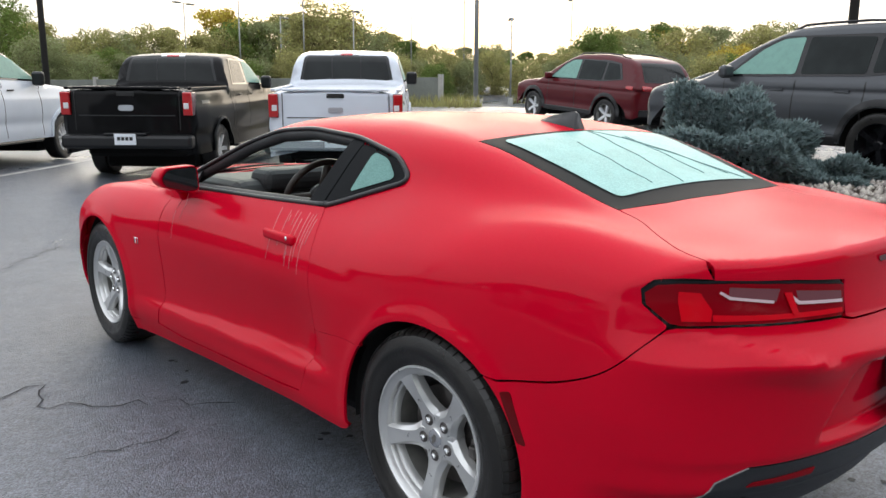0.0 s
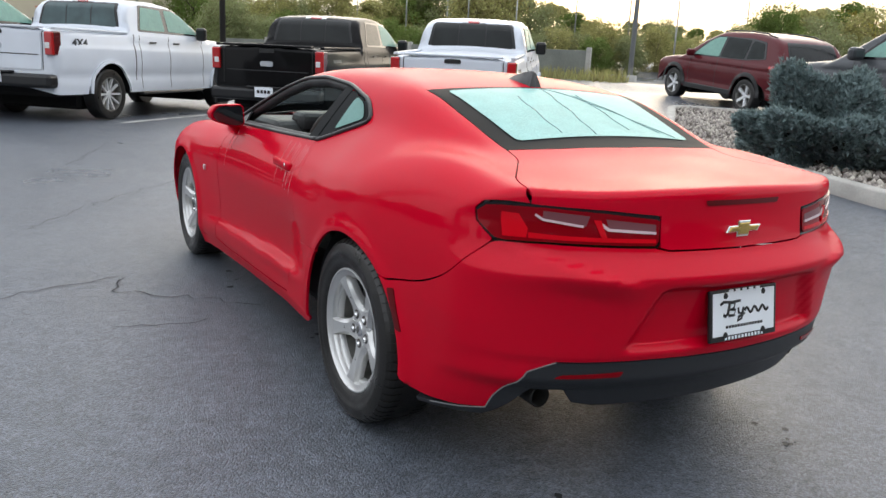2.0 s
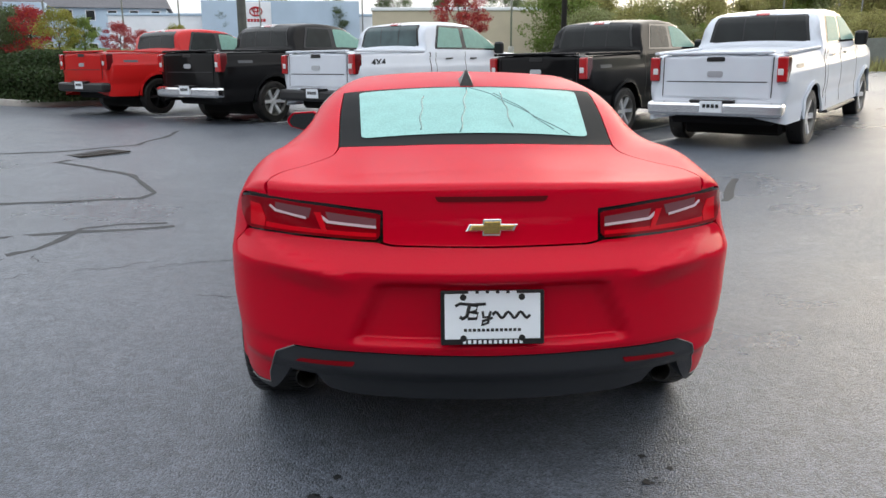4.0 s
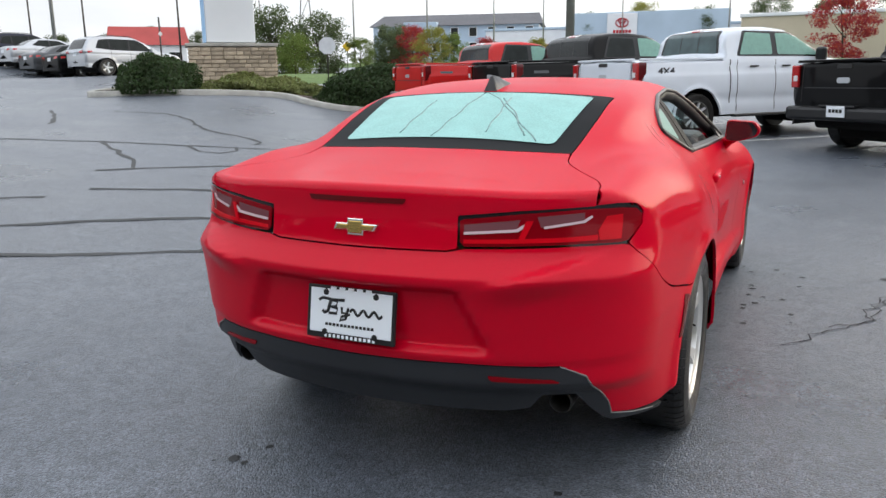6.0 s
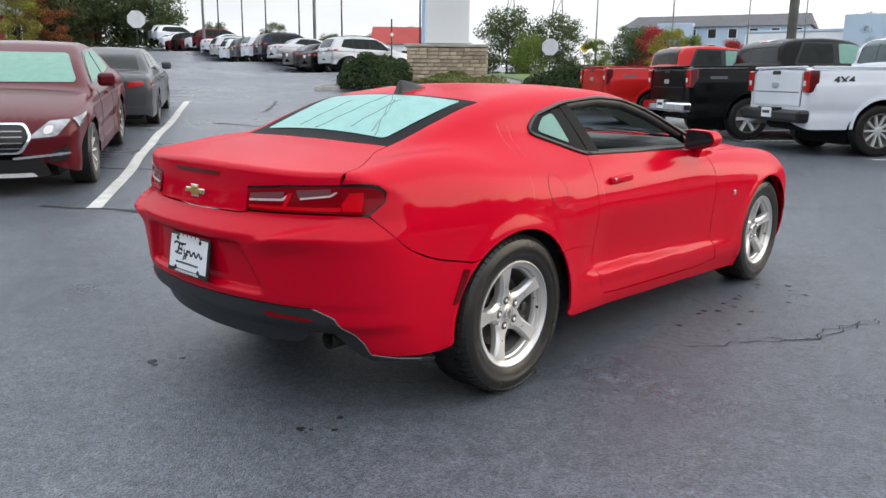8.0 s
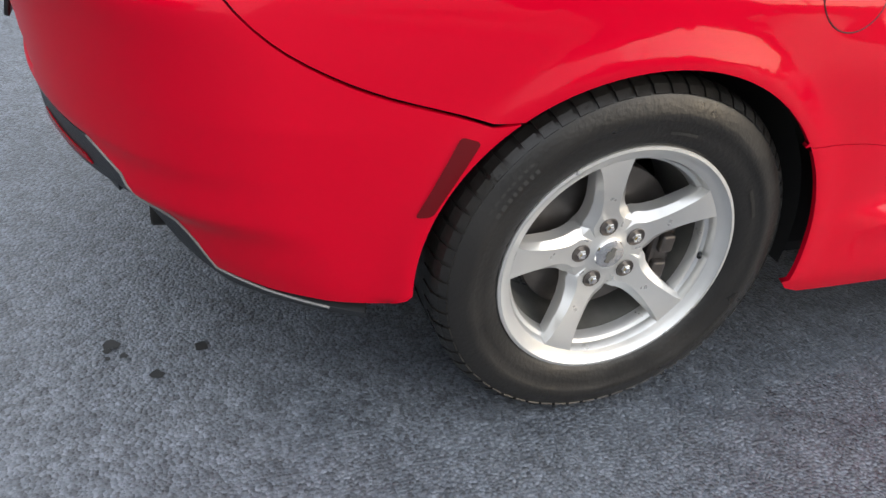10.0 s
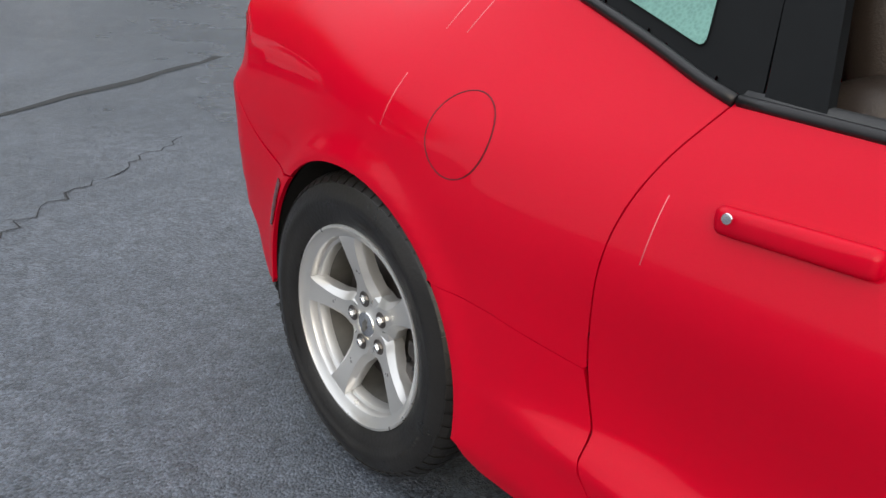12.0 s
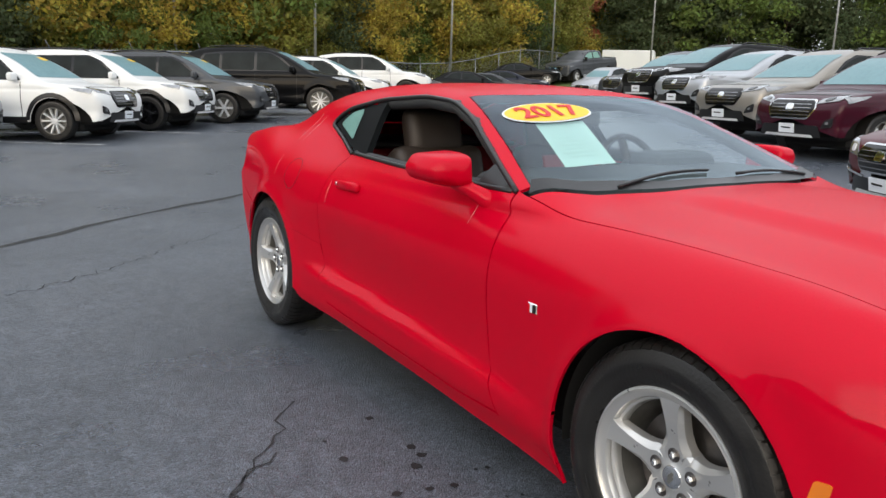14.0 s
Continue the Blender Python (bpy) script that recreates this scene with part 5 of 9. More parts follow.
    for pts in ([(1.0, 0.975), (0.985, 0.86), (0.985, 0.78)], [(0.93, 0.97), (0.92, 0.84)], [(0.86, 0.97), (0.85, 0.80)], [(0.83, 0.95), (0.825, 0.86)], [(1.9, 0.95), (1.885, 0.82), (1.88, 0.74)], [(1.83, 0.95), (1.82, 0.84)], [(0.80, 0.975), (0.79, 0.88), (0.785, 0.80)], [(0.775, 0.97), (0.765, 0.85)], [(0.755, 0.975), (0.745, 0.82), (0.74, 0.76)], [(0.735, 0.96), (0.728, 0.87)], [(0.885, 0.975), (0.88, 0.92)], [(0.915, 0.955), (0.912, 0.93)], [(0.81, 0.86), (0.80, 0.77)], [(0.845, 0.845), (0.84, 0.775)]):
        thread("water_run", pts, 0.0021, M_STREAK, right=False, left=True)
    # wiper arms and the dark cowl under the screen
    for x0, x1 in ((0.50, 0.02), (-0.10, -0.58)):
        pts = [(x0 + (x1 - x0) * t, 2.185 - 0.025 * math.sin(t * 2.5) - 0.02 * t) for t in np.linspace(0, 1, 9)]
        q = car_top(pts)
        part("wiper_arm", tube_mesh("wiper_arm", [(a[0], a[1], a[2] + 0.011) for a in q], 0.006, 6), M_BLACK_TRIM, COUPE, "black wiper arm")
    q = line([(0.780, 2.068), (0.6, 2.168), (0.3, 2.243), (0.0, 2.263)]) + line([(0.0, 2.20), (0.3, 2.18), (0.6, 2.10), (0.735, 2.02)])
    both("cowl", panel("cowl", CAR, chart_top(), q, 0.03, 0.03, lip=0, proud=0.004), M_BLACK_TRIM, "black cowl under the windscreen")


build_details()


def seat(parent, x, y):
    def pad(name, sx, sy, sz, at, rx, mat, bev=0.05, label="", par=None):
        bm = box_bm(sx, sy, sz, bev, 4)
        bmesh.ops.rotate(bm, verts=bm.verts, cent=(0, 0, 0), matrix=Matrix.Rotation(radians(rx), 3, "X"))
        for f in bm.faces:
            f.smooth = True
        bmesh.ops.translate(bm, verts=bm.verts, vec=at)
        return part(name, bm, mat, par or parent, label)

    s = pad("front_seat", 0.50, 0.50, 0.16, (x, y + 0.26, 0.46), 6, M_LEATHER, 0.06, "dark leather bucket seat with red inserts")
    pad("backrest", 0.50, 0.15, 0.58, (x, y - 0.03, 0.76), 16, M_LEATHER, 0.06, "", s)
    pad("backrest_insert", 0.28, 0.03, 0.42, (x, y + 0.040, 0.79), 16, M_RED_LEATHER, 0.012, "red leather insert", s)
    pad("back_panel", 0.28, 0.03, 0.40, (x, y - 0.108, 0.74), 16, M_RED_LEATHER, 0.012, "red panel", s)
    pad("cushion_insert", 0.26, 0.36, 0.03, (x, y + 0.28, 0.545), 6, M_RED_LEATHER, 0.012, "", s)
    pad("headrest", 0.31, 0.13, 0.25, (x, y - 0.13, 1.105), 14, M_LEATHER, 0.062, "", s)


def build_cabin():
    for x in (-0.37, 0.37):
        seat(COUPE, x, 0.92)
    for x in (-0.3, 0.3):
        bm = box_bm(0.46, 0.16, 0.55, 0.05, 3)
        bmesh.ops.rotate(bm, verts=bm.verts, cent=(0, 0, 0), matrix=Matrix.Rotation(radians(22), 3, "X"))
        bmesh.ops.translate(bm, verts=bm.verts, vec=(x, 0.16, 0.71))
        part("rear_seat_back", bm, M_RED_LEATHER, COUPE, "red leather rear seat back")
    part("rear_shelf", box_bm(1.2, 0.7, 0.03, 0.01, 1, (0, -0.15, 1.0)), M_CABIN, COUPE)
    part("cabin_floor", box_bm(1.45, 2.1, 0.06, 0.02, 1, (0, 1.05, 0.36)), M_CABIN, COUPE)
    part("centre_console", box_bm(0.22, 1.2, 0.3, 0.05, 3, (0, 1.15, 0.55)), M_CABIN, COUPE)
    bm = box_bm(1.42, 0.52, 0.25, 0.08, 4, (0, 1.84, 0.895))
    part("dashboard", bm, M_CABIN, COUPE, "dark dashboard")
    part("dash_strip", box_bm(1.30, 0.04, 0.05, 0.015, 2, (0, 1.575, 0.85)), M_LEATHER, COUPE, "dark dashboard strip")
    part("bulkhead", box_bm(1.4, 0.04, 0.5, 0.01, 1, (0, 2.08, 0.66)), M_UNDER, COUPE)
    # instrument hood and steering wheel on the left
    bm = box_bm(0.38, 0.2, 0.11, 0.045, 3, (-0.37, 1.64, 1.015))
    part("instrument_hood", bm, M_CABIN, COUPE)
    m = Matrix.Translation((-0.37, 1.40, 0.955)) @ Matrix.Rotation(radians(-65), 4, "X")
    ring = [m @ Vector((0.18 * math.cos(a), 0.175 * math.sin(a), 0)) for a in np.linspace(0, 2 * math.pi, 33)[:-1]]
    w = part("steering_wheel", tube_mesh("steering_wheel", ring, 0.016, 8, closed=True), M_LEATHER, COUPE, "dark leather steering wheel")
    for a, b in (((-0.165, 0.0), (0.165, 0.0)), ((0, 0), (0, -0.165))):
        part("wheel_spoke", tube_mesh("wheel_spoke", [m @ Vector((a[0], a[1], -0.01)), m @ Vector((b[0], b[1], -0.01))], 0.02, 8), M_LEATHER, w)
    part("wheel_hub", lathe_mesh("wheel_hub", [(0.0, 0.02), (0.05, 0.015), (0.065, -0.01), (0.06, -0.03)], 24, "z"), M_CABIN, w, loc=m)
    # door trims
    q = [(0.75, 0.45), (2.0, 0.45), (2.0, 0.975), (0.82, 0.985)]
    both("door_trim", panel("door_trim", CAR, chart_side(1.0), q, 0.08, 0.05, lip=0, proud=-0.07), M_CABIN, "dark inner door trim with a red panel")
    q = rounded([(0.95, 0.70), (1.7, 0.70), (1.75, 0.88), (0.95, 0.90)], 0.04)
    both("trim_insert", panel("trim_insert", CAR, chart_side(1.0), q, 0.08, 0.05, lip=0, proud=-0.076), M_LEATHER)
    q = car_side(line([(0.74, 0.985), (1.2, 0.975), (1.6, 0.968), (1.98, 0.965)], 0.06))
    both("sill_cap", tube_mesh("sill_cap", [(a[0] - 0.045, a[1], a[2] + 0.004) for a in q], 0.034, 10), M_CABIN, "dark inner window sill")
    q = car_side(line([(0.46, 1.07), (0.6, 1.03), (0.74, 0.985)], 0.06))
    both("sill_cap", tube_mesh("sill_cap", [(a[0] - 0.075, a[1], a[2] - 0.01) for a in q], 0.04, 10), M_CABIN)
    q = car_side(line([(1.97, 0.995), (1.78, 1.085), (1.55, 1.185), (1.34, 1.245), (1.09, 1.262), (0.73, 1.24), (0.6, 1.215)], 0.08))
    both("pillar_trim", tube_mesh("pillar_trim", [(a[0] - 0.040, a[1], a[2] - 0.004) for a in q], 0.030, 8), M_CABIN, "dark trim inside the pillar and roof rail")
    part("rear_mirror", box_bm(0.24, 0.03, 0.065, 0.015, 3, (0, 1.42, 1.20)), M_CABIN, COUPE)


build_cabin()


def build_stickers():
    n = 36
    oval = [(0.352 + 0.215 * math.cos(a), 1.625 + 0.085 * math.sin(a)) for a in np.linspace(0, 2 * math.pi, n + 1)[:-1]]
    part("year_oval", panel("year_oval", CAR, chart_top(), oval, 0.03, 0.02, lip=0.001, proud=0.004), M_WHITE, COUPE, "yellow year oval with a white edge and red figures")
    inner = [(0.352 + 0.206 * math.cos(a), 1.625 + 0.078 * math.sin(a)) for a in np.linspace(0, 2 * math.pi, n + 1)[:-1]]
    part("oval_field", panel("oval_field", CAR, chart_top(), inner, 0.03, 0.02, lip=0, proud=0.006), M_STICKER, COUPE, "yellow field")
    cu = bpy.data.curves.new("year_figure", "FONT")
    cu.body, cu.size, cu.align_x, cu.align_y, cu.extrude = "2017", 0.135, "CENTER", "CENTER", 0.0006
    cu.offset = 0.003
    tmp = new("year_figures_tmp", cu)
    me = bpy.data.meshes.new_from_object(tmp.evaluated_get(bpy.context.evaluated_depsgraph_get()))
    bpy.data.objects.remove(tmp)
    p, nn = car_top([(0.352, 1.625)])[0], None
    nn = Vector(CAR.normal(np.array([p]))[0])
    right = Vector((-1, 0, 0))
    right = (right - nn * right.dot(nn)).normalized()
    up = nn.cross(right)
    m = Matrix((right, up, nn)).transposed().to_4x4()
    m.translation = Vector(p) + nn * 0.013
    m = m @ Matrix.Diagonal((1.08, 1, 1, 1))
    co = np.array([m @ v.co for v in me.vertices])
    lift = np.array([v.co.z for v in me.vertices])[:, None]
    on = car_top(co)
    on = on + CAR.normal(on) * (0.0095 + lift)
    me.vertices.foreach_set("co", on.ravel())
    part("year_figure", me, material("figure_red", (0.6, 0.02, 0.02), 0.5), COUPE)
    sheet = [(0.455, 1.68), (0.22, 1.69), (0.34, 2.01), (0.56, 1.99)]
    ps = part("price_sheet", panel("price_sheet", CAR, chart_top(), sheet, 0.05, 0.05, lip=0, proud=-0.012), material("pale_sheet", (0.46, 0.64, 0.58), 0.6, stain=0.05), COUPE, "pale printed price sheet inside the windscreen")
    for k in range(9):
        t = 0.12 + 0.085 * k
        a = (0.445 + 0.105 * t, 1.685 + 0.31 * t)
        b = (0.23 + 0.12 * t, 1.695 + 0.31 * t)
        w = 0.003
        part("print_bar", panel("print_bar", CAR, chart_top(), [(a[0] - 0.02, a[1]), (b[0] + 0.03, b[1]), (b[0] + 0.03, b[1] + w), (a[0] - 0.02, a[1] + w)], 0.05, 0.05, lip=0, proud=-0.010), M_INK_SOFT, ps)


M_INK_SOFT = material("grey_ink", (0.40, 0.55, 0.50), 0.6)
build_stickers()

# ---- other vehicles ----
def paint(name, base, metal=0.0, rough=0.4):
    return material(name, base, rough, metal, coat=0.42, coat_rough=0.05, spec=0.1, stain=0.06, stain_scale=1.5)


# white lowered and blued in its colour, as the backlit tails look in shade
M_SHADED_WHITE = paint("white_paint", (0.66, 0.70, 0.76))
M_PEARL_PAINT = paint("pearl_white_paint", (0.78, 0.79, 0.78))
M_BLACK_PAINT = material("black_paint", (0.005, 0.005, 0.0055), 0.35, coat=0.22, coat_rough=0.04, spec=0.06, stain=0.06, stain_scale=1.5)
M_SILVER_PAINT = paint("silver_paint", (0.45, 0.47, 0.5), 0.6)
M_GREY_PAINT = paint("grey_paint", (0.07, 0.075, 0.082), 0.4)
M_BEIGE_PAINT = paint("beige_paint", (0.32, 0.30, 0.27), 0.6)
M_MAROON_PAINT = paint("maroon_paint", (0.085, 0.004, 0.008), 0.08)
M_PURPLE_PAINT = paint("plum_paint", (0.045, 0.005, 0.014), 0.1)
M_NAVY_PAINT = paint("navy_paint", (0.015, 0.018, 0.032), 0.3)
M_ORANGE_RED = paint("plain_red_paint", (0.5, 0.012, 0.012))
M_GREEN_GLASS = dew_glass("green_dew_glass", (0.19, 0.35, 0.30), 0.3)
M_WET_GLASS = material("wet_glass", (0.045, 0.075, 0.078), 0.14, coat=0.25, spec=0.3, stain=0.3, stain_scale=4)
M_SMOKE_GLASS = material("smoked_glass", (0.012, 0.014, 0.014), 0.12, coat=0.15, spec=0.22, stain=0.5, stain_scale=2.5)
M_RIM = material("rim_silver", (0.72, 0.73, 0.74), 0.30, metal=0.3, coat=0.4, stain=0.08, stain_scale=9)
M_DEW_SCREEN = dew_glass("dew_screen", (0.17, 0.30, 0.33), 0.2)
M_CLEAR_SIDE = material("dark_side_glass", (0.018, 0.022, 0.022), 0.25, spec=0.12, stain=0.3, stain_scale=4)
M_HEADLAMP = material("headlamp", (0.30, 0.31, 0.32), 0.12, metal=0.5, coat=1.0, stain=0.4, stain_scale=14)
M_LAMP_RED = material("lamp_red", (0.42, 0.012, 0.014), 0.15, coat=1.0)
M_LAMP_DARK = material("lamp_dark", (0.09, 0.004, 0.006), 0.2, coat=0.8)
M_SHADE_LINE = material("shade_line", (0.02, 0.02, 0.022), 0.6)
M_LAMP_WHITE = material("lamp_white", (0.7, 0.7, 0.7), 0.2, coat=1.0)

KINDS = {
    "pickup": dict(L=5.9, w=1.0, wb=3.68, ro=1.28, R=0.40, sill=0.42, belt=1.38, bw=0.95, lean=0.27, k=0.05, nose=0.10, frame=((2.15, 1.415), (4.22, 1.395), (3.67, 1.765), (3.40, 1.835), (2.35, 1.85)),
                   deck=((-0.2, 1.38), (0, 1.385), (1.9, 1.40), (2.1, 1.41), (4.2, 1.40), (5.0, 1.36), (5.65, 1.27), (5.9, 1.12)),
                   roof=((1.60, 0.8), (1.86, 1.25), (1.96, 1.78), (2.15, 1.90), (2.8, 1.945), (3.35, 1.90), (3.9, 1.65), (4.45, 1.38), (4.8, 1.1)),
                   side=(((2.22, 1.44), (2.98, 1.44), (2.98, 1.80), (2.40, 1.82)), ((3.10, 1.44), (4.15, 1.42), (3.62, 1.73), (3.38, 1.80), (3.10, 1.81))), rear=((-0.72, 1.46), (0.72, 1.46), (0.64, 1.83), (-0.64, 1.83)), screen=None),
    "suv": dict(L=4.6, w=0.925, wb=2.68, ro=0.97, R=0.355, sill=0.34, belt=1.06, bw=0.87, lean=0.33, k=0.085, nose=0.13, frame=((0.54, 1.15), (1.2, 1.085), (3.10, 1.06), (2.68, 1.42), (2.40, 1.545), (1.2, 1.55), (0.74, 1.50)),
                deck=((-0.2, 0.95), (0.1, 1.02), (0.5, 1.06), (3.1, 1.08), (3.6, 1.05), (4.25, 0.97), (4.5, 0.86), (4.62, 0.7)),
                roof=((-0.15, 0.7), (0.06, 1.12), (0.34, 1.53), (0.6, 1.625), (1.4, 1.69), (2.2, 1.665), (2.7, 1.50), (3.4, 1.10), (3.7, 0.9)),
                side=(((0.62, 1.16), (1.15, 1.12), (1.15, 1.50), (0.80, 1.47)), ((1.22, 1.11), (2.02, 1.10), (2.02, 1.53), (1.22, 1.51)), ((2.09, 1.10), (3.02, 1.09), (2.62, 1.40), (2.38, 1.51), (2.09, 1.53))),
                rear=((-0.62, 1.14), (0.62, 1.14), (0.54, 1.50), (-0.54, 1.50)), screen=((-0.74, 1.12), (0.74, 1.12), (0.58, 1.55), (-0.58, 1.55))),
    "sedan": dict(L=4.92, w=0.93, wb=2.85, ro=1.12, R=0.34, sill=0.24, belt=1.0, bw=0.84, lean=0.5, k=0.11, nose=0.18, frame=((1.12, 1.105), (2.0, 1.03), (3.12, 1.005), (2.68, 1.27), (2.42, 1.36), (1.95, 1.375), (1.5, 1.36)),
                  deck=((-0.2, 0.9), (0.1, 1.0), (0.3, 1.06), (0.95, 1.07), (2.5, 1.0), (3.4, 1.0), (4.2, 0.93), (4.75, 0.80), (4.95, 0.62)),
                  roof=((0.2, 0.7), (0.72, 1.09), (1.3, 1.37), (1.9, 1.465), (2.4, 1.45), (2.8, 1.34), (3.5, 1.02), (3.8, 0.85)),
                  side=(((1.22, 1.10), (1.95, 1.05), (1.95, 1.34), (1.55, 1.33)), ((2.02, 1.05), (3.05, 1.03), (2.65, 1.24), (2.40, 1.33), (2.02, 1.35))),
                  rear=((-0.60, 1.10), (0.60, 1.10), (0.50, 1.34), (-0.50, 1.34)), screen=((-0.72, 1.05), (0.72, 1.05), (0.56, 1.35), (-0.56, 1.35))),
}
_vehicle_cache = {}


def vehicle_shell(s):
    deck, roof = spline(*s["deck"]), spline(*s["roof"])

    def field(x, y, z):
        ax = np.abs(x)
        up = np.maximum(z - s["belt"] * 0.66, 0)
        w = s["w"] - 0.32 * up**2 - 0.6 * np.maximum(0.45 - z, 0) ** 2 - 0.012 * step(z, s["belt"] * 0.80, s["belt"] * 0.86)
        w = w - 0.05 * step(y, s["L"] - 0.9, s["L"]) - 0.03 * (1 - step(y, 0, 0.7))
        w = w - 0.018 * gauss(z, s["belt"] * 0.50, 0.09)
        for c in (s["ro"], s["ro"] + s["wb"]):
            w = w + 0.02 * gauss(np.hypot(y - c, z - s["R"]), s["R"] + 0.06, 0.06)
        low = smax(ax - w, (z - deck(y) + 0.05 * ax**2) * 0.98, s["k"])
        low = smax(low, 0.05 * ax**2 + 0.02 + 0.04 * np.abs(z - 0.7) - y, 0.07)
        low = smax(low, y - s["L"] + s["nose"] * ax**2 + 0.08 * np.abs(z - 0.6), 0.12)
        wc = s["bw"] - s["lean"] * (z - s["belt"]) - 0.25 * np.maximum(z - s["belt"] - 0.3, 0) ** 2
        cab = smax((ax - wc) * 0.92, (z - roof(y) + 0.05 * ax**2) * 0.9, 0.07)
        cab = smax(cab, s["belt"] - 0.1 - z, 0.04)
        return smin(low, cab, 0.05)

    return Shell(field)


def vehicle_meshes(kind):
    if kind in _vehicle_cache:
        return _vehicle_cache[kind]
    s = KINDS[kind]
    sh = vehicle_shell(s)
    L, zc = s["L"], 0.62
    a, b = 0.9, L - 0.9

    def capsule(u, v):
        al = np.radians(np.where(u < a, (u / a - 1) * 90, np.where(u > b, (u - b) / 0.9 * 90, 0.0)))
        ph = np.radians(v)
        return np.stack([0 * u, np.clip(u, a, b), 0 * u + zc], -1), np.stack([np.cos(al) * np.cos(ph), np.sin(al), np.cos(al) * np.sin(ph)], -1)

    def ang(y, z):
        p = sh.hit(np.array([[0, y, z]], float), np.array([[1.0, 0, 0]]))
        return math.degrees(math.atan2(z - zc, p[0][0]))

    AR = s["R"] + (0.085 if kind == "pickup" else 0.05)

    def arch(c, n=14):
        lim = math.degrees(math.asin((s["sill"] - s["R"]) / AR))
        return [(c + AR * math.cos(radians(q)), s["R"] + AR * math.sin(radians(q))) for q in np.linspace(180 - lim, lim, n)]

    edge = [(0.02, s["sill"]), (0.5, s["sill"])] + arch(s["ro"]) + [(s["ro"] + 1.2, s["sill"]), (s["ro"] + s["wb"] - 1.0, s["sill"])] + arch(s["ro"] + s["wb"]) + [(L - 0.35, s["sill"]), (L - 0.02, s["sill"])]
    mid = [(y, ang(min(max(y, 0.5), L - 0.5), z)) for y, z in edge]
    loop = mid + [(y, 180 - p) for y, p in mid[::-1]]
    out = {"body": panel("body", sh, capsule, loop, 0.05, 2.6, lip=0, far=2.6)}

    def end(y0, sign):
        return lambda u, v: (np.stack([u, 0 * u + y0, v], -1), np.stack([0 * u, 0 * u + sign, 0 * u], -1))

    out["windows"] = [panel("window", sh, chart_side(1.0), rounded(q, 0.04), 0.06, 0.06, lip=0, proud=0.009) for q in s["side"]]
    out["frame"] = panel("window_frame", sh, chart_side(1.0), rounded(s["frame"], 0.05), 0.06, 0.06, lip=0.004, proud=0.005)
    out["rear"] = panel("rear_window", sh, end(2.3, -1.0), rounded(s["rear"], 0.05), 0.06, 0.05, lip=0, proud=0.009, far=2.6)
    out["rear_frame"] = panel("window_frame", sh, end(2.3, -1.0), rounded([(x * 1.07, z + (0.025 if z > s["belt"] + 0.2 else -0.025)) for x, z in s["rear"]], 0.06), 0.06, 0.05, lip=0.004, proud=0.005, far=2.6)
    if s["screen"]:
        out["screen"] = panel("windscreen", sh, end(2.0, 1.0), rounded(s["screen"], 0.06), 0.06, 0.04, lip=0, proud=0.006, far=2.6)
    out["shell"], out["end"] = sh, end
    # wheels
    R, W = s["R"], 0.12
    out["tyre"] = lathe_mesh("tyre", [(R * 0.66, -W), (R * 0.93, -W), (R, -W * 0.8), (R, W * 0.8), (R * 0.95, W * 0.98), (R * 0.86, W * 1.04), (R * 0.66, W * 0.92)], 40)
    out["rim"] = lathe_mesh("rim", [(R * 0.69, W * 0.9), (R * 0.68, W * 0.98), (R * 0.65, W * 0.97), (R * 0.62, W * 0.6), (R * 0.6, W * 0.1), (R * 0.2, W * 0.1), (0.0, W * 0.1)], 40)
    for style, n, half in (("five", 5, 0.11), ("six", 6, 0.09), ("ten", 10, 0.05)):
        v, f = [], []
        for k in range(n):
            q = 2 * math.pi * k / n
            cs, sn = math.cos(q), math.sin(q)
            i = len(v)
            for r, x, h in ((0.08 * R, 0.62 * W, half * 0.8), (0.66 * R, 0.88 * W, half)):
                for e, d in ((-1, 0.3), (-0.8, 0), (0.8, 0), (1, 0.3)):
                    yy, zz = r, e * h * R
                    v.append((x - d * W, yy * cs - zz * sn, yy * sn + zz * cs))
            for j in range(3):
                f.append((i + j, i + j + 4, i + j + 5, i + j + 1))
        hub = lathe([(0.0, 0.72 * W), (0.12 * R, 0.70 * W), (0.17 * R, 0.58 * W), (0.17 * R, 0.2 * W)], 20)
        i = len(v)
        v += hub[0]
        f += [tuple(q + i for q in g) for g in hub[1]]
        out[style] = fix_normals(mesh_of("spokes", v, f, smooth=False))
    _vehicle_cache[kind] = out
    return out


def tinted(ob, mat):
    """Gives one object its own material on a shared mesh."""
    if not ob.data.materials:
        ob.data.materials.append(None)
    ob.material_slots[0].link = "OBJECT"
    ob.material_slots[0].material = mat
    return ob


def sub(name, me, mat, parent, label="", loc=None):
    return tinted(part(name, me, None, parent, label, loc), mat)


_left_cache = {}


def flipped(me):
    if me.name not in _left_cache:
        n = len(me.vertices)
        co = np.empty(n * 3)
        me.vertices.foreach_get("co", co)
        nv = np.zeros((n, 3))
        if me.has_custom_normals:
            for l in me.loops:
                nv[l.vertex_index] = l.normal
        c = mesh_of(me.name, co.reshape(-1, 3) * (-1, 1, 1), [tuple(p.vertices)[::-1] for p in me.polygons], nv * (-1, 1, 1) if me.has_custom_normals else None, me.polygons[0].use_smooth)
        c.materials.append(None)
        _left_cache[me.name] = c
    return _left_cache[me.name]


_patch_cache = {}


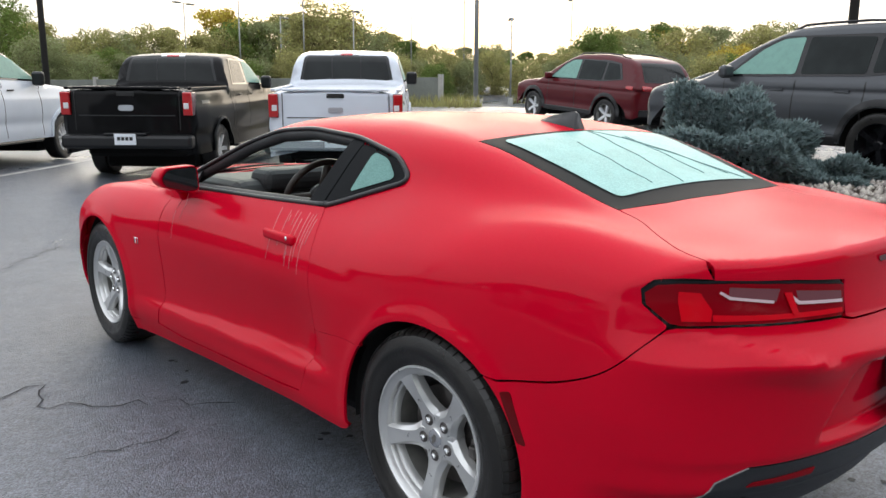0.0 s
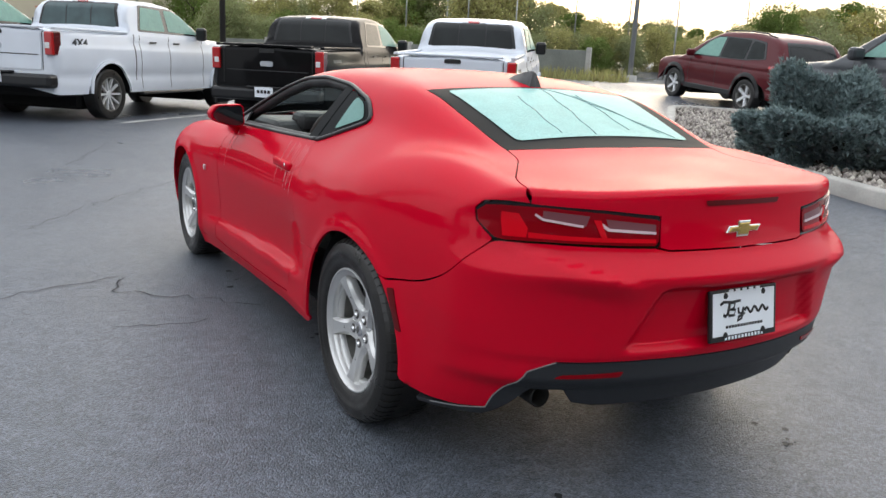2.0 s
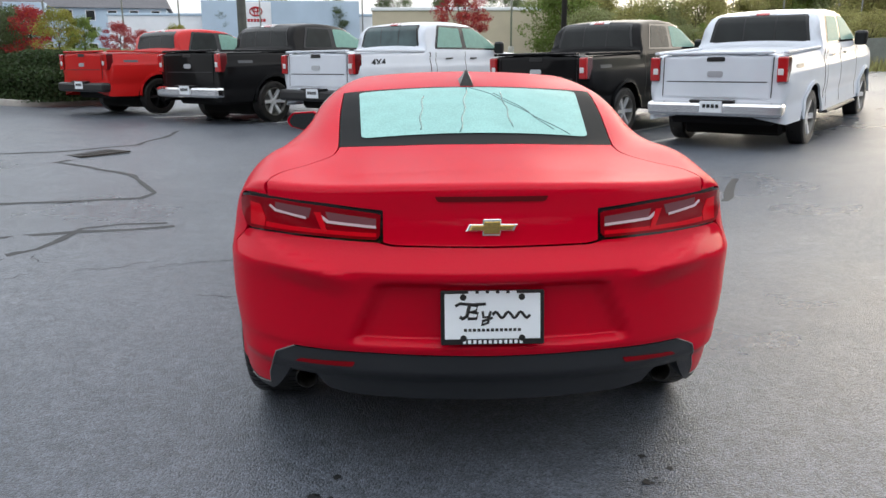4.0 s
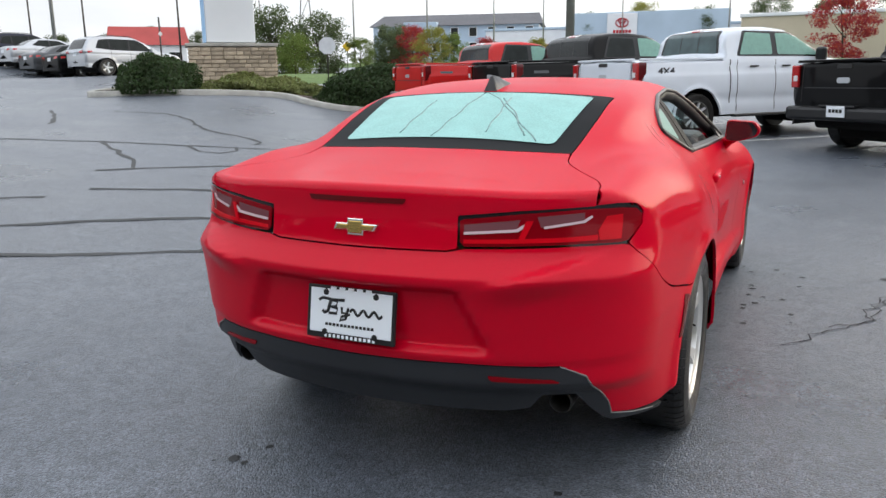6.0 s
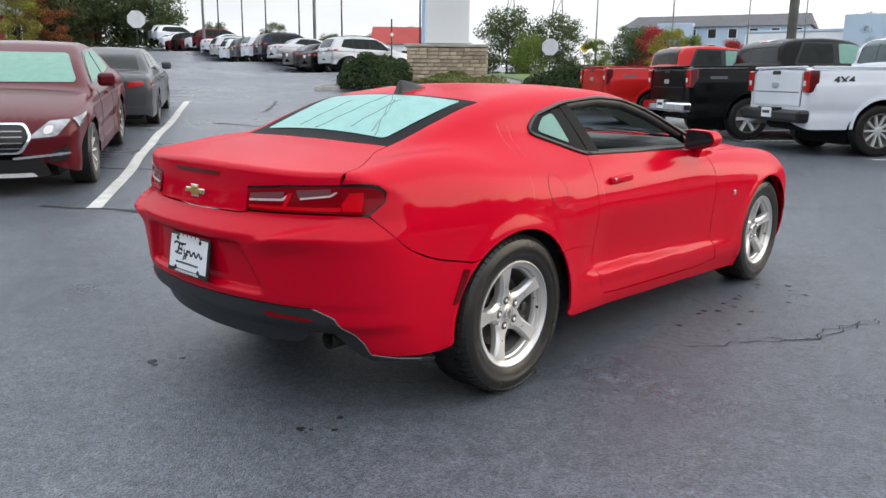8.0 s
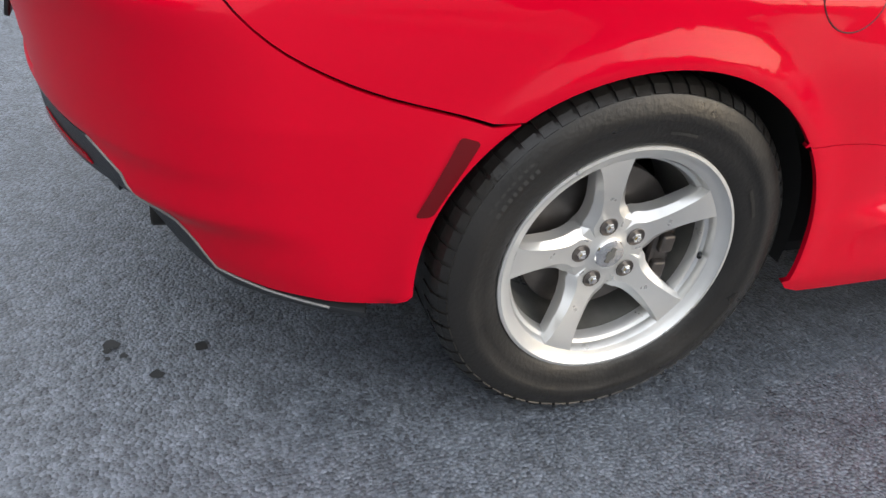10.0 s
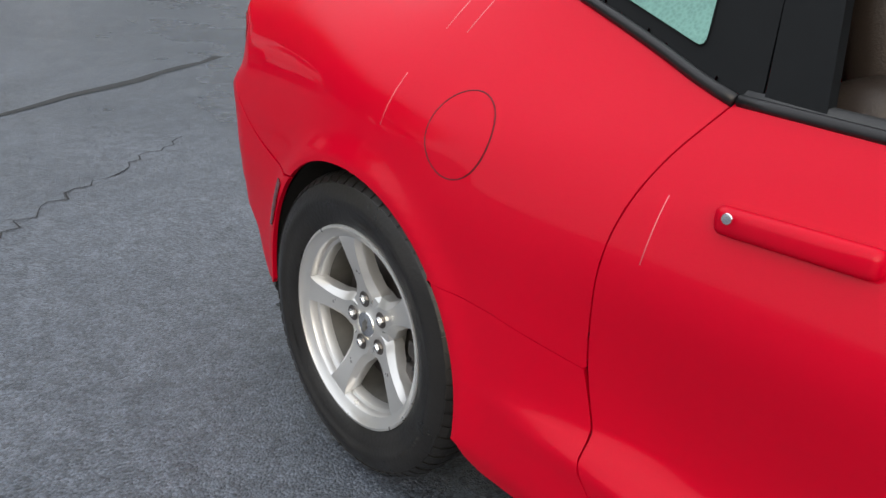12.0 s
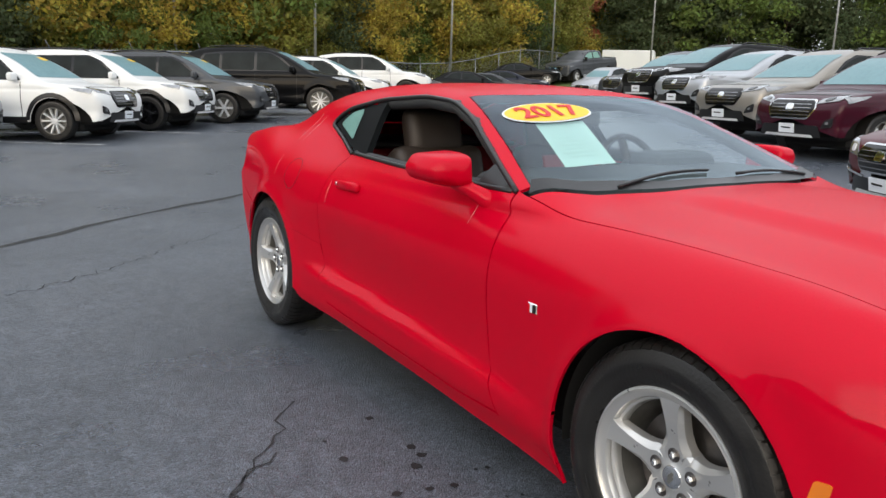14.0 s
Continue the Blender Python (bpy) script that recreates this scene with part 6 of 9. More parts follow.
def vehicle(name, label, kind, mat, at, heading, group="", glass=None, rim=None, style="five", rear=True, front=True, cladding=None, rear_glass=None, detail=True, sticker=False, scale=1.0, category=None, far=False, trim=None, mark="", back_side=None, screen=None, grille_rim=None):
    """A parked vehicle; at: where its tail's middle stands, heading: degrees clockwise from +y."""
    d = vehicle_meshes(kind)
    s = KINDS[kind]
    sn, cs = math.sin(radians(heading)), math.cos(radians(heading))
    zs = [float(ground_z(at[0] + sn * q * scale, at[1] + cs * q * scale)) for q in (s["ro"], s["ro"] + s["wb"])]
    pitch = math.atan2(zs[1] - zs[0], s["wb"] * scale)
    z = zs[0] - s["ro"] * scale * math.tan(pitch)
    m = Matrix.Translation((at[0], at[1], z)) @ Matrix.Rotation(radians(-heading), 4, "Z") @ Matrix.Rotation(pitch, 4, "X") @ Matrix.Scale(scale, 4)
    car = thing(name, label, category or ("pickup truck" if kind == "pickup" else "car"), group, at=m)
    sub("body", d["body"], mat, car)
    glass = glass or M_GREEN_GLASS
    for k, q in enumerate(d["windows"]):
        g = glass if k == len(d["windows"]) - 1 or back_side is None else back_side
        sub("side_window", q, g, car)
        sub("side_window", flipped(q), g, car)
    sub("window_frame", d["frame"], M_GLOSS_BLACK, car)
    sub("window_frame", flipped(d["frame"]), M_GLOSS_BLACK, car)
    sub("window_frame", d["rear_frame"], M_GLOSS_BLACK, car)
    sub("rear_window", d["rear"], rear_glass or M_SMOKE_GLASS, car)
    if "screen" in d:
        sub("windscreen", d["screen"], screen or M_GREEN_GLASS, car)
    under = f"under_{kind}"
    if under not in bpy.data.meshes:
        bm = box_bm(s["w"] * 1.5, s["L"] - 0.6, 0.5, 0.05, 1, (0, s["L"] / 2, s["sill"] + 0.2))
        for c in (s["ro"], s["ro"] + s["wb"]):
            box_bm(s["w"] * 1.45, 2 * s["R"] + 0.1, 2 * s["R"], 0.05, 1, (0, c, s["R"] + 0.16), bm)
        me = bpy.data.meshes.new(under)
        bm.to_mesh(me)
        bm.free()
    sub("underbody", bpy.data.meshes[under], M_UNDER, car)
    for c in (s["ro"], s["ro"] + s["wb"]):
        for sx in (1, -1):
            w = sub("wheel", d["tyre"], M_TYRE, car, loc=Matrix.Translation((sx * (s["w"] - 0.125), c, s["R"])) @ Matrix.Rotation(0 if sx > 0 else math.pi, 4, "Z"))
            if not far:
                # dish behind the spokes takes the shade-darkened alloy
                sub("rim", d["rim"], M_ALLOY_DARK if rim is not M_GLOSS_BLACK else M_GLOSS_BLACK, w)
            sub("spokes", d[style], rim or M_RIM, w)
    if far:
        return car
    end, side = d["end"], chart_side(1.0)
    back, ahead = end(1.2, -1.0), end(s["L"] - 1.2, 1.0)

    def bit(nm, chart, pts, mt, proud=0.012, r=0.02, both_sides=False, lab=""):
        key = (kind, nm, tuple(map(tuple, pts)))
        if key not in _patch_cache:
            _patch_cache[key] = panel(nm, d["shell"], chart, rounded(pts, r), 0.06, 0.05, lip=0.012, proud=proud, far=2.6)
        sub(nm, _patch_cache[key], mt, car, lab)
        if both_sides:
            sub(nm, flipped(_patch_cache[key]), mt, car)

    def block(nm, size, pos, mt, bev=0.02, both_sides=False, lab=""):
        key = (nm, kind, size, pos)
        if key not in _patch_cache:
            bm = box_bm(*size, bev, 2, pos)
            me = bpy.data.meshes.new(nm)
            bm.to_mesh(me)
            bm.free()
            _patch_cache[key] = me
        sub(nm, _patch_cache[key], mt, car, lab)
        if both_sides:
            sub(nm, flipped(_patch_cache[key]), mt, car)

    W = s["w"]
    # door mirrors and handles
    ym = {"pickup": 4.05, "suv": 3.0, "sedan": 3.0}[kind]
    block("door_mirror", (0.2, 0.12, 0.16 if kind != "pickup" else 0.24), (W + 0.06, ym, s["belt"] + 0.06), M_BLACK_TRIM if kind == "pickup" else mat, 0.045, True)
    for yh in {"pickup": (2.45, 3.2), "suv": (1.35, 2.2), "sedan": (1.45, 2.3)}[kind]:
        bit("door_handle", side, ((yh, s["belt"] - 0.16), (yh + 0.2, s["belt"] - 0.155), (yh + 0.2, s["belt"] - 0.12), (yh, s["belt"] - 0.125)), trim or (M_BLACK_TRIM if kind == "pickup" else mat), 0.025, 0.012, True)
    for yd in {"pickup": (2.15, 3.04, 4.2), "suv": (1.18, 2.05, 3.08), "sedan": (1.2, 1.98, 3.1)}[kind]:
        bit("door_seam", side, ((yd, s["sill"] + 0.06), (yd + 0.012, s["sill"] + 0.06), (yd + 0.012, s["belt"] - 0.03), (yd, s["belt"] - 0.03)), M_INK, 0.002, 0.001, True)
    if cladding:
        for c in (s["ro"], s["ro"] + s["wb"]):
            ring = [(c + r * math.cos(q), s["R"] + r * math.sin(q)) for r, qs in ((s["R"] + 0.06, np.linspace(0.02, math.pi - 0.02, 14)), (s["R"] + 0.14, np.linspace(math.pi - 0.02, 0.02, 14))) for q in qs]
            key = (kind, "clad", c)
            if key not in _patch_cache:
                _patch_cache[key] = panel("arch_trim", d["shell"], side, ring, 0.1, 0.1, lip=0.01, proud=0.012, far=2.6)
            sub("arch_trim", _patch_cache[key], cladding, car)
            sub("arch_trim", flipped(_patch_cache[key]), cladding, car)
        block("sill_trim", (0.05, s["wb"] - 2 * s["R"] - 0.2, 0.12), (W - 0.02, s["ro"] + s["wb"] / 2, s["sill"] + 0.03), cladding, 0.02, True)
    if kind == "pickup" and rear:
        chrome = trim or M_BLACK_TRIM
        for sx in (-0.245, 0.225):
            bit("slider_bar", end(2.6, -1.0), ((sx, 1.475), (sx + 0.02, 1.475), (sx + 0.02, 1.815), (sx, 1.815)), M_BLACK_TRIM, 0.010, 0.004)
        block("rear_bumper", (2 * W - 0.1, 0.22, 0.2), (0, 0.03, 0.62), chrome, 0.05)
        bit("tailgate", back, ((-0.74, 0.78), (0.74, 0.78), (0.74, 1.33), (-0.74, 1.33)), mat, 0.012, 0.03)
        block("tail_lamp", (0.135, 0.19, 0.33), (W - 0.112, 0.122, 1.16), M_LAMP_RED, 0.016, True, "red tail lamp with a pale centre")
        block("lamp_field", (0.075, 0.20, 0.085), (W - 0.129, 0.120, 1.13), M_LAMP_WHITE, 0.008, True)
        block("lamp_rim", (0.142, 0.17, 0.345), (W - 0.114, 0.139, 1.16), M_LAMP_DARK, 0.016, True)
        # dark strip painted as the shade under the tailgate crease
        bit("gate_crease", back, ((-0.70, 0.985), (0.70, 0.985), (0.70, 1.0), (-0.70, 1.0)), M_SHADE_LINE, 0.014, 0.004)
        for sx in (0.755, -0.768):
            bit("gate_gap", back, ((sx, 0.78), (sx + 0.013, 0.78), (sx + 0.013, 1.36), (sx, 1.36)), M_INK, 0.004, 0.001)
        block("gate_cap", (1.52, 0.10, 0.035), (0, 0.085, 1.383), mat, 0.012)
        bit("bed_gap", side, ((1.985, 0.62), (2.005, 0.62), (2.005, 1.36), (1.985, 1.36)), M_INK, 0.003, 0.001, True)
        block("bumper_step", (0.62, 0.10, 0.03), (0, -0.045, 0.735), M_BLACK_TRIM, 0.01)
        for c in (s["ro"], s["ro"] + s["wb"]):
            ring = [(c + r * math.cos(q), s["R"] + r * math.sin(q)) for r, qs in ((s["R"] + 0.088, np.linspace(0.06, math.pi - 0.06, 16)), (s["R"] + 0.135, np.linspace(math.pi - 0.06, 0.06, 16))) for q in qs]
            key = (kind, "flare", c)
            if key not in _patch_cache:
                _patch_cache[key] = panel("arch_flare", d["shell"], side, ring, 0.08, 0.08, lip=0.03, proud=0.024, far=2.6)
            sub("arch_flare", _patch_cache[key], mat, car)
            sub("arch_flare", flipped(_patch_cache[key]), mat, car)
        bit("gate_handle", back, ((-0.13, 1.27), (0.13, 1.27), (0.12, 1.33), (-0.12, 1.33)), M_INK, 0.02, 0.02)
        bit("badge", back, ((-0.11, 1.06, 0.05), (0.11, 1.06, 0.05), (0.11, 1.14, 0.05), (-0.11, 1.14, 0.05)), M_SILVER_PAINT, 0.02, 0.04, lab="oval maker's badge")
        block("plate", (0.31, 0.02, 0.16), (0, -0.09, 0.66), M_WHITE, 0.004, lab="white dealer card")
        for k in range(4):
            block("print_bar", (0.045, 0.006, 0.05), (-0.09 + 0.06 * k, -0.102, 0.67), M_INK, 0.002)
        bit("roof_lamp", end(2.6, -1.0), ((-0.10, 1.86), (0.10, 1.86), (0.10, 1.905), (-0.10, 1.905)), M_LAMP_RED, 0.012, 0.01, lab="red high brake lamp")
        bit("cargo_lamp", end(2.6, -1.0), ((0.105, 1.86), (0.20, 1.86), (0.19, 1.90), (0.105, 1.90)), M_LAMP_WHITE, 0.012, 0.01, True)
        if mark:
            for sx in (1, -1):
                sub("side_mark", mark_mesh(mark, d["shell"]), M_GREY_PAINT, car, "dark drive lettering", loc=Matrix.Identity(4) if sx > 0 else Matrix.Translation((0, 1.24, 0)) @ Matrix.Rotation(math.pi, 4, "Z"))
        else:
            bit("side_mark", side, ((0.46, 1.15), (0.80, 1.15), (0.80, 1.20), (0.46, 1.20)), M_GREY_PAINT, 0.004, 0.01, True)
        block("bed_rail", (0.07, 1.75, 0.04), (W - 0.10, 1.0, 1.378), mat, 0.012, True)
        block("running_board", (0.14, 2.0, 0.05), (W - 0.02, 3.1, 0.40), M_BLACK_TRIM, 0.02, True)
    if kind != "pickup" and rear:
        h = 0.98 if kind == "suv" else 0.86
        bit("tail_lamp", back, ((0.46, h - 0.06), (0.76, h - 0.02), (0.76, h + 0.07), (0.50, h + 0.05)), M_LAMP_RED, 0.015, 0.03, True, "red wrap-round tail lamp")
        bit("tail_lamp", side, ((0.16, h - 0.04), (0.38, h + 0.01), (0.36, h + 0.05), (0.16, h + 0.05)), M_LAMP_RED, 0.012, 0.02, True)
        bit("plate", back, ((-0.155, h - 0.14), (0.155, h - 0.14), (0.155, h + 0.015), (-0.155, h + 0.015)), M_WHITE, 0.012, 0.006)
        bit("rear_bumper", back, ((-0.76, s["sill"] + 0.06), (0.76, s["sill"] + 0.06), (0.76, s["sill"] + 0.2), (-0.76, s["sill"] + 0.2)), cladding or mat, 0.012, 0.03)
    if front:
        h = {"pickup": 1.0, "suv": 0.83, "sedan": 0.70}[kind]
        if kind == "sedan":
            bit("head_lamp", ahead, ((0.44, h - 0.09), (0.70, h - 0.07), (0.83, h + 0.08), (0.64, h + 0.07)), M_HEADLAMP, 0.012, 0.03, True, "swept clear headlamp")
            bit("lamp_lens", ahead, ((0.58, h - 0.05), (0.66, h - 0.045), (0.68, h + 0.03), (0.60, h + 0.02)), M_LAMP_WHITE, 0.02, 0.03, True)
            bit("chrome_strip", ahead, ((0.30, s["sill"] + 0.17), (0.80, s["sill"] + 0.21), (0.80, s["sill"] + 0.235), (0.30, s["sill"] + 0.195)), M_CHROME, 0.025, 0.01, True)
        else:
            bit("head_lamp", ahead, ((0.43, h - 0.015), (0.80, h + 0.04), (0.80, h + 0.12), (0.50, h + 0.065)), M_HEADLAMP, 0.012, 0.03, True, "clear headlamp")
            bit("lamp_lens", ahead, ((0.56, h + 0.025), (0.66, h + 0.035), (0.68, h + 0.085), (0.58, h + 0.07)), M_GLASS_DARK, 0.02, 0.02, True)
        bit("head_lamp", side, ((s["L"] - 0.52, h + 0.06), (s["L"] - 0.24, h + 0.0), (s["L"] - 0.24, h + 0.085), (s["L"] - 0.66, h + 0.115)), M_HEADLAMP, 0.012, 0.02, True)
        bit("grille_rim", ahead, ((-0.38, h - 0.235), (0.38, h - 0.235), (0.49, h - 0.07), (0.43, h + 0.055), (-0.43, h + 0.055), (-0.49, h - 0.07)), grille_rim or M_CHROME, 0.012, 0.05, lab="bright grille rim")
        bit("grille", ahead, ((-0.36, h - 0.215), (0.36, h - 0.215), (0.465, h - 0.07), (0.41, h + 0.035), (-0.41, h + 0.035), (-0.465, h - 0.07)), M_GLOSS_BLACK, 0.020, 0.05, lab="black grille with a bright rim")
        for k in range(4):
            zz = h - 0.18 + 0.05 * k
            bit("grille_bar", ahead, ((-0.40, zz), (0.40, zz), (0.40, zz + 0.010), (-0.40, zz + 0.010)), M_POLISHED, 0.028, 0.003)
        bit("badge", ahead, ((-0.075, h - 0.11), (0.075, h - 0.11), (0.075, h - 0.02), (-0.075, h - 0.02)), M_CHROME, 0.035, 0.042)
        bit("lower_grille", ahead, ((-0.62, s["sill"] + 0.0), (0.62, s["sill"] + 0.0), (0.56, s["sill"] + 0.17), (-0.56, s["sill"] + 0.17)), M_BLACK_TRIM, 0.014, 0.03)
        bit("skid_strip", ahead, ((-0.5, s["sill"] - 0.005), (0.5, s["sill"] - 0.005), (0.46, s["sill"] + 0.035), (-0.46, s["sill"] + 0.035)), M_RIM, 0.022, 0.012)
        bit("fog_lamp", ahead, ((0.60, s["sill"] + 0.13), (0.78, s["sill"] + 0.16), (0.80, s["sill"] + 0.30), (0.66, s["sill"] + 0.24)), M_BLACK_TRIM, 0.012, 0.03, True)
        bit("fog_lens", ahead, ((0.68, s["sill"] + 0.19), (0.74, s["sill"] + 0.20), (0.74, s["sill"] + 0.24), (0.69, s["sill"] + 0.23)), M_HEADLAMP, 0.02, 0.015, True)
        bit("plate", ahead, ((-0.155, s["sill"] + 0.05), (0.155, s["sill"] + 0.05), (0.155, s["sill"] + 0.19), (-0.155, s["sill"] + 0.19)), M_WHITE, 0.03, 0.006, lab="white dealer card")
        bit("plate_script", ahead, ((-0.09, s["sill"] + 0.115), (0.09, s["sill"] + 0.12), (0.09, s["sill"] + 0.138), (-0.09, s["sill"] + 0.133)), M_INK, 0.036, 0.006)
        if kind == "suv":
            bit("hood_edge", ahead, ((-0.70, h + 0.125), (0.70, h + 0.125), (0.70, h + 0.133), (-0.70, h + 0.133)), M_INK, 0.003, 0.001)
    if sticker and s["screen"]:
        bit("price_sticker", end(2.0, 1.0), ((-0.56, 1.44), (-0.34, 1.44), (-0.34, 1.50), (-0.56, 1.50)), M_STICKER, 0.012, 0.025, lab="yellow oval sticker")
    if kind == "suv":
        key = "roof_rail_suv"
        if key not in bpy.data.meshes:
            me = tube_mesh(key, [(0.60, y, float(d["shell"].hit(np.array([[0.60, y, 0.6]]), np.array([[0, 0, 1.0]]), 2.0)[0][2]) + (0.03 if 0.8 < y < 2.3 else 0.0)) for y in (0.6, 0.75, 0.9, 1.4, 1.9, 2.2, 2.35)], 0.016, 6)
            me.name = key
        sub("roof_rail", bpy.data.meshes[key], M_BLACK_TRIM, car)
        sub("roof_rail", flipped(bpy.data.meshes[key]), M_BLACK_TRIM, car)
    return car


def mark_mesh(text, shell):
    """Raised letters on the bed side, right side, centred at y = 0.62."""
    key = "side_mark_" + text
    if key not in bpy.data.meshes:
        cu = bpy.data.curves.new("side_mark", "FONT")
        cu.body, cu.size, cu.align_x, cu.align_y, cu.extrude, cu.offset = text, 0.15, "CENTER", "CENTER", 0.002, 0.004
        tmp = new("side_mark_tmp", cu)
        me = bpy.data.meshes.new_from_object(tmp.evaluated_get(bpy.context.evaluated_depsgraph_get()))
        bpy.data.objects.remove(tmp)
        x = float(shell.hit(np.array([[0.0, 0.62, 1.18]]), np.array([[1.0, 0, 0]]), 2.0)[0][0])
        m = Matrix(((0, 0, 1, x + 0.006), (1.35, 0, 0, 0.62), (0, 1, 0, 1.18), (0, 0, 0, 1)))
        me.transform(m)
        me.name = key
    return bpy.data.meshes[key]


def tail_from_wheel(kind, x, y, heading, side=1, axle="rear", scale=1.0):
    """Where the tail's middle stands when a wheel stands at (x, y)."""
    s = KINDS[kind]
    h = radians(heading)
    fx, fy, rx, ry = math.sin(h), math.cos(h), math.cos(h), -math.sin(h)
    a = (s["ro"] + (s["wb"] if axle == "front" else 0)) * scale
    b = side * (s["w"] - 0.05) * scale
    return x - fx * a - rx * b, y - fy * a - ry * b


def park():
    row = "pickups parked in a row"
    T = tail_from_wheel

    def N(kind, x, y, heading, scale=1.0):
        """Where the tail's middle stands when the nose stands at (x, y)."""
        n = KINDS[kind]["L"] * scale
        return x - math.sin(radians(heading)) * n, y - math.cos(radians(heading)) * n
    vehicle("pickup_truck", "white crew-cab pickup with black bumper and silver wheels", "pickup", M_SHADED_WHITE, T("pickup", -0.4, 11.1, 42), 42, row, rear_glass=M_WET_GLASS, front=False, style="ten", mark="4X4")
    vehicle("pickup_truck", "black pickup with dark bumper and a dealer card", "pickup", M_BLACK_PAINT, T("pickup", 3.35, 10.05, 43), 43, row, front=False, style="six", back_side=M_CLEAR_SIDE)
    vehicle("pickup_truck", "white pickup with chrome rear bumper", "pickup", M_SHADED_WHITE, (4.0, 7.7), 40, row, front=False, trim=M_CHROME)
    vehicle("pickup_truck", "black pickup with chrome bumper and alloy wheels", "pickup", M_BLACK_PAINT, (-4.55, 12.05), 39, row, front=False, trim=M_CHROME, style="six", back_side=M_CLEAR_SIDE)
    vehicle("pickup_truck", "red mid-size pickup with black wheels", "pickup", M_ORANGE_RED, (-7.0, 13.15), 39, row, front=False, scale=0.92, rim=M_GLOSS_BLACK, style="six", back_side=M_CLEAR_SIDE)
    # beyond the planted island
    vehicle("compact_suv", "maroon compact suv with silver wheels", "suv", M_MAROON_PAINT, T("suv", 12.1, 9.0, 12, side=-1), 12, rear_glass=M_SMOKE_GLASS, front=False, cladding=M_BLACK_TRIM, back_side=M_CLEAR_SIDE)
    vehicle("large_suv", "dark grey suv with black alloy wheels", "suv", M_GREY_PAINT, T("suv", 7.66, 1.75, 12, side=-1, axle="rear", scale=1.1), 12, rim=M_GLOSS_BLACK, cladding=M_BLACK_TRIM, front=False, scale=1.1, back_side=M_CLEAR_SIDE)
    vehicle("hatchback", "dark hatchback half hidden by the shrub", "sedan", M_GREY_PAINT, (17.2, 6.2), -30, rear=False)
    # beside the white bay line
    vehicle("luxury_sedan", "maroon sedan with a chrome-rimmed grille facing the aisle", "sedan", M_MAROON_PAINT, T("sedan", -5.85, 1.08, 121, side=-1, axle="front"), 121, rear=False, style="ten", rear_glass=M_SMOKE_GLASS)
    vehicle("sports_car", "dark grey low sports car seen from behind", "sedan", M_GREY_PAINT, T("sedan", -10.7, 4.4, -58, side=1, axle="rear", scale=0.9), -58, rim=M_GREY_PAINT, front=False, scale=0.9, glass=M_SMOKE_GLASS)
    # the row that faces the aisle behind the coupe
    back = "used cars parked in a row along the fence"
    H = -54
    G = dict(glass=M_CLEAR_SIDE, screen=M_DEW_SCREEN, rear=False)
    vehicle("compact_suv", "white compact suv with a black grille", "suv", M_PEARL_PAINT, T("suv", 0.75, -11.5, H, axle="front"), H, back, style="ten", cladding=M_BLACK_TRIM, sticker=True, grille_rim=M_GLOSS_BLACK, **G)
    vehicle("compact_suv", "white suv with black wheels and a chrome grille bar", "suv", M_PEARL_PAINT, T("suv", -1.2, -13.15, H, axle="front"), H, back, rim=M_GLOSS_BLACK, cladding=M_BLACK_TRIM, sticker=True, **G)
    vehicle("compact_suv", "dark grey suv with silver wheels", "suv", M_GREY_PAINT, T("suv", -3.2, -14.5, H, axle="front"), H, back, style="six", sticker=True, **G)
    vehicle("large_suv", "black large suv with silver wheels", "suv", M_BLACK_PAINT, T("suv", -6.2, -15.75, H - 1, axle="front", scale=1.1), H - 1, back, style="ten", sticker=True, scale=1.1, **G)
    vehicle("compact_suv", "white suv behind the black one", "suv", M_PEARL_PAINT, T("suv", -9.2, -19.4, H - 1, axle="front"), H - 1, back, **G)
    vehicle("large_suv", "white large suv with dark wheels", "suv", M_PEARL_PAINT, T("suv", -13.2, -23.4, H - 2, axle="front", scale=1.1), H - 2, back, rim=M_GLOSS_BLACK, scale=1.1, **G)
    vehicle("hatchback", "silver hatchback with a black grille", "suv", M_SILVER_PAINT, T("suv", 3.1, -10.7, H, axle="front", scale=0.92), H, back, scale=0.92, **G)
    for k, (x, y, mt, c) in enumerate(((-17.5, -29.5, M_BLACK_PAINT, "black"), (-20.5, -32, M_GREY_PAINT, "dark grey"), (-23.5, -34.5, M_NAVY_PAINT, "navy"), (-26.5, -37, M_BLACK_PAINT, "black"))):
        vehicle("sedan_car", f"{c} sedan far along the row", "sedan", mt, (x, y), -56, back, **G)
    # the row to the right of it
    side = "used cars parked nose-out in the far row"
    vehicle("compact_suv", "dark plum suv with bright headlamps", "suv", M_PURPLE_PAINT, N("suv", -8.45, -3.25, 104), 104, side, **G)
    vehicle("compact_suv", "beige grey suv with a black grille", "suv", M_BEIGE_PAINT, N("suv", -9.4, -5.3, 104, 1.02), 104, side, style="ten", scale=1.02, grille_rim=M_GLOSS_BLACK, **G)
    vehicle("compact_suv", "silver suv with a black grille", "suv", M_SILVER_PAINT, N("suv", -10.7, -7.6, 104), 104, side, **G)
    vehicle("large_suv", "black suv in the far row", "suv", M_BLACK_PAINT, N("suv", -12.0, -9.9, 104, 1.08), 104, side, scale=1.08, **G)
    vehicle("sedan_car", "dark grey car in the far row", "suv", M_GREY_PAINT, N("suv", -13.4, -12.2, 104), 104, side, **G)
    vehicle("sedan_car", "silver sedan at the end of the lane", "sedan", M_SILVER_PAINT, (-33, -31), 75, side, **G)
    vehicle("pickup_truck", "dark pickup at the end of the lane", "pickup", M_GREY_PAINT, (-36, -36), 75, side, rear=False)
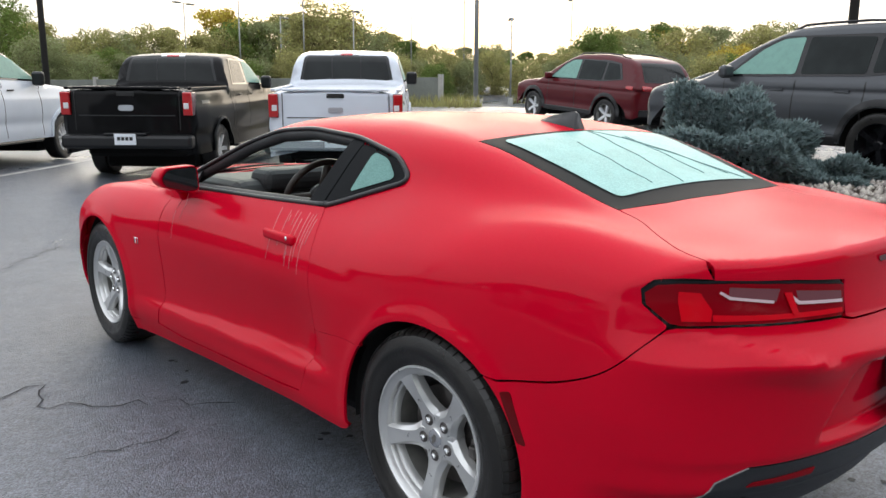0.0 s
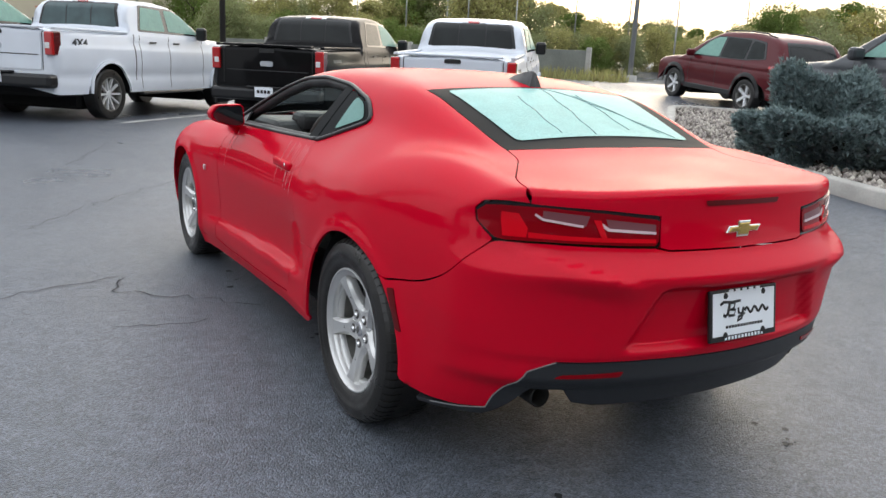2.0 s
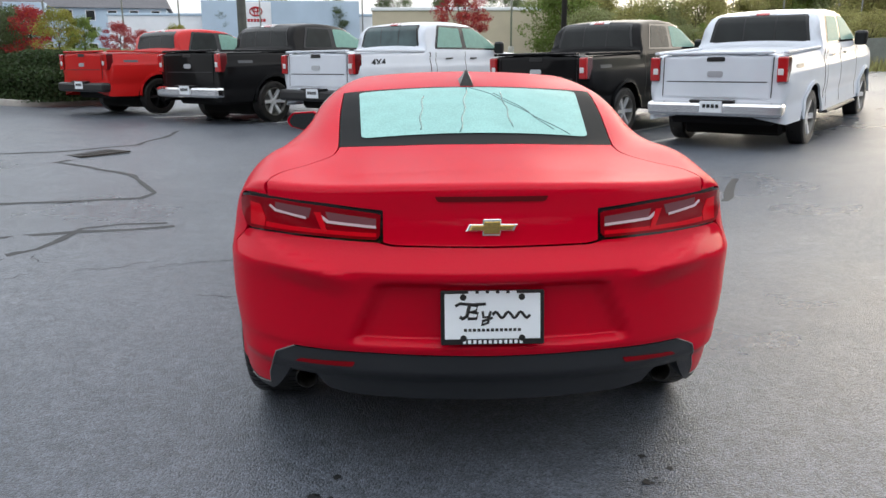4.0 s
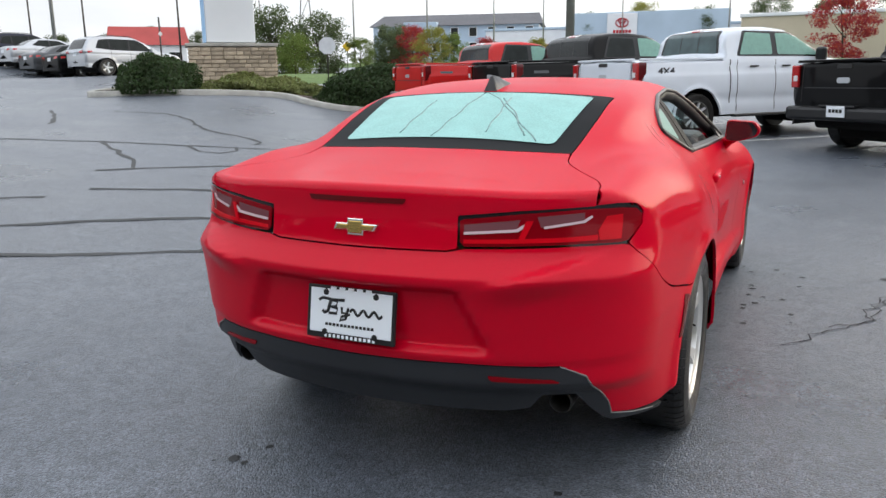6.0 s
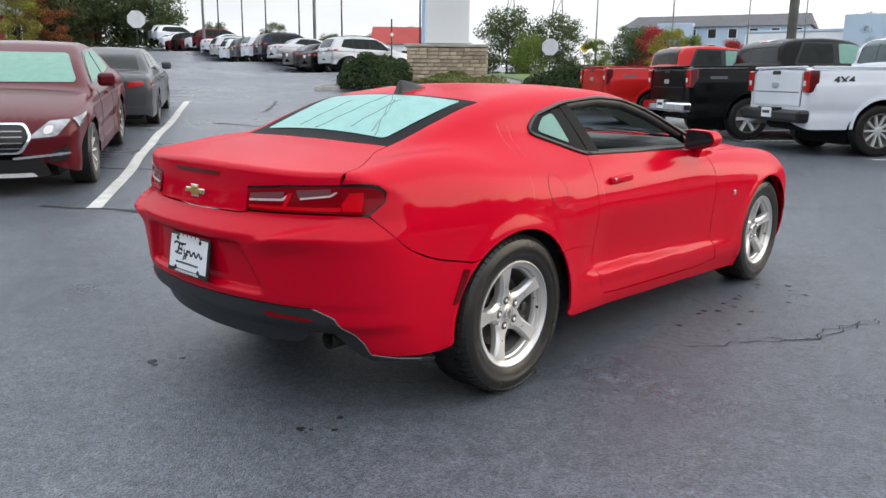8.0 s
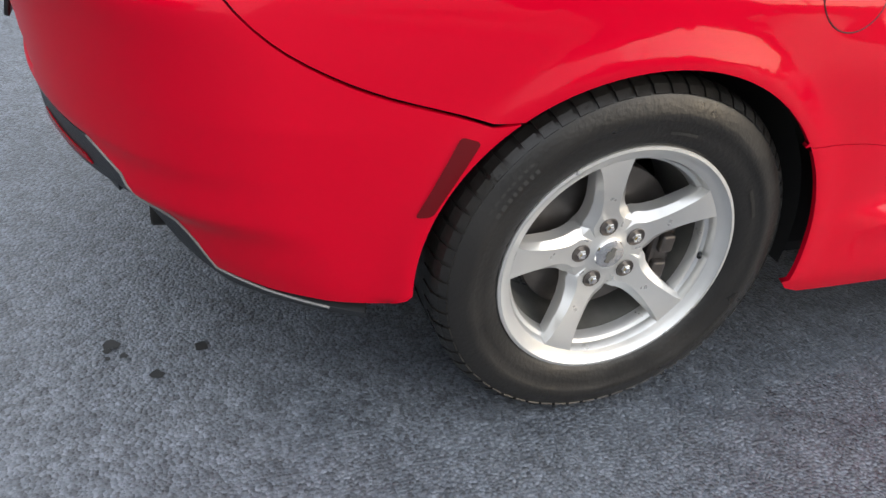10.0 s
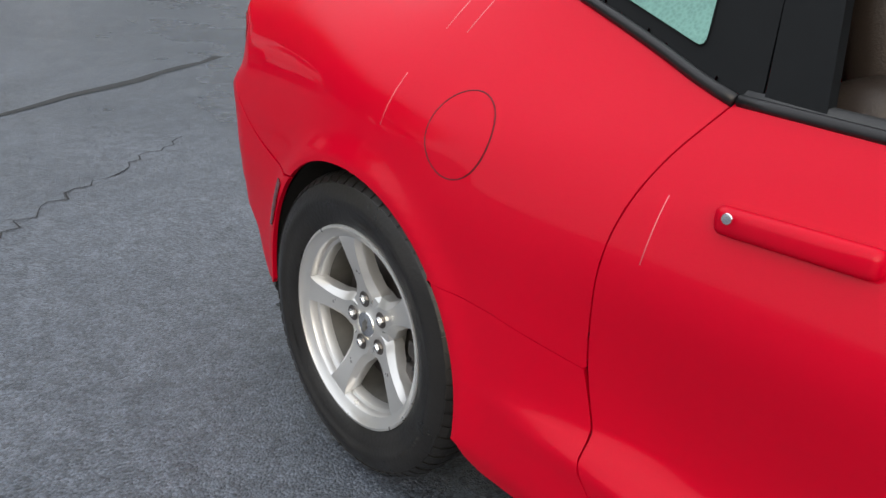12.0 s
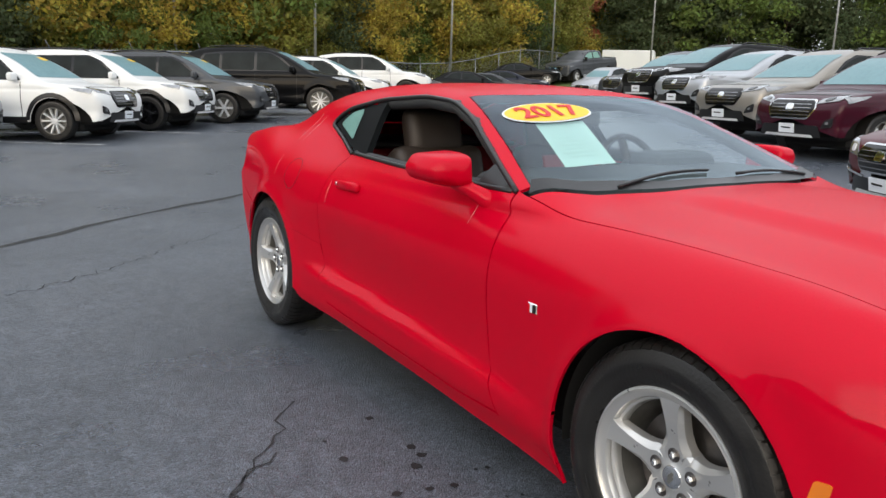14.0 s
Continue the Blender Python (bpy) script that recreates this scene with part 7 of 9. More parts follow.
    # far rows across the road side of the lot
    far = "cars parked in the far rows"
    rnd = random.Random(11)
    paints = ((M_SILVER_PAINT, "silver"), (M_BLACK_PAINT, "black"), (M_GREY_PAINT, "grey"), (M_SHADED_WHITE, "white"), (M_SHADED_WHITE, "white"), (M_NAVY_PAINT, "navy"), (M_MAROON_PAINT, "maroon"))
    order = ((M_SILVER_PAINT, "silver", "suv"), (M_BLACK_PAINT, "black", "sedan"), (M_GREY_PAINT, "grey", "sedan"), (M_SILVER_PAINT, "silver", "sedan"), (M_NAVY_PAINT, "navy", "suv"), (M_SHADED_WHITE, "white", "suv"), (M_GREY_PAINT, "grey", "suv"), (M_SHADED_WHITE, "white", "suv"), (M_SILVER_PAINT, "silver", "suv"))
    for k in range(19):
        mt, c, kd = order[k] if k < len(order) else (*rnd.choice(paints), rnd.choice(("suv", "suv", "sedan")))
        x, y = -26.9 - 2.55 * k, 21.3 + 0.80 * k
        vehicle("sedan_car" if kd == "sedan" else "compact_suv", f"{c} {'sedan' if kd == 'sedan' else 'suv'} in the far row", kd, mt, (x, y), 16, far, front=False, far=k > 9, glass=M_CLEAR_SIDE)


park()

# ---- planting, markings, buildings, distance ----
M_LINE = material("line_paint", (0.55, 0.55, 0.53), 0.6, grain=0.15, grain_scale=60, stain=0.2, stain_scale=5)
M_TAR = material("crack_seal", (0.016, 0.017, 0.018), 0.6, stain=0.2, stain_scale=8)
M_CRACK = material("crack", (0.028, 0.028, 0.03), 0.8, grain=0.4)
M_CONCRETE = material("kerb_concrete", (0.38, 0.37, 0.34), 0.85, grain=0.1, grain_scale=80, stain=0.2, stain_scale=4, bump=0.2, bump_scale=60)
M_BARK = material("bark", (0.06, 0.045, 0.032), 0.9, stain=0.3, stain_scale=4, bump=0.5, bump_scale=20)
M_POLE = material("pole_bronze", (0.045, 0.04, 0.035), 0.5, metal=0.4, stain=0.15)
M_POLE_GREY = material("pole_grey", (0.32, 0.32, 0.31), 0.5, metal=0.5, stain=0.15)
M_SOIL = material("mulch", (0.05, 0.035, 0.025), 0.95, grain=0.4, grain_scale=60, stain=0.3, bump=0.6, bump_scale=60)
M_GRASS_BED = material("lawn", (0.10, 0.155, 0.045), 0.9, grain=0.35, grain_scale=40, stain=0.25, stain_scale=1.5, bump=0.6, bump_scale=40)


def leaf_mat(name, base, tint=0.35):
    """A leaf that lets some light through."""
    m = material(name, base, 0.6, spec=0.3, random_tint=tint)
    nt = m.node_tree
    b, out = nt.nodes["Principled BSDF"], nt.nodes["Material Output"]
    tr, mix = nt.nodes.new("ShaderNodeBsdfTranslucent"), nt.nodes.new("ShaderNodeMixShader")
    mix.inputs[0].default_value = 0.45
    nt.links.new(b.inputs["Base Color"].links[0].from_socket, tr.inputs["Color"])
    nt.links.new(b.outputs[0], mix.inputs[1])
    nt.links.new(tr.outputs[0], mix.inputs[2])
    nt.links.new(mix.outputs[0], out.inputs[0])
    return m


LEAVES = {"green": leaf_mat("leaf_green", (0.15, 0.20, 0.05)), "olive": leaf_mat("leaf_olive", (0.27, 0.26, 0.06)), "yellow": leaf_mat("leaf_yellow", (0.48, 0.37, 0.07)),
          "rust": leaf_mat("leaf_rust", (0.30, 0.11, 0.05)), "dark": leaf_mat("leaf_dark", (0.10, 0.13, 0.06)), "red": leaf_mat("leaf_red", (0.36, 0.035, 0.04)), "blue": leaf_mat("needle_blue", (0.19, 0.255, 0.255), 0.35),
          # backlit and haze: leaf greens paled in colour for back light and distance haze
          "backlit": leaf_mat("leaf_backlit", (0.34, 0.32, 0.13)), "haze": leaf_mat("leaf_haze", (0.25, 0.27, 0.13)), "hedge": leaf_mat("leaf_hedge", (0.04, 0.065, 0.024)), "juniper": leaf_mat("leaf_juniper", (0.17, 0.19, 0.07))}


def leaves(pts, nrm, size, rng, droop=0.3):
    """Small bent leaves, two triangles each, at points."""
    n = len(pts)
    a = rng.normal(size=(n, 3)) + nrm * droop
    a /= np.linalg.norm(a, axis=1, keepdims=True)
    b = np.cross(a, rng.normal(size=(n, 3)))
    b /= np.linalg.norm(b, axis=1, keepdims=True) + 1e-9
    c = np.cross(a, b)
    s = size * rng.uniform(0.55, 1.3, (n, 1))
    v = np.stack([pts - b * s, pts - c * s * 0.55 + a * s * 0.2, pts + b * s, pts + c * s * 0.55 + a * s * 0.2], 1).reshape(-1, 3)
    i = np.arange(n) * 4
    return v, np.concatenate([np.stack([i, i + 1, i + 2], -1), np.stack([i, i + 2, i + 3], -1)])


def quick_mesh(name, v, f, smooth=False):
    me = bpy.data.meshes.new(name)
    me.vertices.add(len(v))
    me.vertices.foreach_set("co", np.asarray(v, np.float32).ravel())
    me.loops.add(len(f) * 3)
    me.loops.foreach_set("vertex_index", np.asarray(f, np.int32).ravel())
    me.polygons.add(len(f))
    me.polygons.foreach_set("loop_start", np.arange(len(f), dtype=np.int32) * 3)
    me.update(calc_edges=True)
    return me


def crown_mesh(seed, h, spread, n, size, base=0.12, blobs=46, shape="round"):
    """Many small clumps of leaves on an uneven crown, with gaps between them."""
    rng = np.random.default_rng(seed)
    pts, nrm = [], []
    k = n // blobs
    for _ in range(blobs):
        t = base + (0.97 - base) * rng.uniform() ** 0.85
        u = (t - base) / (1 - base)
        reach = (1.0 - u) ** 0.8 if shape == "cone" else math.sqrt(max(0.04, 1 - (2 * u - 0.9) ** 2 / 1.35))
        q = rng.uniform(0, 2 * math.pi)
        r = spread * reach * rng.uniform(0.35, 1.0)
        c = np.array((r * math.cos(q), r * math.sin(q), t * h))
        R = spread * rng.uniform(0.2, 0.36) * (0.75 if shape == "cone" else 1)
        d = rng.normal(size=(k, 3))
        d /= np.linalg.norm(d, axis=1, keepdims=True)
        rad = R * rng.uniform(0.2, 1.15, (k, 1)) ** 0.6
        pts.append(c + d * rad * (1, 1, 0.7))
        nrm.append(d)
    v, f = leaves(np.concatenate(pts), np.concatenate(nrm), size, rng)
    return quick_mesh("crown", v, f)


def trunk_mesh(seed, h, r, limb=0.7):
    rnd = random.Random(seed)
    bm = bmesh.new()
    lean = [(rnd.uniform(-0.1, 0.1) * i, rnd.uniform(-0.1, 0.1) * i, h * i / 5) for i in range(5)]
    me = tube_mesh("trunk", lean, r, 8, radii=[r * (1 - 0.17 * i) for i in range(5)])
    bm.from_mesh(me)
    for k in range(6):
        q, z = rnd.uniform(0, 6.28), h * rnd.uniform(0.25, 0.6)
        L = h * rnd.uniform(0.25, 0.4) * limb
        p = [(0, 0, z), (math.cos(q) * L * 0.4, math.sin(q) * L * 0.4, z + L * 0.45), (math.cos(q) * L * 0.75, math.sin(q) * L * 0.75, z + L)]
        bm.from_mesh(tube_mesh("limb", p, r, 6, radii=[r * 0.5, r * 0.32, r * 0.12]))
    out = bpy.data.meshes.new("trunk")
    bm.to_mesh(out)
    bm.free()
    return out


TREES = {}
# height, spread, leaves, leaf size, shape, lowest leaves, clumps: near trees with fine leaves, far ones coarser
for _k, (_h, _s, _n, _sz, _shape, _low, _bl) in enumerate((
        (11, 3.6, 15000, 0.118, "round", 0.10, 70), (13, 4.1, 16000, 0.125, "round", 0.10, 76), (9, 3.2, 13000, 0.11, "round", 0.08, 64), (10, 3.7, 12000, 0.15, "cone", 0.04, 110), (4.5, 1.9, 7000, 0.075, "round", 0.02, 50),
        (8, 3.9, 12000, 0.135, "round", 0.0, 90), (11, 3.9, 6500, 0.19, "round", 0.06, 60), (12, 4.2, 7000, 0.20, "round", 0.08, 56))):
    TREES[_k] = (trunk_mesh(20 + _k, _h, _h * 0.016, 0.2 if _shape == "cone" else 0.7), crown_mesh(40 + _k, _h, _s, _n, _sz, _low, _bl, _shape))


def tree(kind, colour, x, y, scale, turn, group, label):
    t = thing("tree", label, "tree", group, at=Matrix.Translation((x, y, float(ground_z(x, y)) - 0.05)) @ Matrix.Rotation(turn, 4, "Z") @ Matrix.Diagonal((scale * 1.05, scale * 1.05, scale, 1)))
    sub("trunk", TREES[kind][0], M_BARK, t)
    sub("crown", TREES[kind][1], LEAVES[colour], t)
    return t


TREE_LINE = spline((0, 7.4), (13, 7.0), (15, 5.4), (24, 5.4), (27, 7.7), (36, 7.3), (39, 4.4), (50, 3.6), (54, 5.8), (74, 5.8), (90, 5.2))  # height by bearing


def plant_trees():
    rnd = random.Random(5)
    words = {"green": "green", "olive": "olive green", "yellow": "yellowing", "rust": "rust brown", "dark": "dark green", "red": "red-leaved", "backlit": "light-paled olive", "haze": "haze-greyed green"}
    # woods behind the fence
    d = Vector((-33.7, -16.3)).normalized()
    n = Vector((d.y, -d.x))
    if n.y > 0:
        n = -n
    for k in range(96):
        s = -22 + 1.25 * k + rnd.uniform(-0.8, 0.8)
        off = rnd.choice((5.5, 9.0, 13.0)) + rnd.uniform(-1.2, 1.2)
        p = Vector((-2.3, -25.5)) + d * s + n * off
        c = rnd.choices(("green", "olive", "yellow", "rust", "dark"), (2, 5, 5, 1.2, 1))[0]
        if k < 22:
            c = rnd.choices(("olive", "yellow", "rust", "green"), (3, 2.5, 2.4, 2.4))[0]
        tree(rnd.choice((0, 1, 2) if off < 7.5 else (6, 7)), c, p.x, p.y, rnd.uniform(0.95, 1.3), rnd.uniform(0, 6.28), "autumn woods behind the fence", f"tall {words[c]} autumn tree behind the fence")
    for k in range(44):
        s = -18 + 2.5 * k + rnd.uniform(-1, 1)
        p = Vector((-2.3, -25.5)) + d * s + n * (3.4 + rnd.uniform(-0.6, 1.0))
        c = rnd.choices(("green", "olive", "yellow", "dark"), (3, 4, 2, 2))[0]
        tree(4, c, p.x, p.y, rnd.uniform(0.9, 1.4), rnd.uniform(0, 6.28), "autumn woods behind the fence", f"low {words[c]} bushy tree along the fence")
    for k in range(22):
        a = radians(-110 - 1.2 * k)
        R = 82 + rnd.uniform(-6, 10)
        c = rnd.choice(("dark", "green", "dark", "green", "olive"))
        tree(rnd.choice((6, 7, 5)), c, 2.6 + R * math.sin(a), 4 + R * math.cos(a), rnd.uniform(1.0, 1.4), rnd.uniform(0, 6.28), "trees beyond the far row", f"{words[c]} tree beyond the far row")
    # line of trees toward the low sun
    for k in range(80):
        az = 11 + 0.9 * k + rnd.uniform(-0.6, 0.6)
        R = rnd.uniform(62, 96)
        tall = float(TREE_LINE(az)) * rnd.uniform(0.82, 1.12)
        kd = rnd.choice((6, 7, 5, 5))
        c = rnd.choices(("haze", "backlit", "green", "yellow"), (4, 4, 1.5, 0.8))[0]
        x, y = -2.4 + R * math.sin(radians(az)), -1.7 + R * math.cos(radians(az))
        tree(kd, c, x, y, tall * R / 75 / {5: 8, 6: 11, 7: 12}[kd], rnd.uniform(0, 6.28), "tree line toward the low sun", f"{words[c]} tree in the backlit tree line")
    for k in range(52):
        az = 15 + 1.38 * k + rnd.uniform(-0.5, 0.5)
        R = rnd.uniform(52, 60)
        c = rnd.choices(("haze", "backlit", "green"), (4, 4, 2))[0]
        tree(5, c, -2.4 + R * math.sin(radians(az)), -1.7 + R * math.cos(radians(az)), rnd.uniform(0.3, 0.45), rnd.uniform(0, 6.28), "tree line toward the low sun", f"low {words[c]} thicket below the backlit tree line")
    # roadside trees
    for az, R, kd, c, s in ((-36.4, 57, 5, "dark", 0.60), (-33.0, 58, 5, "dark", 0.56), (-34.7, 52, 5, "green", 0.34), (-30.1, 58, 2, "green", 0.30), (-27.8, 64, 5, "dark", 0.48), (-26.9, 66, 5, "dark", 0.46), (-26.3, 62, 4, "red", 0.82),
                            (-24.8, 55, 4, "olive", 0.70), (-23.4, 56, 4, "green", 0.62), (-21.1, 64, 4, "red", 0.62), (-19.6, 66, 4, "red", 0.5), (-17.4, 66, 4, "olive", 0.6), (2.6, 72, 4, "red", 1.25), (2.0, 95, 0, "dark", 0.7), (6.0, 95, 1, "dark", 0.7), (9, 92, 0, "dark", 0.65),
                            (-67.2, 82, 5, "dark", 0.95), (-65.4, 84, 5, "dark", 1.15), (-63.6, 86, 5, "dark", 1.1), (-62.0, 84, 5, "dark", 0.9), (-68, 80, 2, "rust", 0.7), (-70, 78, 0, "olive", 0.6), (-58, 120, 0, "dark", 0.6), (-54, 125, 1, "dark", 0.55), (-50, 120, 2, "dark", 0.6),
                            (-47, 125, 0, "dark", 0.55), (-44, 118, 1, "dark", 0.5), (-41, 120, 0, "dark", 0.55), (-14, 120, 0, "dark", 0.7), (-10, 122, 1, "olive", 0.7), (-6, 118, 0, "dark", 0.72), (-2, 120, 1, "dark", 0.75)):
        x, y = 1.0 + R * math.sin(radians(az)), -2.9 + R * math.cos(radians(az))
        tree(kd, c, x, y, s, rnd.uniform(0, 6.28), "roadside trees", f"{words[c]} tree along the road")


plant_trees()


def mound(name, label, cat, cx, cy, rx, ry, h, colour, n, size, turn=0.0, needles=False, seed=1, lumps=0.18):
    """A clipped or sprawling shrub: a lumpy dome of many small leaves over a solid near-black core."""
    rng = np.random.default_rng(seed)
    z0 = float(ground_z(cx, cy))
    m = Matrix.Translation((cx, cy, z0)) @ Matrix.Rotation(radians(turn), 4, "Z")
    t = thing(name, label, cat, at=m)
    d = rng.normal(size=(n, 3))
    d[:, 2] = np.abs(d[:, 2])
    d /= np.linalg.norm(d, axis=1, keepdims=True)
    ph = rng.uniform(0, 6.28, 6)
    lump = 1 + lumps * (np.sin(5 * d[:, 0] + ph[0]) * np.sin(6 * d[:, 1] + ph[1]) + 0.7 * np.sin(9 * d[:, 2] + ph[2] + 4 * d[:, 0])) - lumps * 0.5
    rad = lump * rng.uniform(0.82, 1.03, n)
    p = d * rad[:, None] * (rx, ry, h)
    p[:, 2] = np.maximum(p[:, 2], 0.03)
    if not needles:
        v, f = leaves(p, d, size, rng, 0.8)
    else:
        # tufts of short needled twigs
        k = 7
        base = np.repeat(p, k, 0)
        out = np.repeat(d * (1, 1, 0.5) + (0, 0, 0.25), k, 0) + rng.normal(size=(n * k, 3)) * 0.55
        out /= np.linalg.norm(out, axis=1, keepdims=True)
        side = np.cross(out, rng.normal(size=out.shape))
        side /= np.linalg.norm(side, axis=1, keepdims=True)
        L = size * rng.uniform(0.6, 1.3, (n * k, 1))
        v = np.stack([base - side * L * 0.24, base + side * L * 0.24, base + out * L], 1).reshape(-1, 3)
        i = np.arange(n * k) * 3
        f = np.stack([i, i + 1, i + 2], -1)
    part("foliage", quick_mesh("foliage", v, f), LEAVES[colour], t)
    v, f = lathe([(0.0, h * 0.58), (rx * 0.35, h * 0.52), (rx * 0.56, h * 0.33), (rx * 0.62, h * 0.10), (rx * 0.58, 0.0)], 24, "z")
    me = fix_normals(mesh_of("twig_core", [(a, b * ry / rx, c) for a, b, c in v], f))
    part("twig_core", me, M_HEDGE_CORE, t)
    return t


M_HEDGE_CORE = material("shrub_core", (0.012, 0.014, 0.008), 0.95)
mound("blue_spruce_shrub", "low bluish spruce shrub on a gravel bed", "shrub", 6.1, 2.85, 1.06, 1.0, 1.0, "blue", 17000, 0.07, needles=True, seed=3, lumps=0.34)
mound("blue_spruce_shrub", "small low bluish spruce shoot beside the larger shrub", "shrub", 6.45, 1.75, 0.55, 0.5, 0.30, "blue", 4200, 0.065, needles=True, seed=4, lumps=0.3)
mound("clipped_hedge", "dark green clipped hedge with a rounded top", "hedge", -9.05, 16.35, 2.35, 1.55, 1.18, "hedge", 26000, 0.045, seed=5, turn=50, lumps=0.07)
mound("clipped_shrub", "dark green shrub at the kerb by the stone sign base", "hedge", -14.9, 13.6, 1.9, 1.2, 1.1, "hedge", 12000, 0.05, seed=7, turn=-45, lumps=0.1)
for _x, _y, _r in ((-13.2, 15.2, 1.3), (-12.2, 16.4, 1.2), (-13.9, 16.6, 1.3), (-11.2, 17.4, 1.0)):
    mound("juniper_mat", "sprawling yellow-green juniper in the sign bed", "shrub", _x, _y, _r, _r * 0.9, 0.45, "juniper", 5000, 0.06, seed=int(100 * _r), lumps=0.3)


def strip(name, pts, width, mat, label, cat, lift=0.004, jitter=0.0, seed=0, widths=None, wander=0.0, fine=0.25):
    """A band laid on the ground along points; a crack wanders from side to side."""
    rnd = random.Random(seed)
    p = [Vector(q) for q in pts]
    mid = []
    for a, b in zip(p, p[1:]):
        n = max(1, int((b - a).length / fine))
        for i in range(n):
            c = a.lerp(b, i / n)
            if wander and (i or a is not p[0]):
                t = (b - a).normalized()
                c += Vector((-t.y, t.x)) * rnd.uniform(-wander, wander)
            mid.append(c)
    mid.append(p[-1])
    v, f = [], []
    for i, c in enumerate(mid):
        t = (mid[min(i + 1, len(mid) - 1)] - mid[max(i - 1, 0)]).normalized()
        s = Vector((-t.y, t.x)) * (width / 2 * (1 + (rnd.uniform(-jitter, jitter) if jitter else 0)))
        for q in (c - s, c + s):
            v.append((q.x, q.y, float(ground_z(q.x, q.y)) + lift))
    for i in range(len(mid) - 1):
        f.append((2 * i, 2 * i + 1, 2 * i + 3, 2 * i + 2))
    return tagged(part(name, fix_normals(mesh_of(name, v, f)), mat), label, cat, kind="structure")


def markings():
    u = lambda az: Vector((math.sin(radians(az)), math.cos(radians(az))))
    strip("bay_line", [(-4.35, 0.42), (-14.2, 7.0)], 0.13, M_LINE, "worn white bay line", "road marking", jitter=0.05)
    strip("bay_line", [(-9.8, 4.06), (-10.9, 2.5)], 0.1, M_LINE, "worn white bay line", "road marking")
    strip("bay_line", [(-14.2, 7.0), (-15.8, 4.7)], 0.1, M_LINE, "worn white bay line", "road marking")
    for x, y in ((-0.3, 10.5), (1.9, 10.6), (2.95, 9.85), (-2.95, 12.25), (-5.5, 12.8), (3.2, 8.4)):
        e = Vector((x, y)) + u(42) * 4.6
        strip("bay_line", [(x, y), (e.x, e.y)], 0.11, M_LINE, "worn white bay line between the pickups", "road marking")
    for x, y, az in ((0.89, -11.2, 126), (-1.2, -12.8, 126), (-3.35, -14.5, 126), (-5.5, -15.6, 126), (-8.0, -18.2, 124), (-10.4, -20.4, 124)):
        a, e = Vector((x, y)) - u(az) * 1.0, Vector((x, y)) + u(az) * 4.0
        strip("bay_line", [(a.x, a.y), (e.x, e.y)], 0.1, M_LINE, "white bay line in the row by the fence", "road marking")
    # sealed cracks and open cracks
    seals = ((2.9, -2.2, 2.1, -2.85, 1.62, -3.25, 1.12, -3.73, 0.3, -4.25, -0.47, -4.76, -1.2, -5.3),
             (-4.75, 0.1, -3.99, 0.66, -3.49, 1.10, -3.15, 1.49, -2.99, 1.65), (-2.99, 1.65, -3.15, 2.09, -3.19, 2.28, -3.11, 2.87, -3.06, 3.30, -2.82, 3.52, -2.45, 3.62),
             (-4.88, 1.32, -4.21, 1.99, -3.79, 2.52, -3.42, 2.96, -3.01, 3.20, -2.35, 3.50), (-5.6, 2.9, -5.05, 3.28, -4.36, 3.77, -3.62, 4.22, -3.04, 4.63, -2.96, 4.89, -3.23, 5.28, -3.52, 5.75, -4.15, 6.17, -4.56, 6.32, -4.52, 6.55),
             (-6.4, 3.7, -5.98, 4.22, -5.49, 4.78, -5.08, 5.22, -5.14, 5.76, -5.41, 6.03, -5.60, 5.98), (-9.99, 5.14, -8.56, 5.62, -7.2, 6.0, -6.38, 6.33, -5.37, 6.75, -4.79, 7.30, -4.27, 8.20, -4.17, 9.08, -4.26, 10.24),
             (-7.10, 6.05, -6.55, 5.70, -6.20, 5.71, -6.22, 6.04, -6.44, 6.35), (-12.53, 9.8, -11.22, 10.06, -9.97, 9.35, -9.26, 8.67, -8.41, 8.04, -7.77, 7.70, -6.89, 7.37, -6.52, 7.09, -6.45, 6.84),
             (-8.38, 5.62, -7.21, 4.88, -6.40, 4.35, -6.18, 4.07), (-14.02, 9.38, -11.95, 7.78, -11.16, 6.96),
             (1.81, 2.72, 2.25, 3.14, 3.27, 5.02), (-7.4, 0.94, -5.65, 2.39))
    for k, q in enumerate(seals):
        strip("sealed_crack", list(zip(q[::2], q[1::2])), 0.07, M_TAR, "black tar line over a crack", "sealed crack", jitter=0.45, seed=k, wander=0.04)
    cracks = ((2.15, -1.2, 1.8, -1.45, 1.46, -1.72, 0.95, -2.24, 0.5, -2.62, 0.08, -3.0), (1.22, 1.11, 1.49, 1.49, 1.70, 1.74, 1.69, 1.92, 1.83, 2.33), (1.45, 1.52, 1.66, 1.73, 1.68, 2.07, 1.8, 2.38),
              (-1.9, 3.86, -1.46, 4.54, -0.91, 5.3, -0.3, 5.95), (-2.1, 2.06, -1.8, 2.26, -1.42, 2.31, -1.51, 2.04, -1.06, 1.71, -0.81, 1.48),
              (-1.58, 1.39, -1.34, 1.36, -1.14, 1.35), (-1.31, 9.4, -0.42, 10.65), (-1.43, 6.81, -0.7, 8.57), (-2.99, 1.65, -2.82, 1.89, -2.37, 2.06, -2.1, 2.28), (-3.03, 2.35, -2.77, 2.08, -2.7, 1.96), (-5.3, 4.07, -4.77, 4.43, -4.37, 4.65))
    for k, q in enumerate(cracks):
        strip("open_crack", list(zip(q[::2], q[1::2])), 0.008, M_CRACK, "thin open crack in worn asphalt", "crack", jitter=0.5, seed=40 + k, wander=0.04, fine=0.06)
    # oil drips under and beside the coupe
    rnd = random.Random(9)
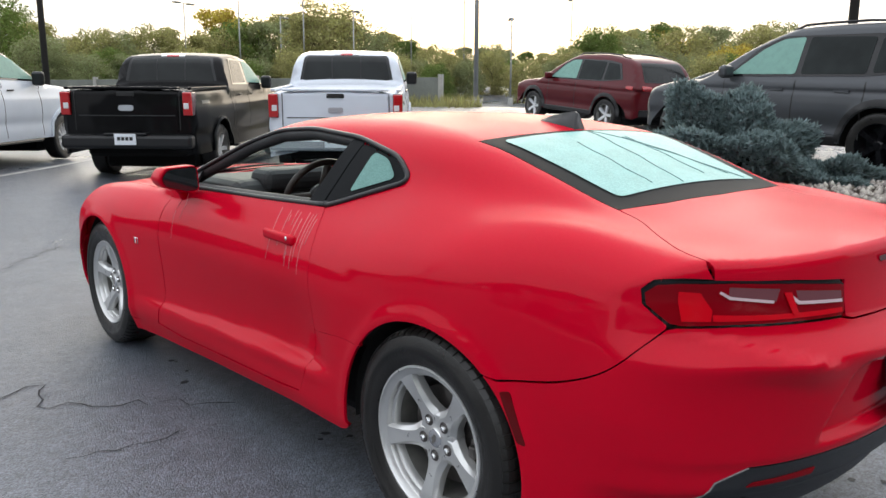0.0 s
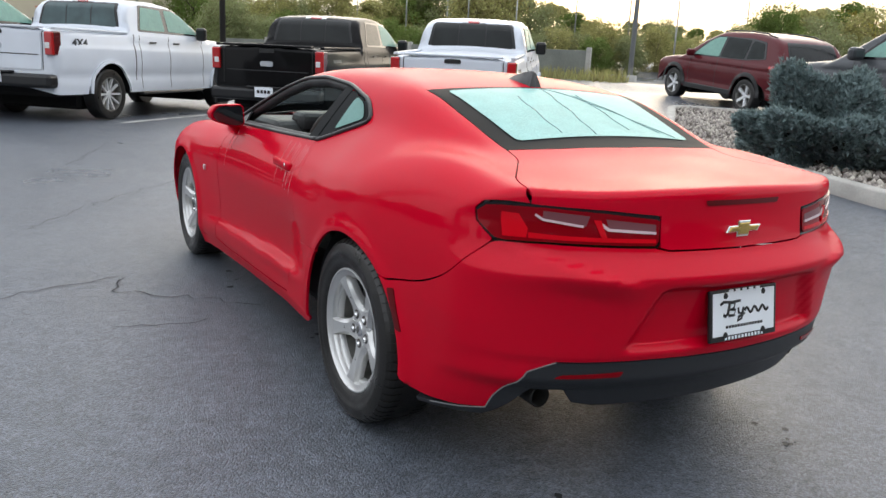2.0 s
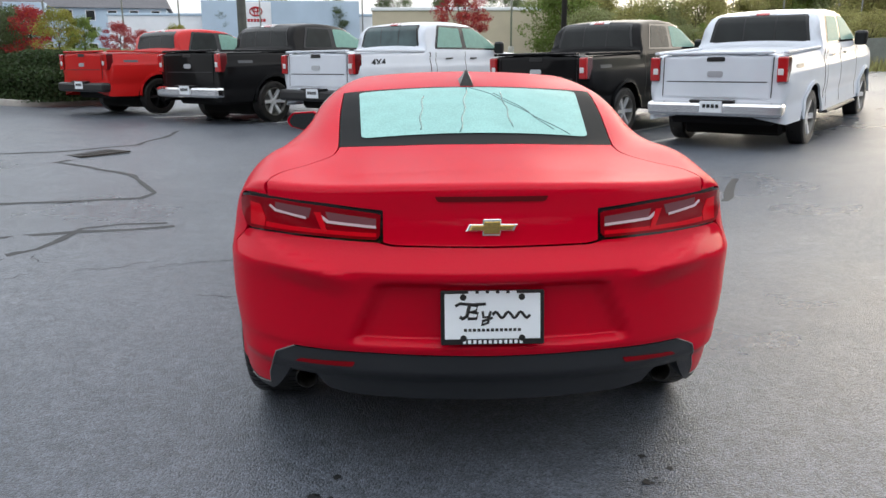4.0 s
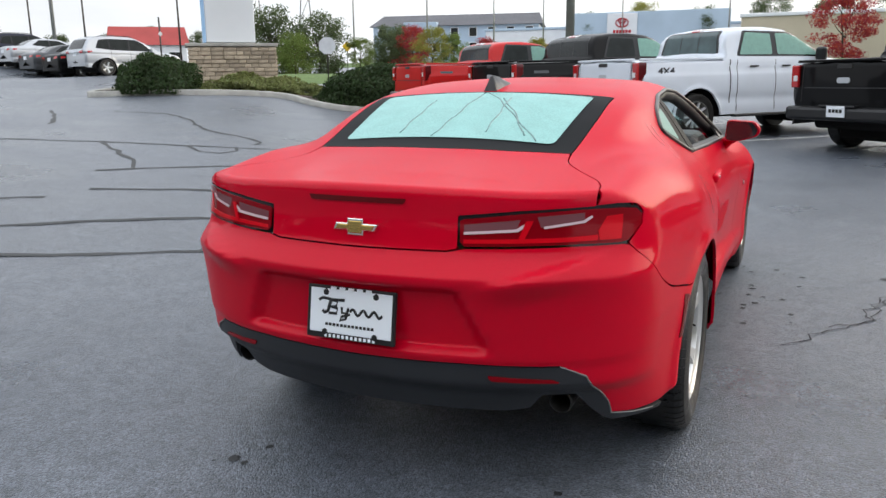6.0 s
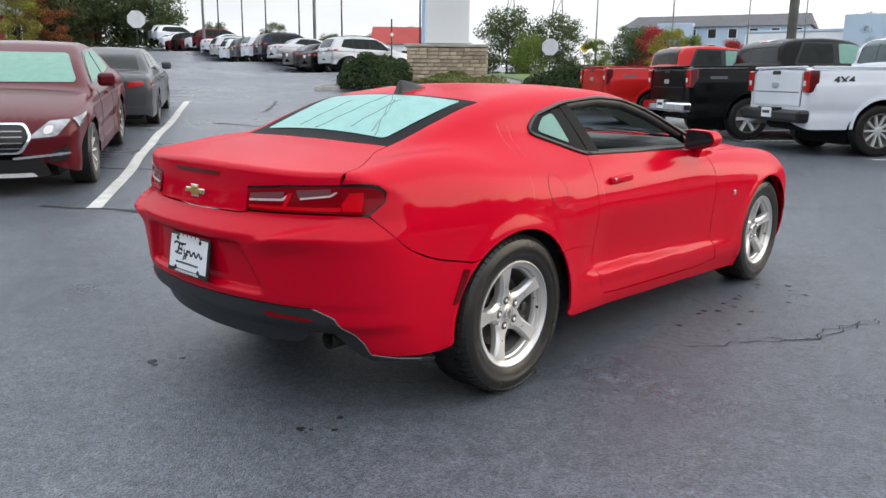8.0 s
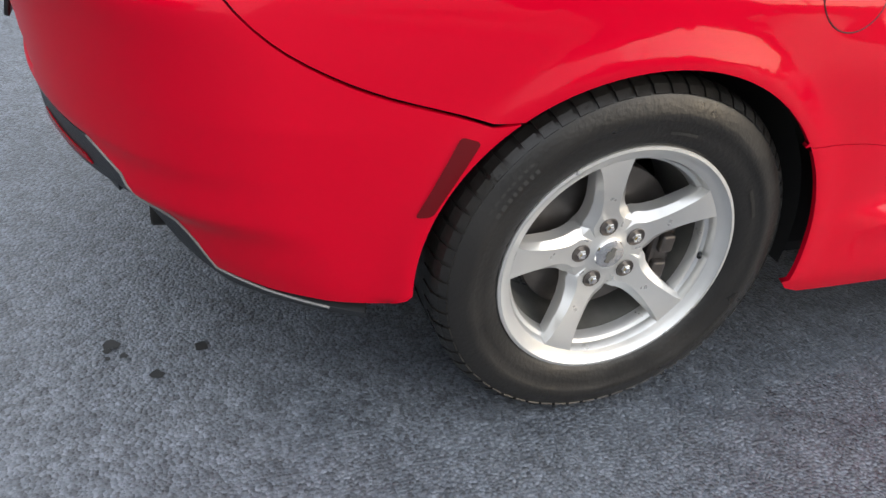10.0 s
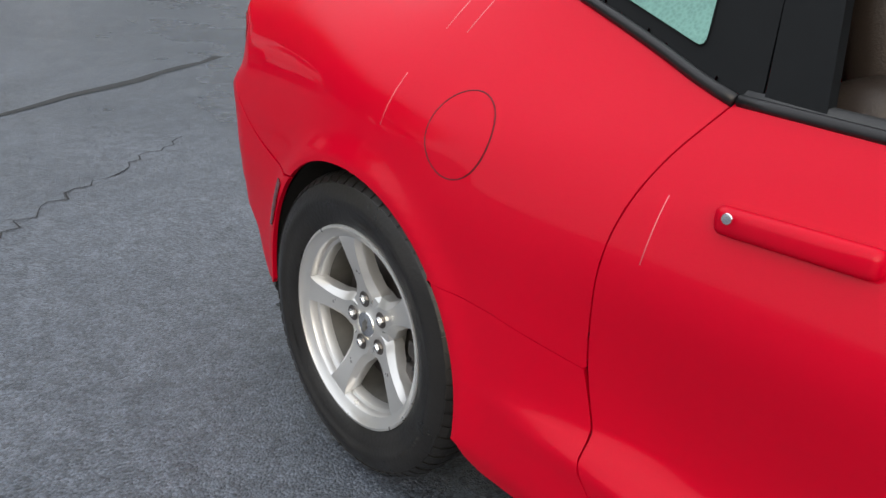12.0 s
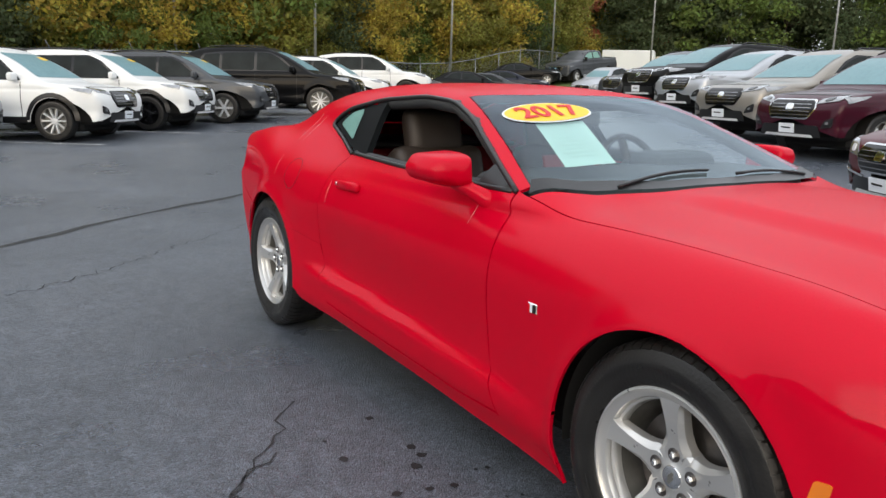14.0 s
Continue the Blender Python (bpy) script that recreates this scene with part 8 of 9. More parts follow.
    for cx, cy, n, sp in ((1.05, 1.9, 16, 0.35), (0.55, -0.9, 6, 0.12), (-0.68, 0.78, 6, 0.1), (-0.56, -0.88, 5, 0.1), (1.15, 2.6, 8, 0.3), (-0.8, 2.2, 4, 0.15)):
        for _ in range(n):
            x, y, r = cx + rnd.gauss(0, sp * 0.5), cy + rnd.gauss(0, sp), rnd.uniform(0.006, 0.026)
            v = [(x + r * rnd.uniform(0.6, 1.2) * math.cos(q), y + r * rnd.uniform(0.6, 1.2) * math.sin(q), float(ground_z(x, y)) + 0.003) for q in np.linspace(0, 6.28, 9)[:-1]]
            tagged(part("oil_spot", fix_normals(mesh_of("oil_spot", v, [tuple(range(8))])), M_TAR), "small dark oil spot on asphalt", "stain", kind="structure")
    # drain grate
    x, y = -4.46, 7.18
    z = float(ground_z(x, y))
    g = tagged(new("drain_grate"), "dark slotted drain grate in the asphalt", "drain")
    g.matrix_basis = Matrix.Translation((x, y, z + 0.004)) @ Matrix.Rotation(radians(58), 4, "Z") @ Matrix.Diagonal((0.78, 0.64, 1, 1))
    bm = box_bm(0.95, 0.05, 0.02, at=(0, 0.32, 0))
    box_bm(0.95, 0.05, 0.02, at=(0, -0.32, 0), bm=bm)
    box_bm(0.05, 0.7, 0.02, at=(0.45, 0, 0), bm=bm)
    box_bm(0.05, 0.7, 0.02, at=(-0.45, 0, 0), bm=bm)
    part("grate_frame", bm, M_POLE, g)
    for k in range(12):
        part("grate_bar", box_bm(0.025, 0.62, 0.018, at=(-0.39 + 0.071 * k, 0, 0)), M_POLE, g)


markings()


def flat_bed(name, pts, mat, label, cat, lift):
    """A level piece of ground cut to an outline, draped on the lot."""
    uv, faces = cut_grid(rounded(pts, 0.6, 6), 0.7, 0.7)
    z = ground_z(uv[:, 0], uv[:, 1]) + lift
    me = fix_normals(mesh_of(name, np.stack([uv[:, 0], uv[:, 1], z], -1), faces))
    if me.polygons[0].normal.z < 0:
        me.flip_normals()
    return tagged(part(name, me, mat), label, cat, kind="structure")


def kerb(pts, label):
    out = rounded(pts, 0.6, 6)
    p = dense(out, 0.4)
    v, f = [], []
    n = len(p)
    for i in range(n):
        t = p[(i + 1) % n] - p[i - 1]
        t = t / (np.linalg.norm(t) + 1e-9)
        s = np.array((-t[1], t[0]))
        z = float(ground_z(*p[i]))
        for o, h in ((-0.08, -0.02), (-0.08, 0.12), (-0.06, 0.14), (0.06, 0.14), (0.08, 0.12), (0.08, -0.02)):
            q = p[i] + s * o
            v.append((q[0], q[1], z + h))
    for i in range(n):
        k = (i + 1) % n
        for j in range(5):
            f.append((6 * i + j, 6 * k + j, 6 * k + j + 1, 6 * i + j + 1))
    tagged(part("kerb", fix_normals(mesh_of("kerb", v, f)), M_CONCRETE), label, "kerb", kind="structure")


def beds():
    isl = [(4.7, 1.0), (5.3, 4.0), (7.4, 6.5), (10.2, 9.2), (11.2, 7.6), (9.0, 4.6), (7.2, 1.6), (6.2, -0.6), (5.0, -0.8)]
    flat_bed("gravel_bed", isl, M_SOIL, "bed of pale mixed gravel round the spruce shrub", "gravel bed", 0.08)
    kerb(isl, "pale concrete kerb round the gravel bed")
    rng = np.random.default_rng(8)
    poly = rounded(isl, 0.6, 6)
    q = rng.uniform((4.6, -0.9), (11.3, 9.3), (16000, 2))
    q = q[inside_poly(poly, q[:, 0], q[:, 1])]
    oct_ = np.array([(1, 0, 0), (-1, 0, 0), (0, 1, 0), (0, -1, 0), (0, 0, 1), (0, 0, -1)], float)
    of = np.array([(0, 2, 4), (2, 1, 4), (1, 3, 4), (3, 0, 4), (2, 0, 5), (1, 2, 5), (3, 1, 5), (0, 3, 5)])
    n = len(q)
    s = rng.uniform(0.02, 0.05, (n, 1, 1)) * rng.uniform(0.6, 1.2, (n, 1, 3))
    z = ground_z(q[:, 0], q[:, 1]) + 0.095
    v = oct_[None] * s + np.stack([q[:, 0], q[:, 1], z], -1)[:, None]
    f = (of[None] + (np.arange(n) * 6)[:, None, None]).reshape(-1, 3)
    me = quick_mesh("gravel", v.reshape(-1, 3), f)
    tagged(part("gravel", me, M_GRAVEL), "loose pale grey and tan gravel stones", "gravel", kind="stuff")
    sign = [(-15.8, 12.0), (-12.9, 12.8), (-11.3, 14.5), (-10.2, 14.0), (-9.2, 14.3), (-7.0, 17.4), (-7.4, 20.0), (-10.6, 21.6), (-14.0, 20.2), (-17.4, 17.2), (-17.2, 13.6)]
    flat_bed("sign_bed", sign, M_SOIL, "mulched bed round the sign", "planting bed", 0.08)
    kerb(sign, "pale concrete kerb round the sign bed")
    flat_bed("road", [(-70, 46), (-20, 26.5), (10, 33), (10, 36), (-18, 30), (-69, 50)], material("pale_road", (0.20, 0.195, 0.185), 0.8, stain=0.15, stain_scale=1.0), "pale concrete road behind the lot", "road", 0.02)
    flat_bed("lawn", [(-69, 50.6), (-18, 30.5), (10, 36.5), (40, 58), (40, 80), (-60, 80)], M_GRASS_BED, "mown roadside grass", "grass", 0.03)
    flat_bed("lawn", [(-60, -38), (-2, -28), (25, -14), (60, -60), (-60, -110), (-120, -80)], M_GRASS_BED, "rough grass under the woods behind the fence", "grass", 0.03)


M_GRAVEL = material("gravel_stone", (0.30, 0.27, 0.24), 0.8, grain=0.2, grain_scale=50, random_tint=0.5)
beds()


def far_wall():
    """A low grey enclosure wall with panels, and dry grass along its foot."""
    a, b = Vector((16.0, 18.9)), Vector((6.6, 34.0))
    d = (b - a).normalized()
    L = (b - a).length
    t = thing("enclosure_wall", "low grey-green panelled wall beyond the pickups", "wall", at=Matrix.Translation((a.x, a.y, float(ground_z(a.x, a.y)) - 0.1)) @ Matrix.Rotation(math.atan2(d.y, d.x), 4, "Z"))
    rise = float(ground_z(b.x, b.y)) - float(ground_z(a.x, a.y))
    n = int(L / 2.4)
    for k in range(n):
        part("wall_panel", box_bm(2.36, 0.12, 1.0 + abs(rise), 0.01, 1, (2.4 * (k + 0.5), 0, 0.5 - abs(rise) / 2 + rise * (k + 0.5) / n + 0.1)), M_WALL_GREY, t)
        part("wall_post", box_bm(0.16, 0.16, 1.1 + abs(rise), 0.01, 1, (2.4 * k, 0, 0.55 - abs(rise) / 2 + rise * k / n + 0.1)), M_CONCRETE, t)
    rng = np.random.default_rng(12)
    m = 5200
    u, w = rng.uniform(-1.5, L, m), -np.abs(rng.normal(0, 0.7, m)) - 0.1
    px_, py_ = a.x + d.x * u + d.y * w, a.y + d.y * u - d.x * w
    side = np.where(np.hypot(px_ - 1, py_ - 5) < np.hypot(a.x + d.x * u - 1, a.y + d.y * u - 5), 1, 0).astype(bool)
    px_, py_ = px_[side], py_[side]
    if not len(px_):
        px_, py_ = a.x + d.x * u - d.y * w, a.y + d.y * u + d.x * w
    z = ground_z(px_, py_)
    base = np.stack([px_, py_, z], -1)
    k = len(base)
    tip = base + np.stack([rng.normal(0, 0.1, k), rng.normal(0, 0.1, k), rng.uniform(0.15, 0.5, k)], -1)
    sd = rng.normal(0, 1, (k, 3)) * (1, 1, 0)
    sd = sd / np.linalg.norm(sd, axis=1, keepdims=True) * 0.02
    v = np.stack([base - sd, base + sd, tip], 1).reshape(-1, 3)
    i = np.arange(k) * 3
    tagged(part("dry_grass", quick_mesh("dry_grass", v, np.stack([i, i + 1, i + 2], -1)), LEAVES["backlit"]), "tufts of dry grass along the wall", "grass", kind="stuff")


M_WALL_GREY = material("wall_grey_green", (0.17, 0.18, 0.16), 0.8, grain=0.15, grain_scale=30, stain=0.25, stain_scale=1.2)
far_wall()


def light_pole(x, y, h, heads, mat, label, r=0.07, turn=0.0):
    t = thing("light_pole", label, "lamp post", "car park lamp posts", at=Matrix.Translation((x, y, float(ground_z(x, y)))) @ Matrix.Rotation(radians(turn), 4, "Z"))
    part("pole", tube_mesh("pole", [(0, 0, 0), (0, 0, h)], r, 10, radii=[r, r * 0.75]), mat, t)
    part("pole_base", lathe_mesh("pole_base", [(0.0, 0.5), (r * 2.6, 0.5), (r * 2.8, 0.46), (r * 2.8, 0.0)], 16, "z"), M_CONCRETE, t)
    for k in range(heads):
        s = 1 if k == 0 else -1
        part("arm", box_bm(0.5, 0.06, 0.06, 0.01, 1, (s * 0.28, 0, h - 0.05)), mat, t)
        part("lamp_head", box_bm(0.75, 0.36, 0.13, 0.03, 2, (s * 0.8, 0, h - 0.04)), mat, t)
    return t


def poles():
    P = lambda ox, oy, az, R: (ox + R * math.sin(radians(az)), oy + R * math.cos(radians(az)))
    for az, R, h, n, m in ((32, 62, 8.0, 2, M_POLE_GREY), (35.5, 58, 6.2, 1, M_POLE_GREY), (27.6, 58, 8.6, 2, M_POLE_GREY), (43.4, 60, 8.0, 2, M_POLE_GREY), (39.6, 66, 8.4, 2, M_POLE_GREY), (30.4, 70, 6.5, 1, M_POLE_GREY), (46.8, 50, 5.4, 1, M_POLE_GREY), (51, 70, 7.4, 2, M_POLE_GREY), (24, 70, 7.6, 2, M_POLE_GREY)):
        light_pole(*P(-2.4, -1.7, az, R), h, n, m, "grey car park lamp post with flat heads", 0.06, az)
    light_pole(*P(-2.4, -1.7, 44.3, 38), 12.0, 0, M_POLE_GREY, "tall pale utility pole", 0.12)
    light_pole(*P(-2.4, -1.7, 15.3, 30), 11.0, 2, M_POLE, "dark bronze lamp post behind the pickups", 0.11)
    light_pole(*P(-2.4, -1.7, 69.0, 20), 11.0, 2, M_POLE, "dark bronze lamp post behind the grey suv", 0.11)
    light_pole(*P(0.2, -3.2, -12.9, 25), 12.0, 2, M_POLE_GREEN, "green-grey lamp post behind the red pickup", 0.14)
    for az, R, h in ((-58.2, 62, 4.6), (-56.6, 62, 4.9), (-55.0, 60, 5.2), (-52.7, 56, 5.3), (-49.7, 52, 5.4), (-44.1, 46, 5.4)):
        light_pole(*P(2.6, -2.6, az, R), h, 1, M_POLE, "dark lamp post along the far row", 0.06, 90 + az)
    for az, R, h in ((-51.6, 48, 12), (-59.2, 62, 13)):
        light_pole(*P(2.6, -2.6, az, R), h, 0, M_POLE_GREY, "tall grey utility pole by the far row", 0.10)
    for az, R, h in ((-25.8, 72, 10), (-21.0, 80, 10), (-17.5, 78, 10), (-12.0, 86, 11), (-5, 80, 11), (-31, 75, 9), (5.2, 60, 10)):
        light_pole(*P(1.7, -2.8, az, R), h, 2, M_POLE_GREY, "distant lamp post with two flat heads", 0.08, az)
    for az, R in ((-156.6, 38), (-147, 46), (-139.8, 54), (-133, 60), (-121.6, 60), (-166, 36)):
        light_pole(*P(2.6, 4.0, az, R), 10.0, 1, M_POLE_GREY, "thin grey pole at the edge of the woods", 0.07)


M_POLE_GREEN = material("pole_green_grey", (0.19, 0.21, 0.18), 0.6, metal=0.1, stain=0.2)
poles()


def fence():
    f = thing("chain_link_fence", "galvanised chain-link fence with a top rail and leaning barb arms", "fence")
    a, b = Vector((10.5, -19.3)), Vector((-62, -54.4))
    L = (b - a).length
    n = int(L / 3.0)
    d = (b - a).normalized()
    H = 1.9
    post = tube_mesh("post", [(0, 0, 0), (0, 0, H)], 0.03, 6)
    arm = tube_mesh("barb_arm", [(0, 0, H), (0.18, 0.22, H + 0.3)], 0.016, 5)
    gz = [float(ground_z(*(a + d * (L * i / n)))) for i in range(n + 1)]
    for i in range(n + 1):
        p = a + d * (L * i / n)
        m = Matrix.Translation((p.x, p.y, gz[i]))
        part("post", post, M_GALV, f, loc=m)
        part("barb_arm", arm, M_GALV, f, loc=m)
    part("top_rail", tube_mesh("top_rail", [(*(a + d * (L * i / n)), gz[i] + H) for i in range(n + 1)], 0.028, 6), M_GALV, f)
    v, fc = [], []
    w = 0.004
    for s in np.arange(0, L - 2, 0.13):
        for sg in (0, 1):
            p, q = a + d * (s + (1.9 if sg else 0)), a + d * (s + (0 if sg else 1.9))
            z = float(ground_z(*p))
            k = len(v)
            v += [(p.x, p.y, z), (p.x + d.x * 2 * w, p.y + d.y * 2 * w, z), (q.x + d.x * 2 * w, q.y + d.y * 2 * w, z + H), (q.x, q.y, z + H)]
            fc.append((k, k + 1, k + 2, k + 3))
    tagged(part("wire_mesh", mesh_of("wire_mesh", v, fc, smooth=False), M_GALV, f), kind="stuff")


M_GALV = material("galvanised", (0.34, 0.35, 0.36), 0.45, metal=0.7, stain=0.2)
fence()


def stone_sign():
    x, y = -15.4, 17.4
    m = Matrix.Translation((x, y, float(ground_z(x, y)))) @ Matrix.Rotation(radians(42), 4, "Z")
    t = thing("pylon_sign", "tall white sign pylon on a tan stacked-stone base", "sign", at=m)
    part("pylon", box_bm(1.5, 0.7, 9.0, 0.03, 2, (0, 0, 1.25 + 4.5)), M_WHITE_PANEL, t, "white metal pylon")
    part("pylon_edge", box_bm(0.10, 0.72, 9.0, 0.01, 1, (-0.80, 0, 1.25 + 4.5)), material("pale_blue_panel", (0.35, 0.55, 0.8), 0.4), t)
    part("base_core", box_bm(2.6, 1.2, 1.15, 0.01, 1, (0, 0, 0.5)), M_STONE, t)
    part("base_cap", box_bm(2.8, 1.4, 0.1, 0.02, 2, (0, 0, 1.17)), M_CONCRETE, t, "pale concrete cap")
    rnd = random.Random(3)
    stones = {}
    for face in range(2):
        for row in range(9):
            s, z = -1.33, -0.02 + 0.125 * row
            while s < 1.3:
                w = rnd.choice((0.22, 0.3, 0.38, 0.46))
                w = min(w, 1.34 - s)
                key = (w, face)
                if key not in stones:
                    bm = box_bm(w - 0.012, 0.09, 0.112, 0.014, 1)
                    me = bpy.data.meshes.new("stone")
                    bm.to_mesh(me)
                    bm.free()
                    stones[key] = me
                if face == 0:
                    part("stone", stones[key], M_STONE, t, loc=Matrix.Translation((s + w / 2, -0.62 - rnd.uniform(0, 0.03), z + 0.06)))
                elif s < 0.6:
                    part("stone", stones[key], M_STONE, t, loc=Matrix.Translation((1.31 + rnd.uniform(0, 0.03), (s + 0.7) * 0.6 + w / 2 - 0.2, z + 0.06)) @ Matrix.Rotation(radians(90), 4, "Z"))
                s += w


def random_stone():
    m = material("stacked_stone", (0.40, 0.33, 0.25), 0.85, grain=0.15, grain_scale=40, stain=0.25, stain_scale=6, bump=0.4, bump_scale=30)
    nt = m.node_tree
    oi = nt.nodes.new("ShaderNodeObjectInfo")
    hs = nt.nodes.new("ShaderNodeHueSaturation")
    mr = nt.nodes.new("ShaderNodeMapRange")
    mr.inputs["To Min"].default_value, mr.inputs["To Max"].default_value = 0.7, 1.3
    nt.links.new(oi.outputs["Random"], mr.inputs["Value"])
    nt.links.new(mr.outputs[0], hs.inputs["Value"])
    b = nt.nodes["Principled BSDF"]
    src = b.inputs["Base Color"].links[0].from_socket
    nt.links.new(src, hs.inputs["Color"])
    nt.links.new(hs.outputs[0], b.inputs["Base Color"])
    return m


M_STONE = random_stone()
M_WHITE_PANEL = material("white_panel", (0.74, 0.76, 0.78), 0.35, stain=0.06, stain_scale=0.6)
stone_sign()


def road_sign(x, y, turn, kind):
    m = Matrix.Translation((x, y, float(ground_z(x, y)))) @ Matrix.Rotation(radians(turn), 4, "Z")
    t = thing("road_sign", {"stop": "back of an octagonal stop sign on a post", "warn": "yellow diamond warning sign on a post", "slim": "slim grey sign seen from its edge"}[kind], "sign", at=m)
    part("post", tube_mesh("post", [(0, 0.03, 0), (0, 0.03, 2.5)], 0.03, 6), M_POLE, t)
    n, r, z = {"stop": (8, 0.40, 2.1), "warn": (4, 0.42, 2.2), "slim": (4, 0.09, 1.9)}[kind]
    o = math.pi / 8 if n == 8 else 0
    v = [(r * math.cos(o + 2 * math.pi * k / n), yy, z + r * math.sin(o + 2 * math.pi * k / n)) for yy in (-0.006, 0.006) for k in range(n)]
    f = [tuple(range(n)), tuple(range(2 * n - 1, n - 1, -1))] + [(k, (k + 1) % n, n + (k + 1) % n, n + k) for k in range(n)]
    part("plate", fix_normals(mesh_of("plate", v, f, smooth=False)), {"stop": M_SIGN_BACK, "warn": M_STICKER, "slim": M_SIGN_BACK}[kind], t)


M_SIGN_BACK = material("sign_back", (0.62, 0.64, 0.66), 0.5, metal=0.2, stain=0.1)
road_sign(-18.5, 27.9, 30, "stop")
road_sign(-32, 52, 25, "warn")
road_sign(-20.4, 19.6, 75, "slim")
road_sign(-31.4, 14.4, 60, "stop")


def building(name, label, x, y, turn, w, d, h, wall, roof, floors=0, cols=0, flat=True, overhang=0.4, rh=3.0):
    m = Matrix.Translation((x, y, float(ground_z(x, y)) - 0.2)) @ Matrix.Rotation(radians(turn), 4, "Z")
    t = thing(name, label, "building", at=m)
    part("wall", box_bm(w, d, h, 0.05, 1, (0, 0, h / 2)), wall, t)
    if flat:
        part("roof", box_bm(w + 0.3, d + 0.3, 0.35, 0.05, 1, (0, 0, h + 0.15)), roof, t)
    else:
        a, b = w / 2 + overhang, d / 2 + overhang
        v = [(-a, -b, h), (a, -b, h), (a, b, h), (-a, b, h), (-a * 0.94, 0, h + rh), (a * 0.94, 0, h + rh)]
        f = [(0, 1, 5, 4), (2, 3, 4, 5), (1, 2, 5), (3, 0, 4), (0, 3, 2, 1)]
        part("roof", fix_normals(mesh_of("roof", v, f, smooth=False)), roof, t)
    for k in range(floors):
        for c in range(cols):
            px = -w / 2 + w * (c + 0.5) / cols
            pz = h * (k + 0.55) / floors
            win = part("window", box_bm(1.5, 0.12, 1.7, 0.02, 1, (px, -d / 2 - 0.02, pz)), M_WHITE_PANEL, t)
            part("pane", box_bm(1.25, 0.04, 1.45, at=(px, -d / 2 - 0.10, pz)), M_SMOKE_GLASS, win)
    return t


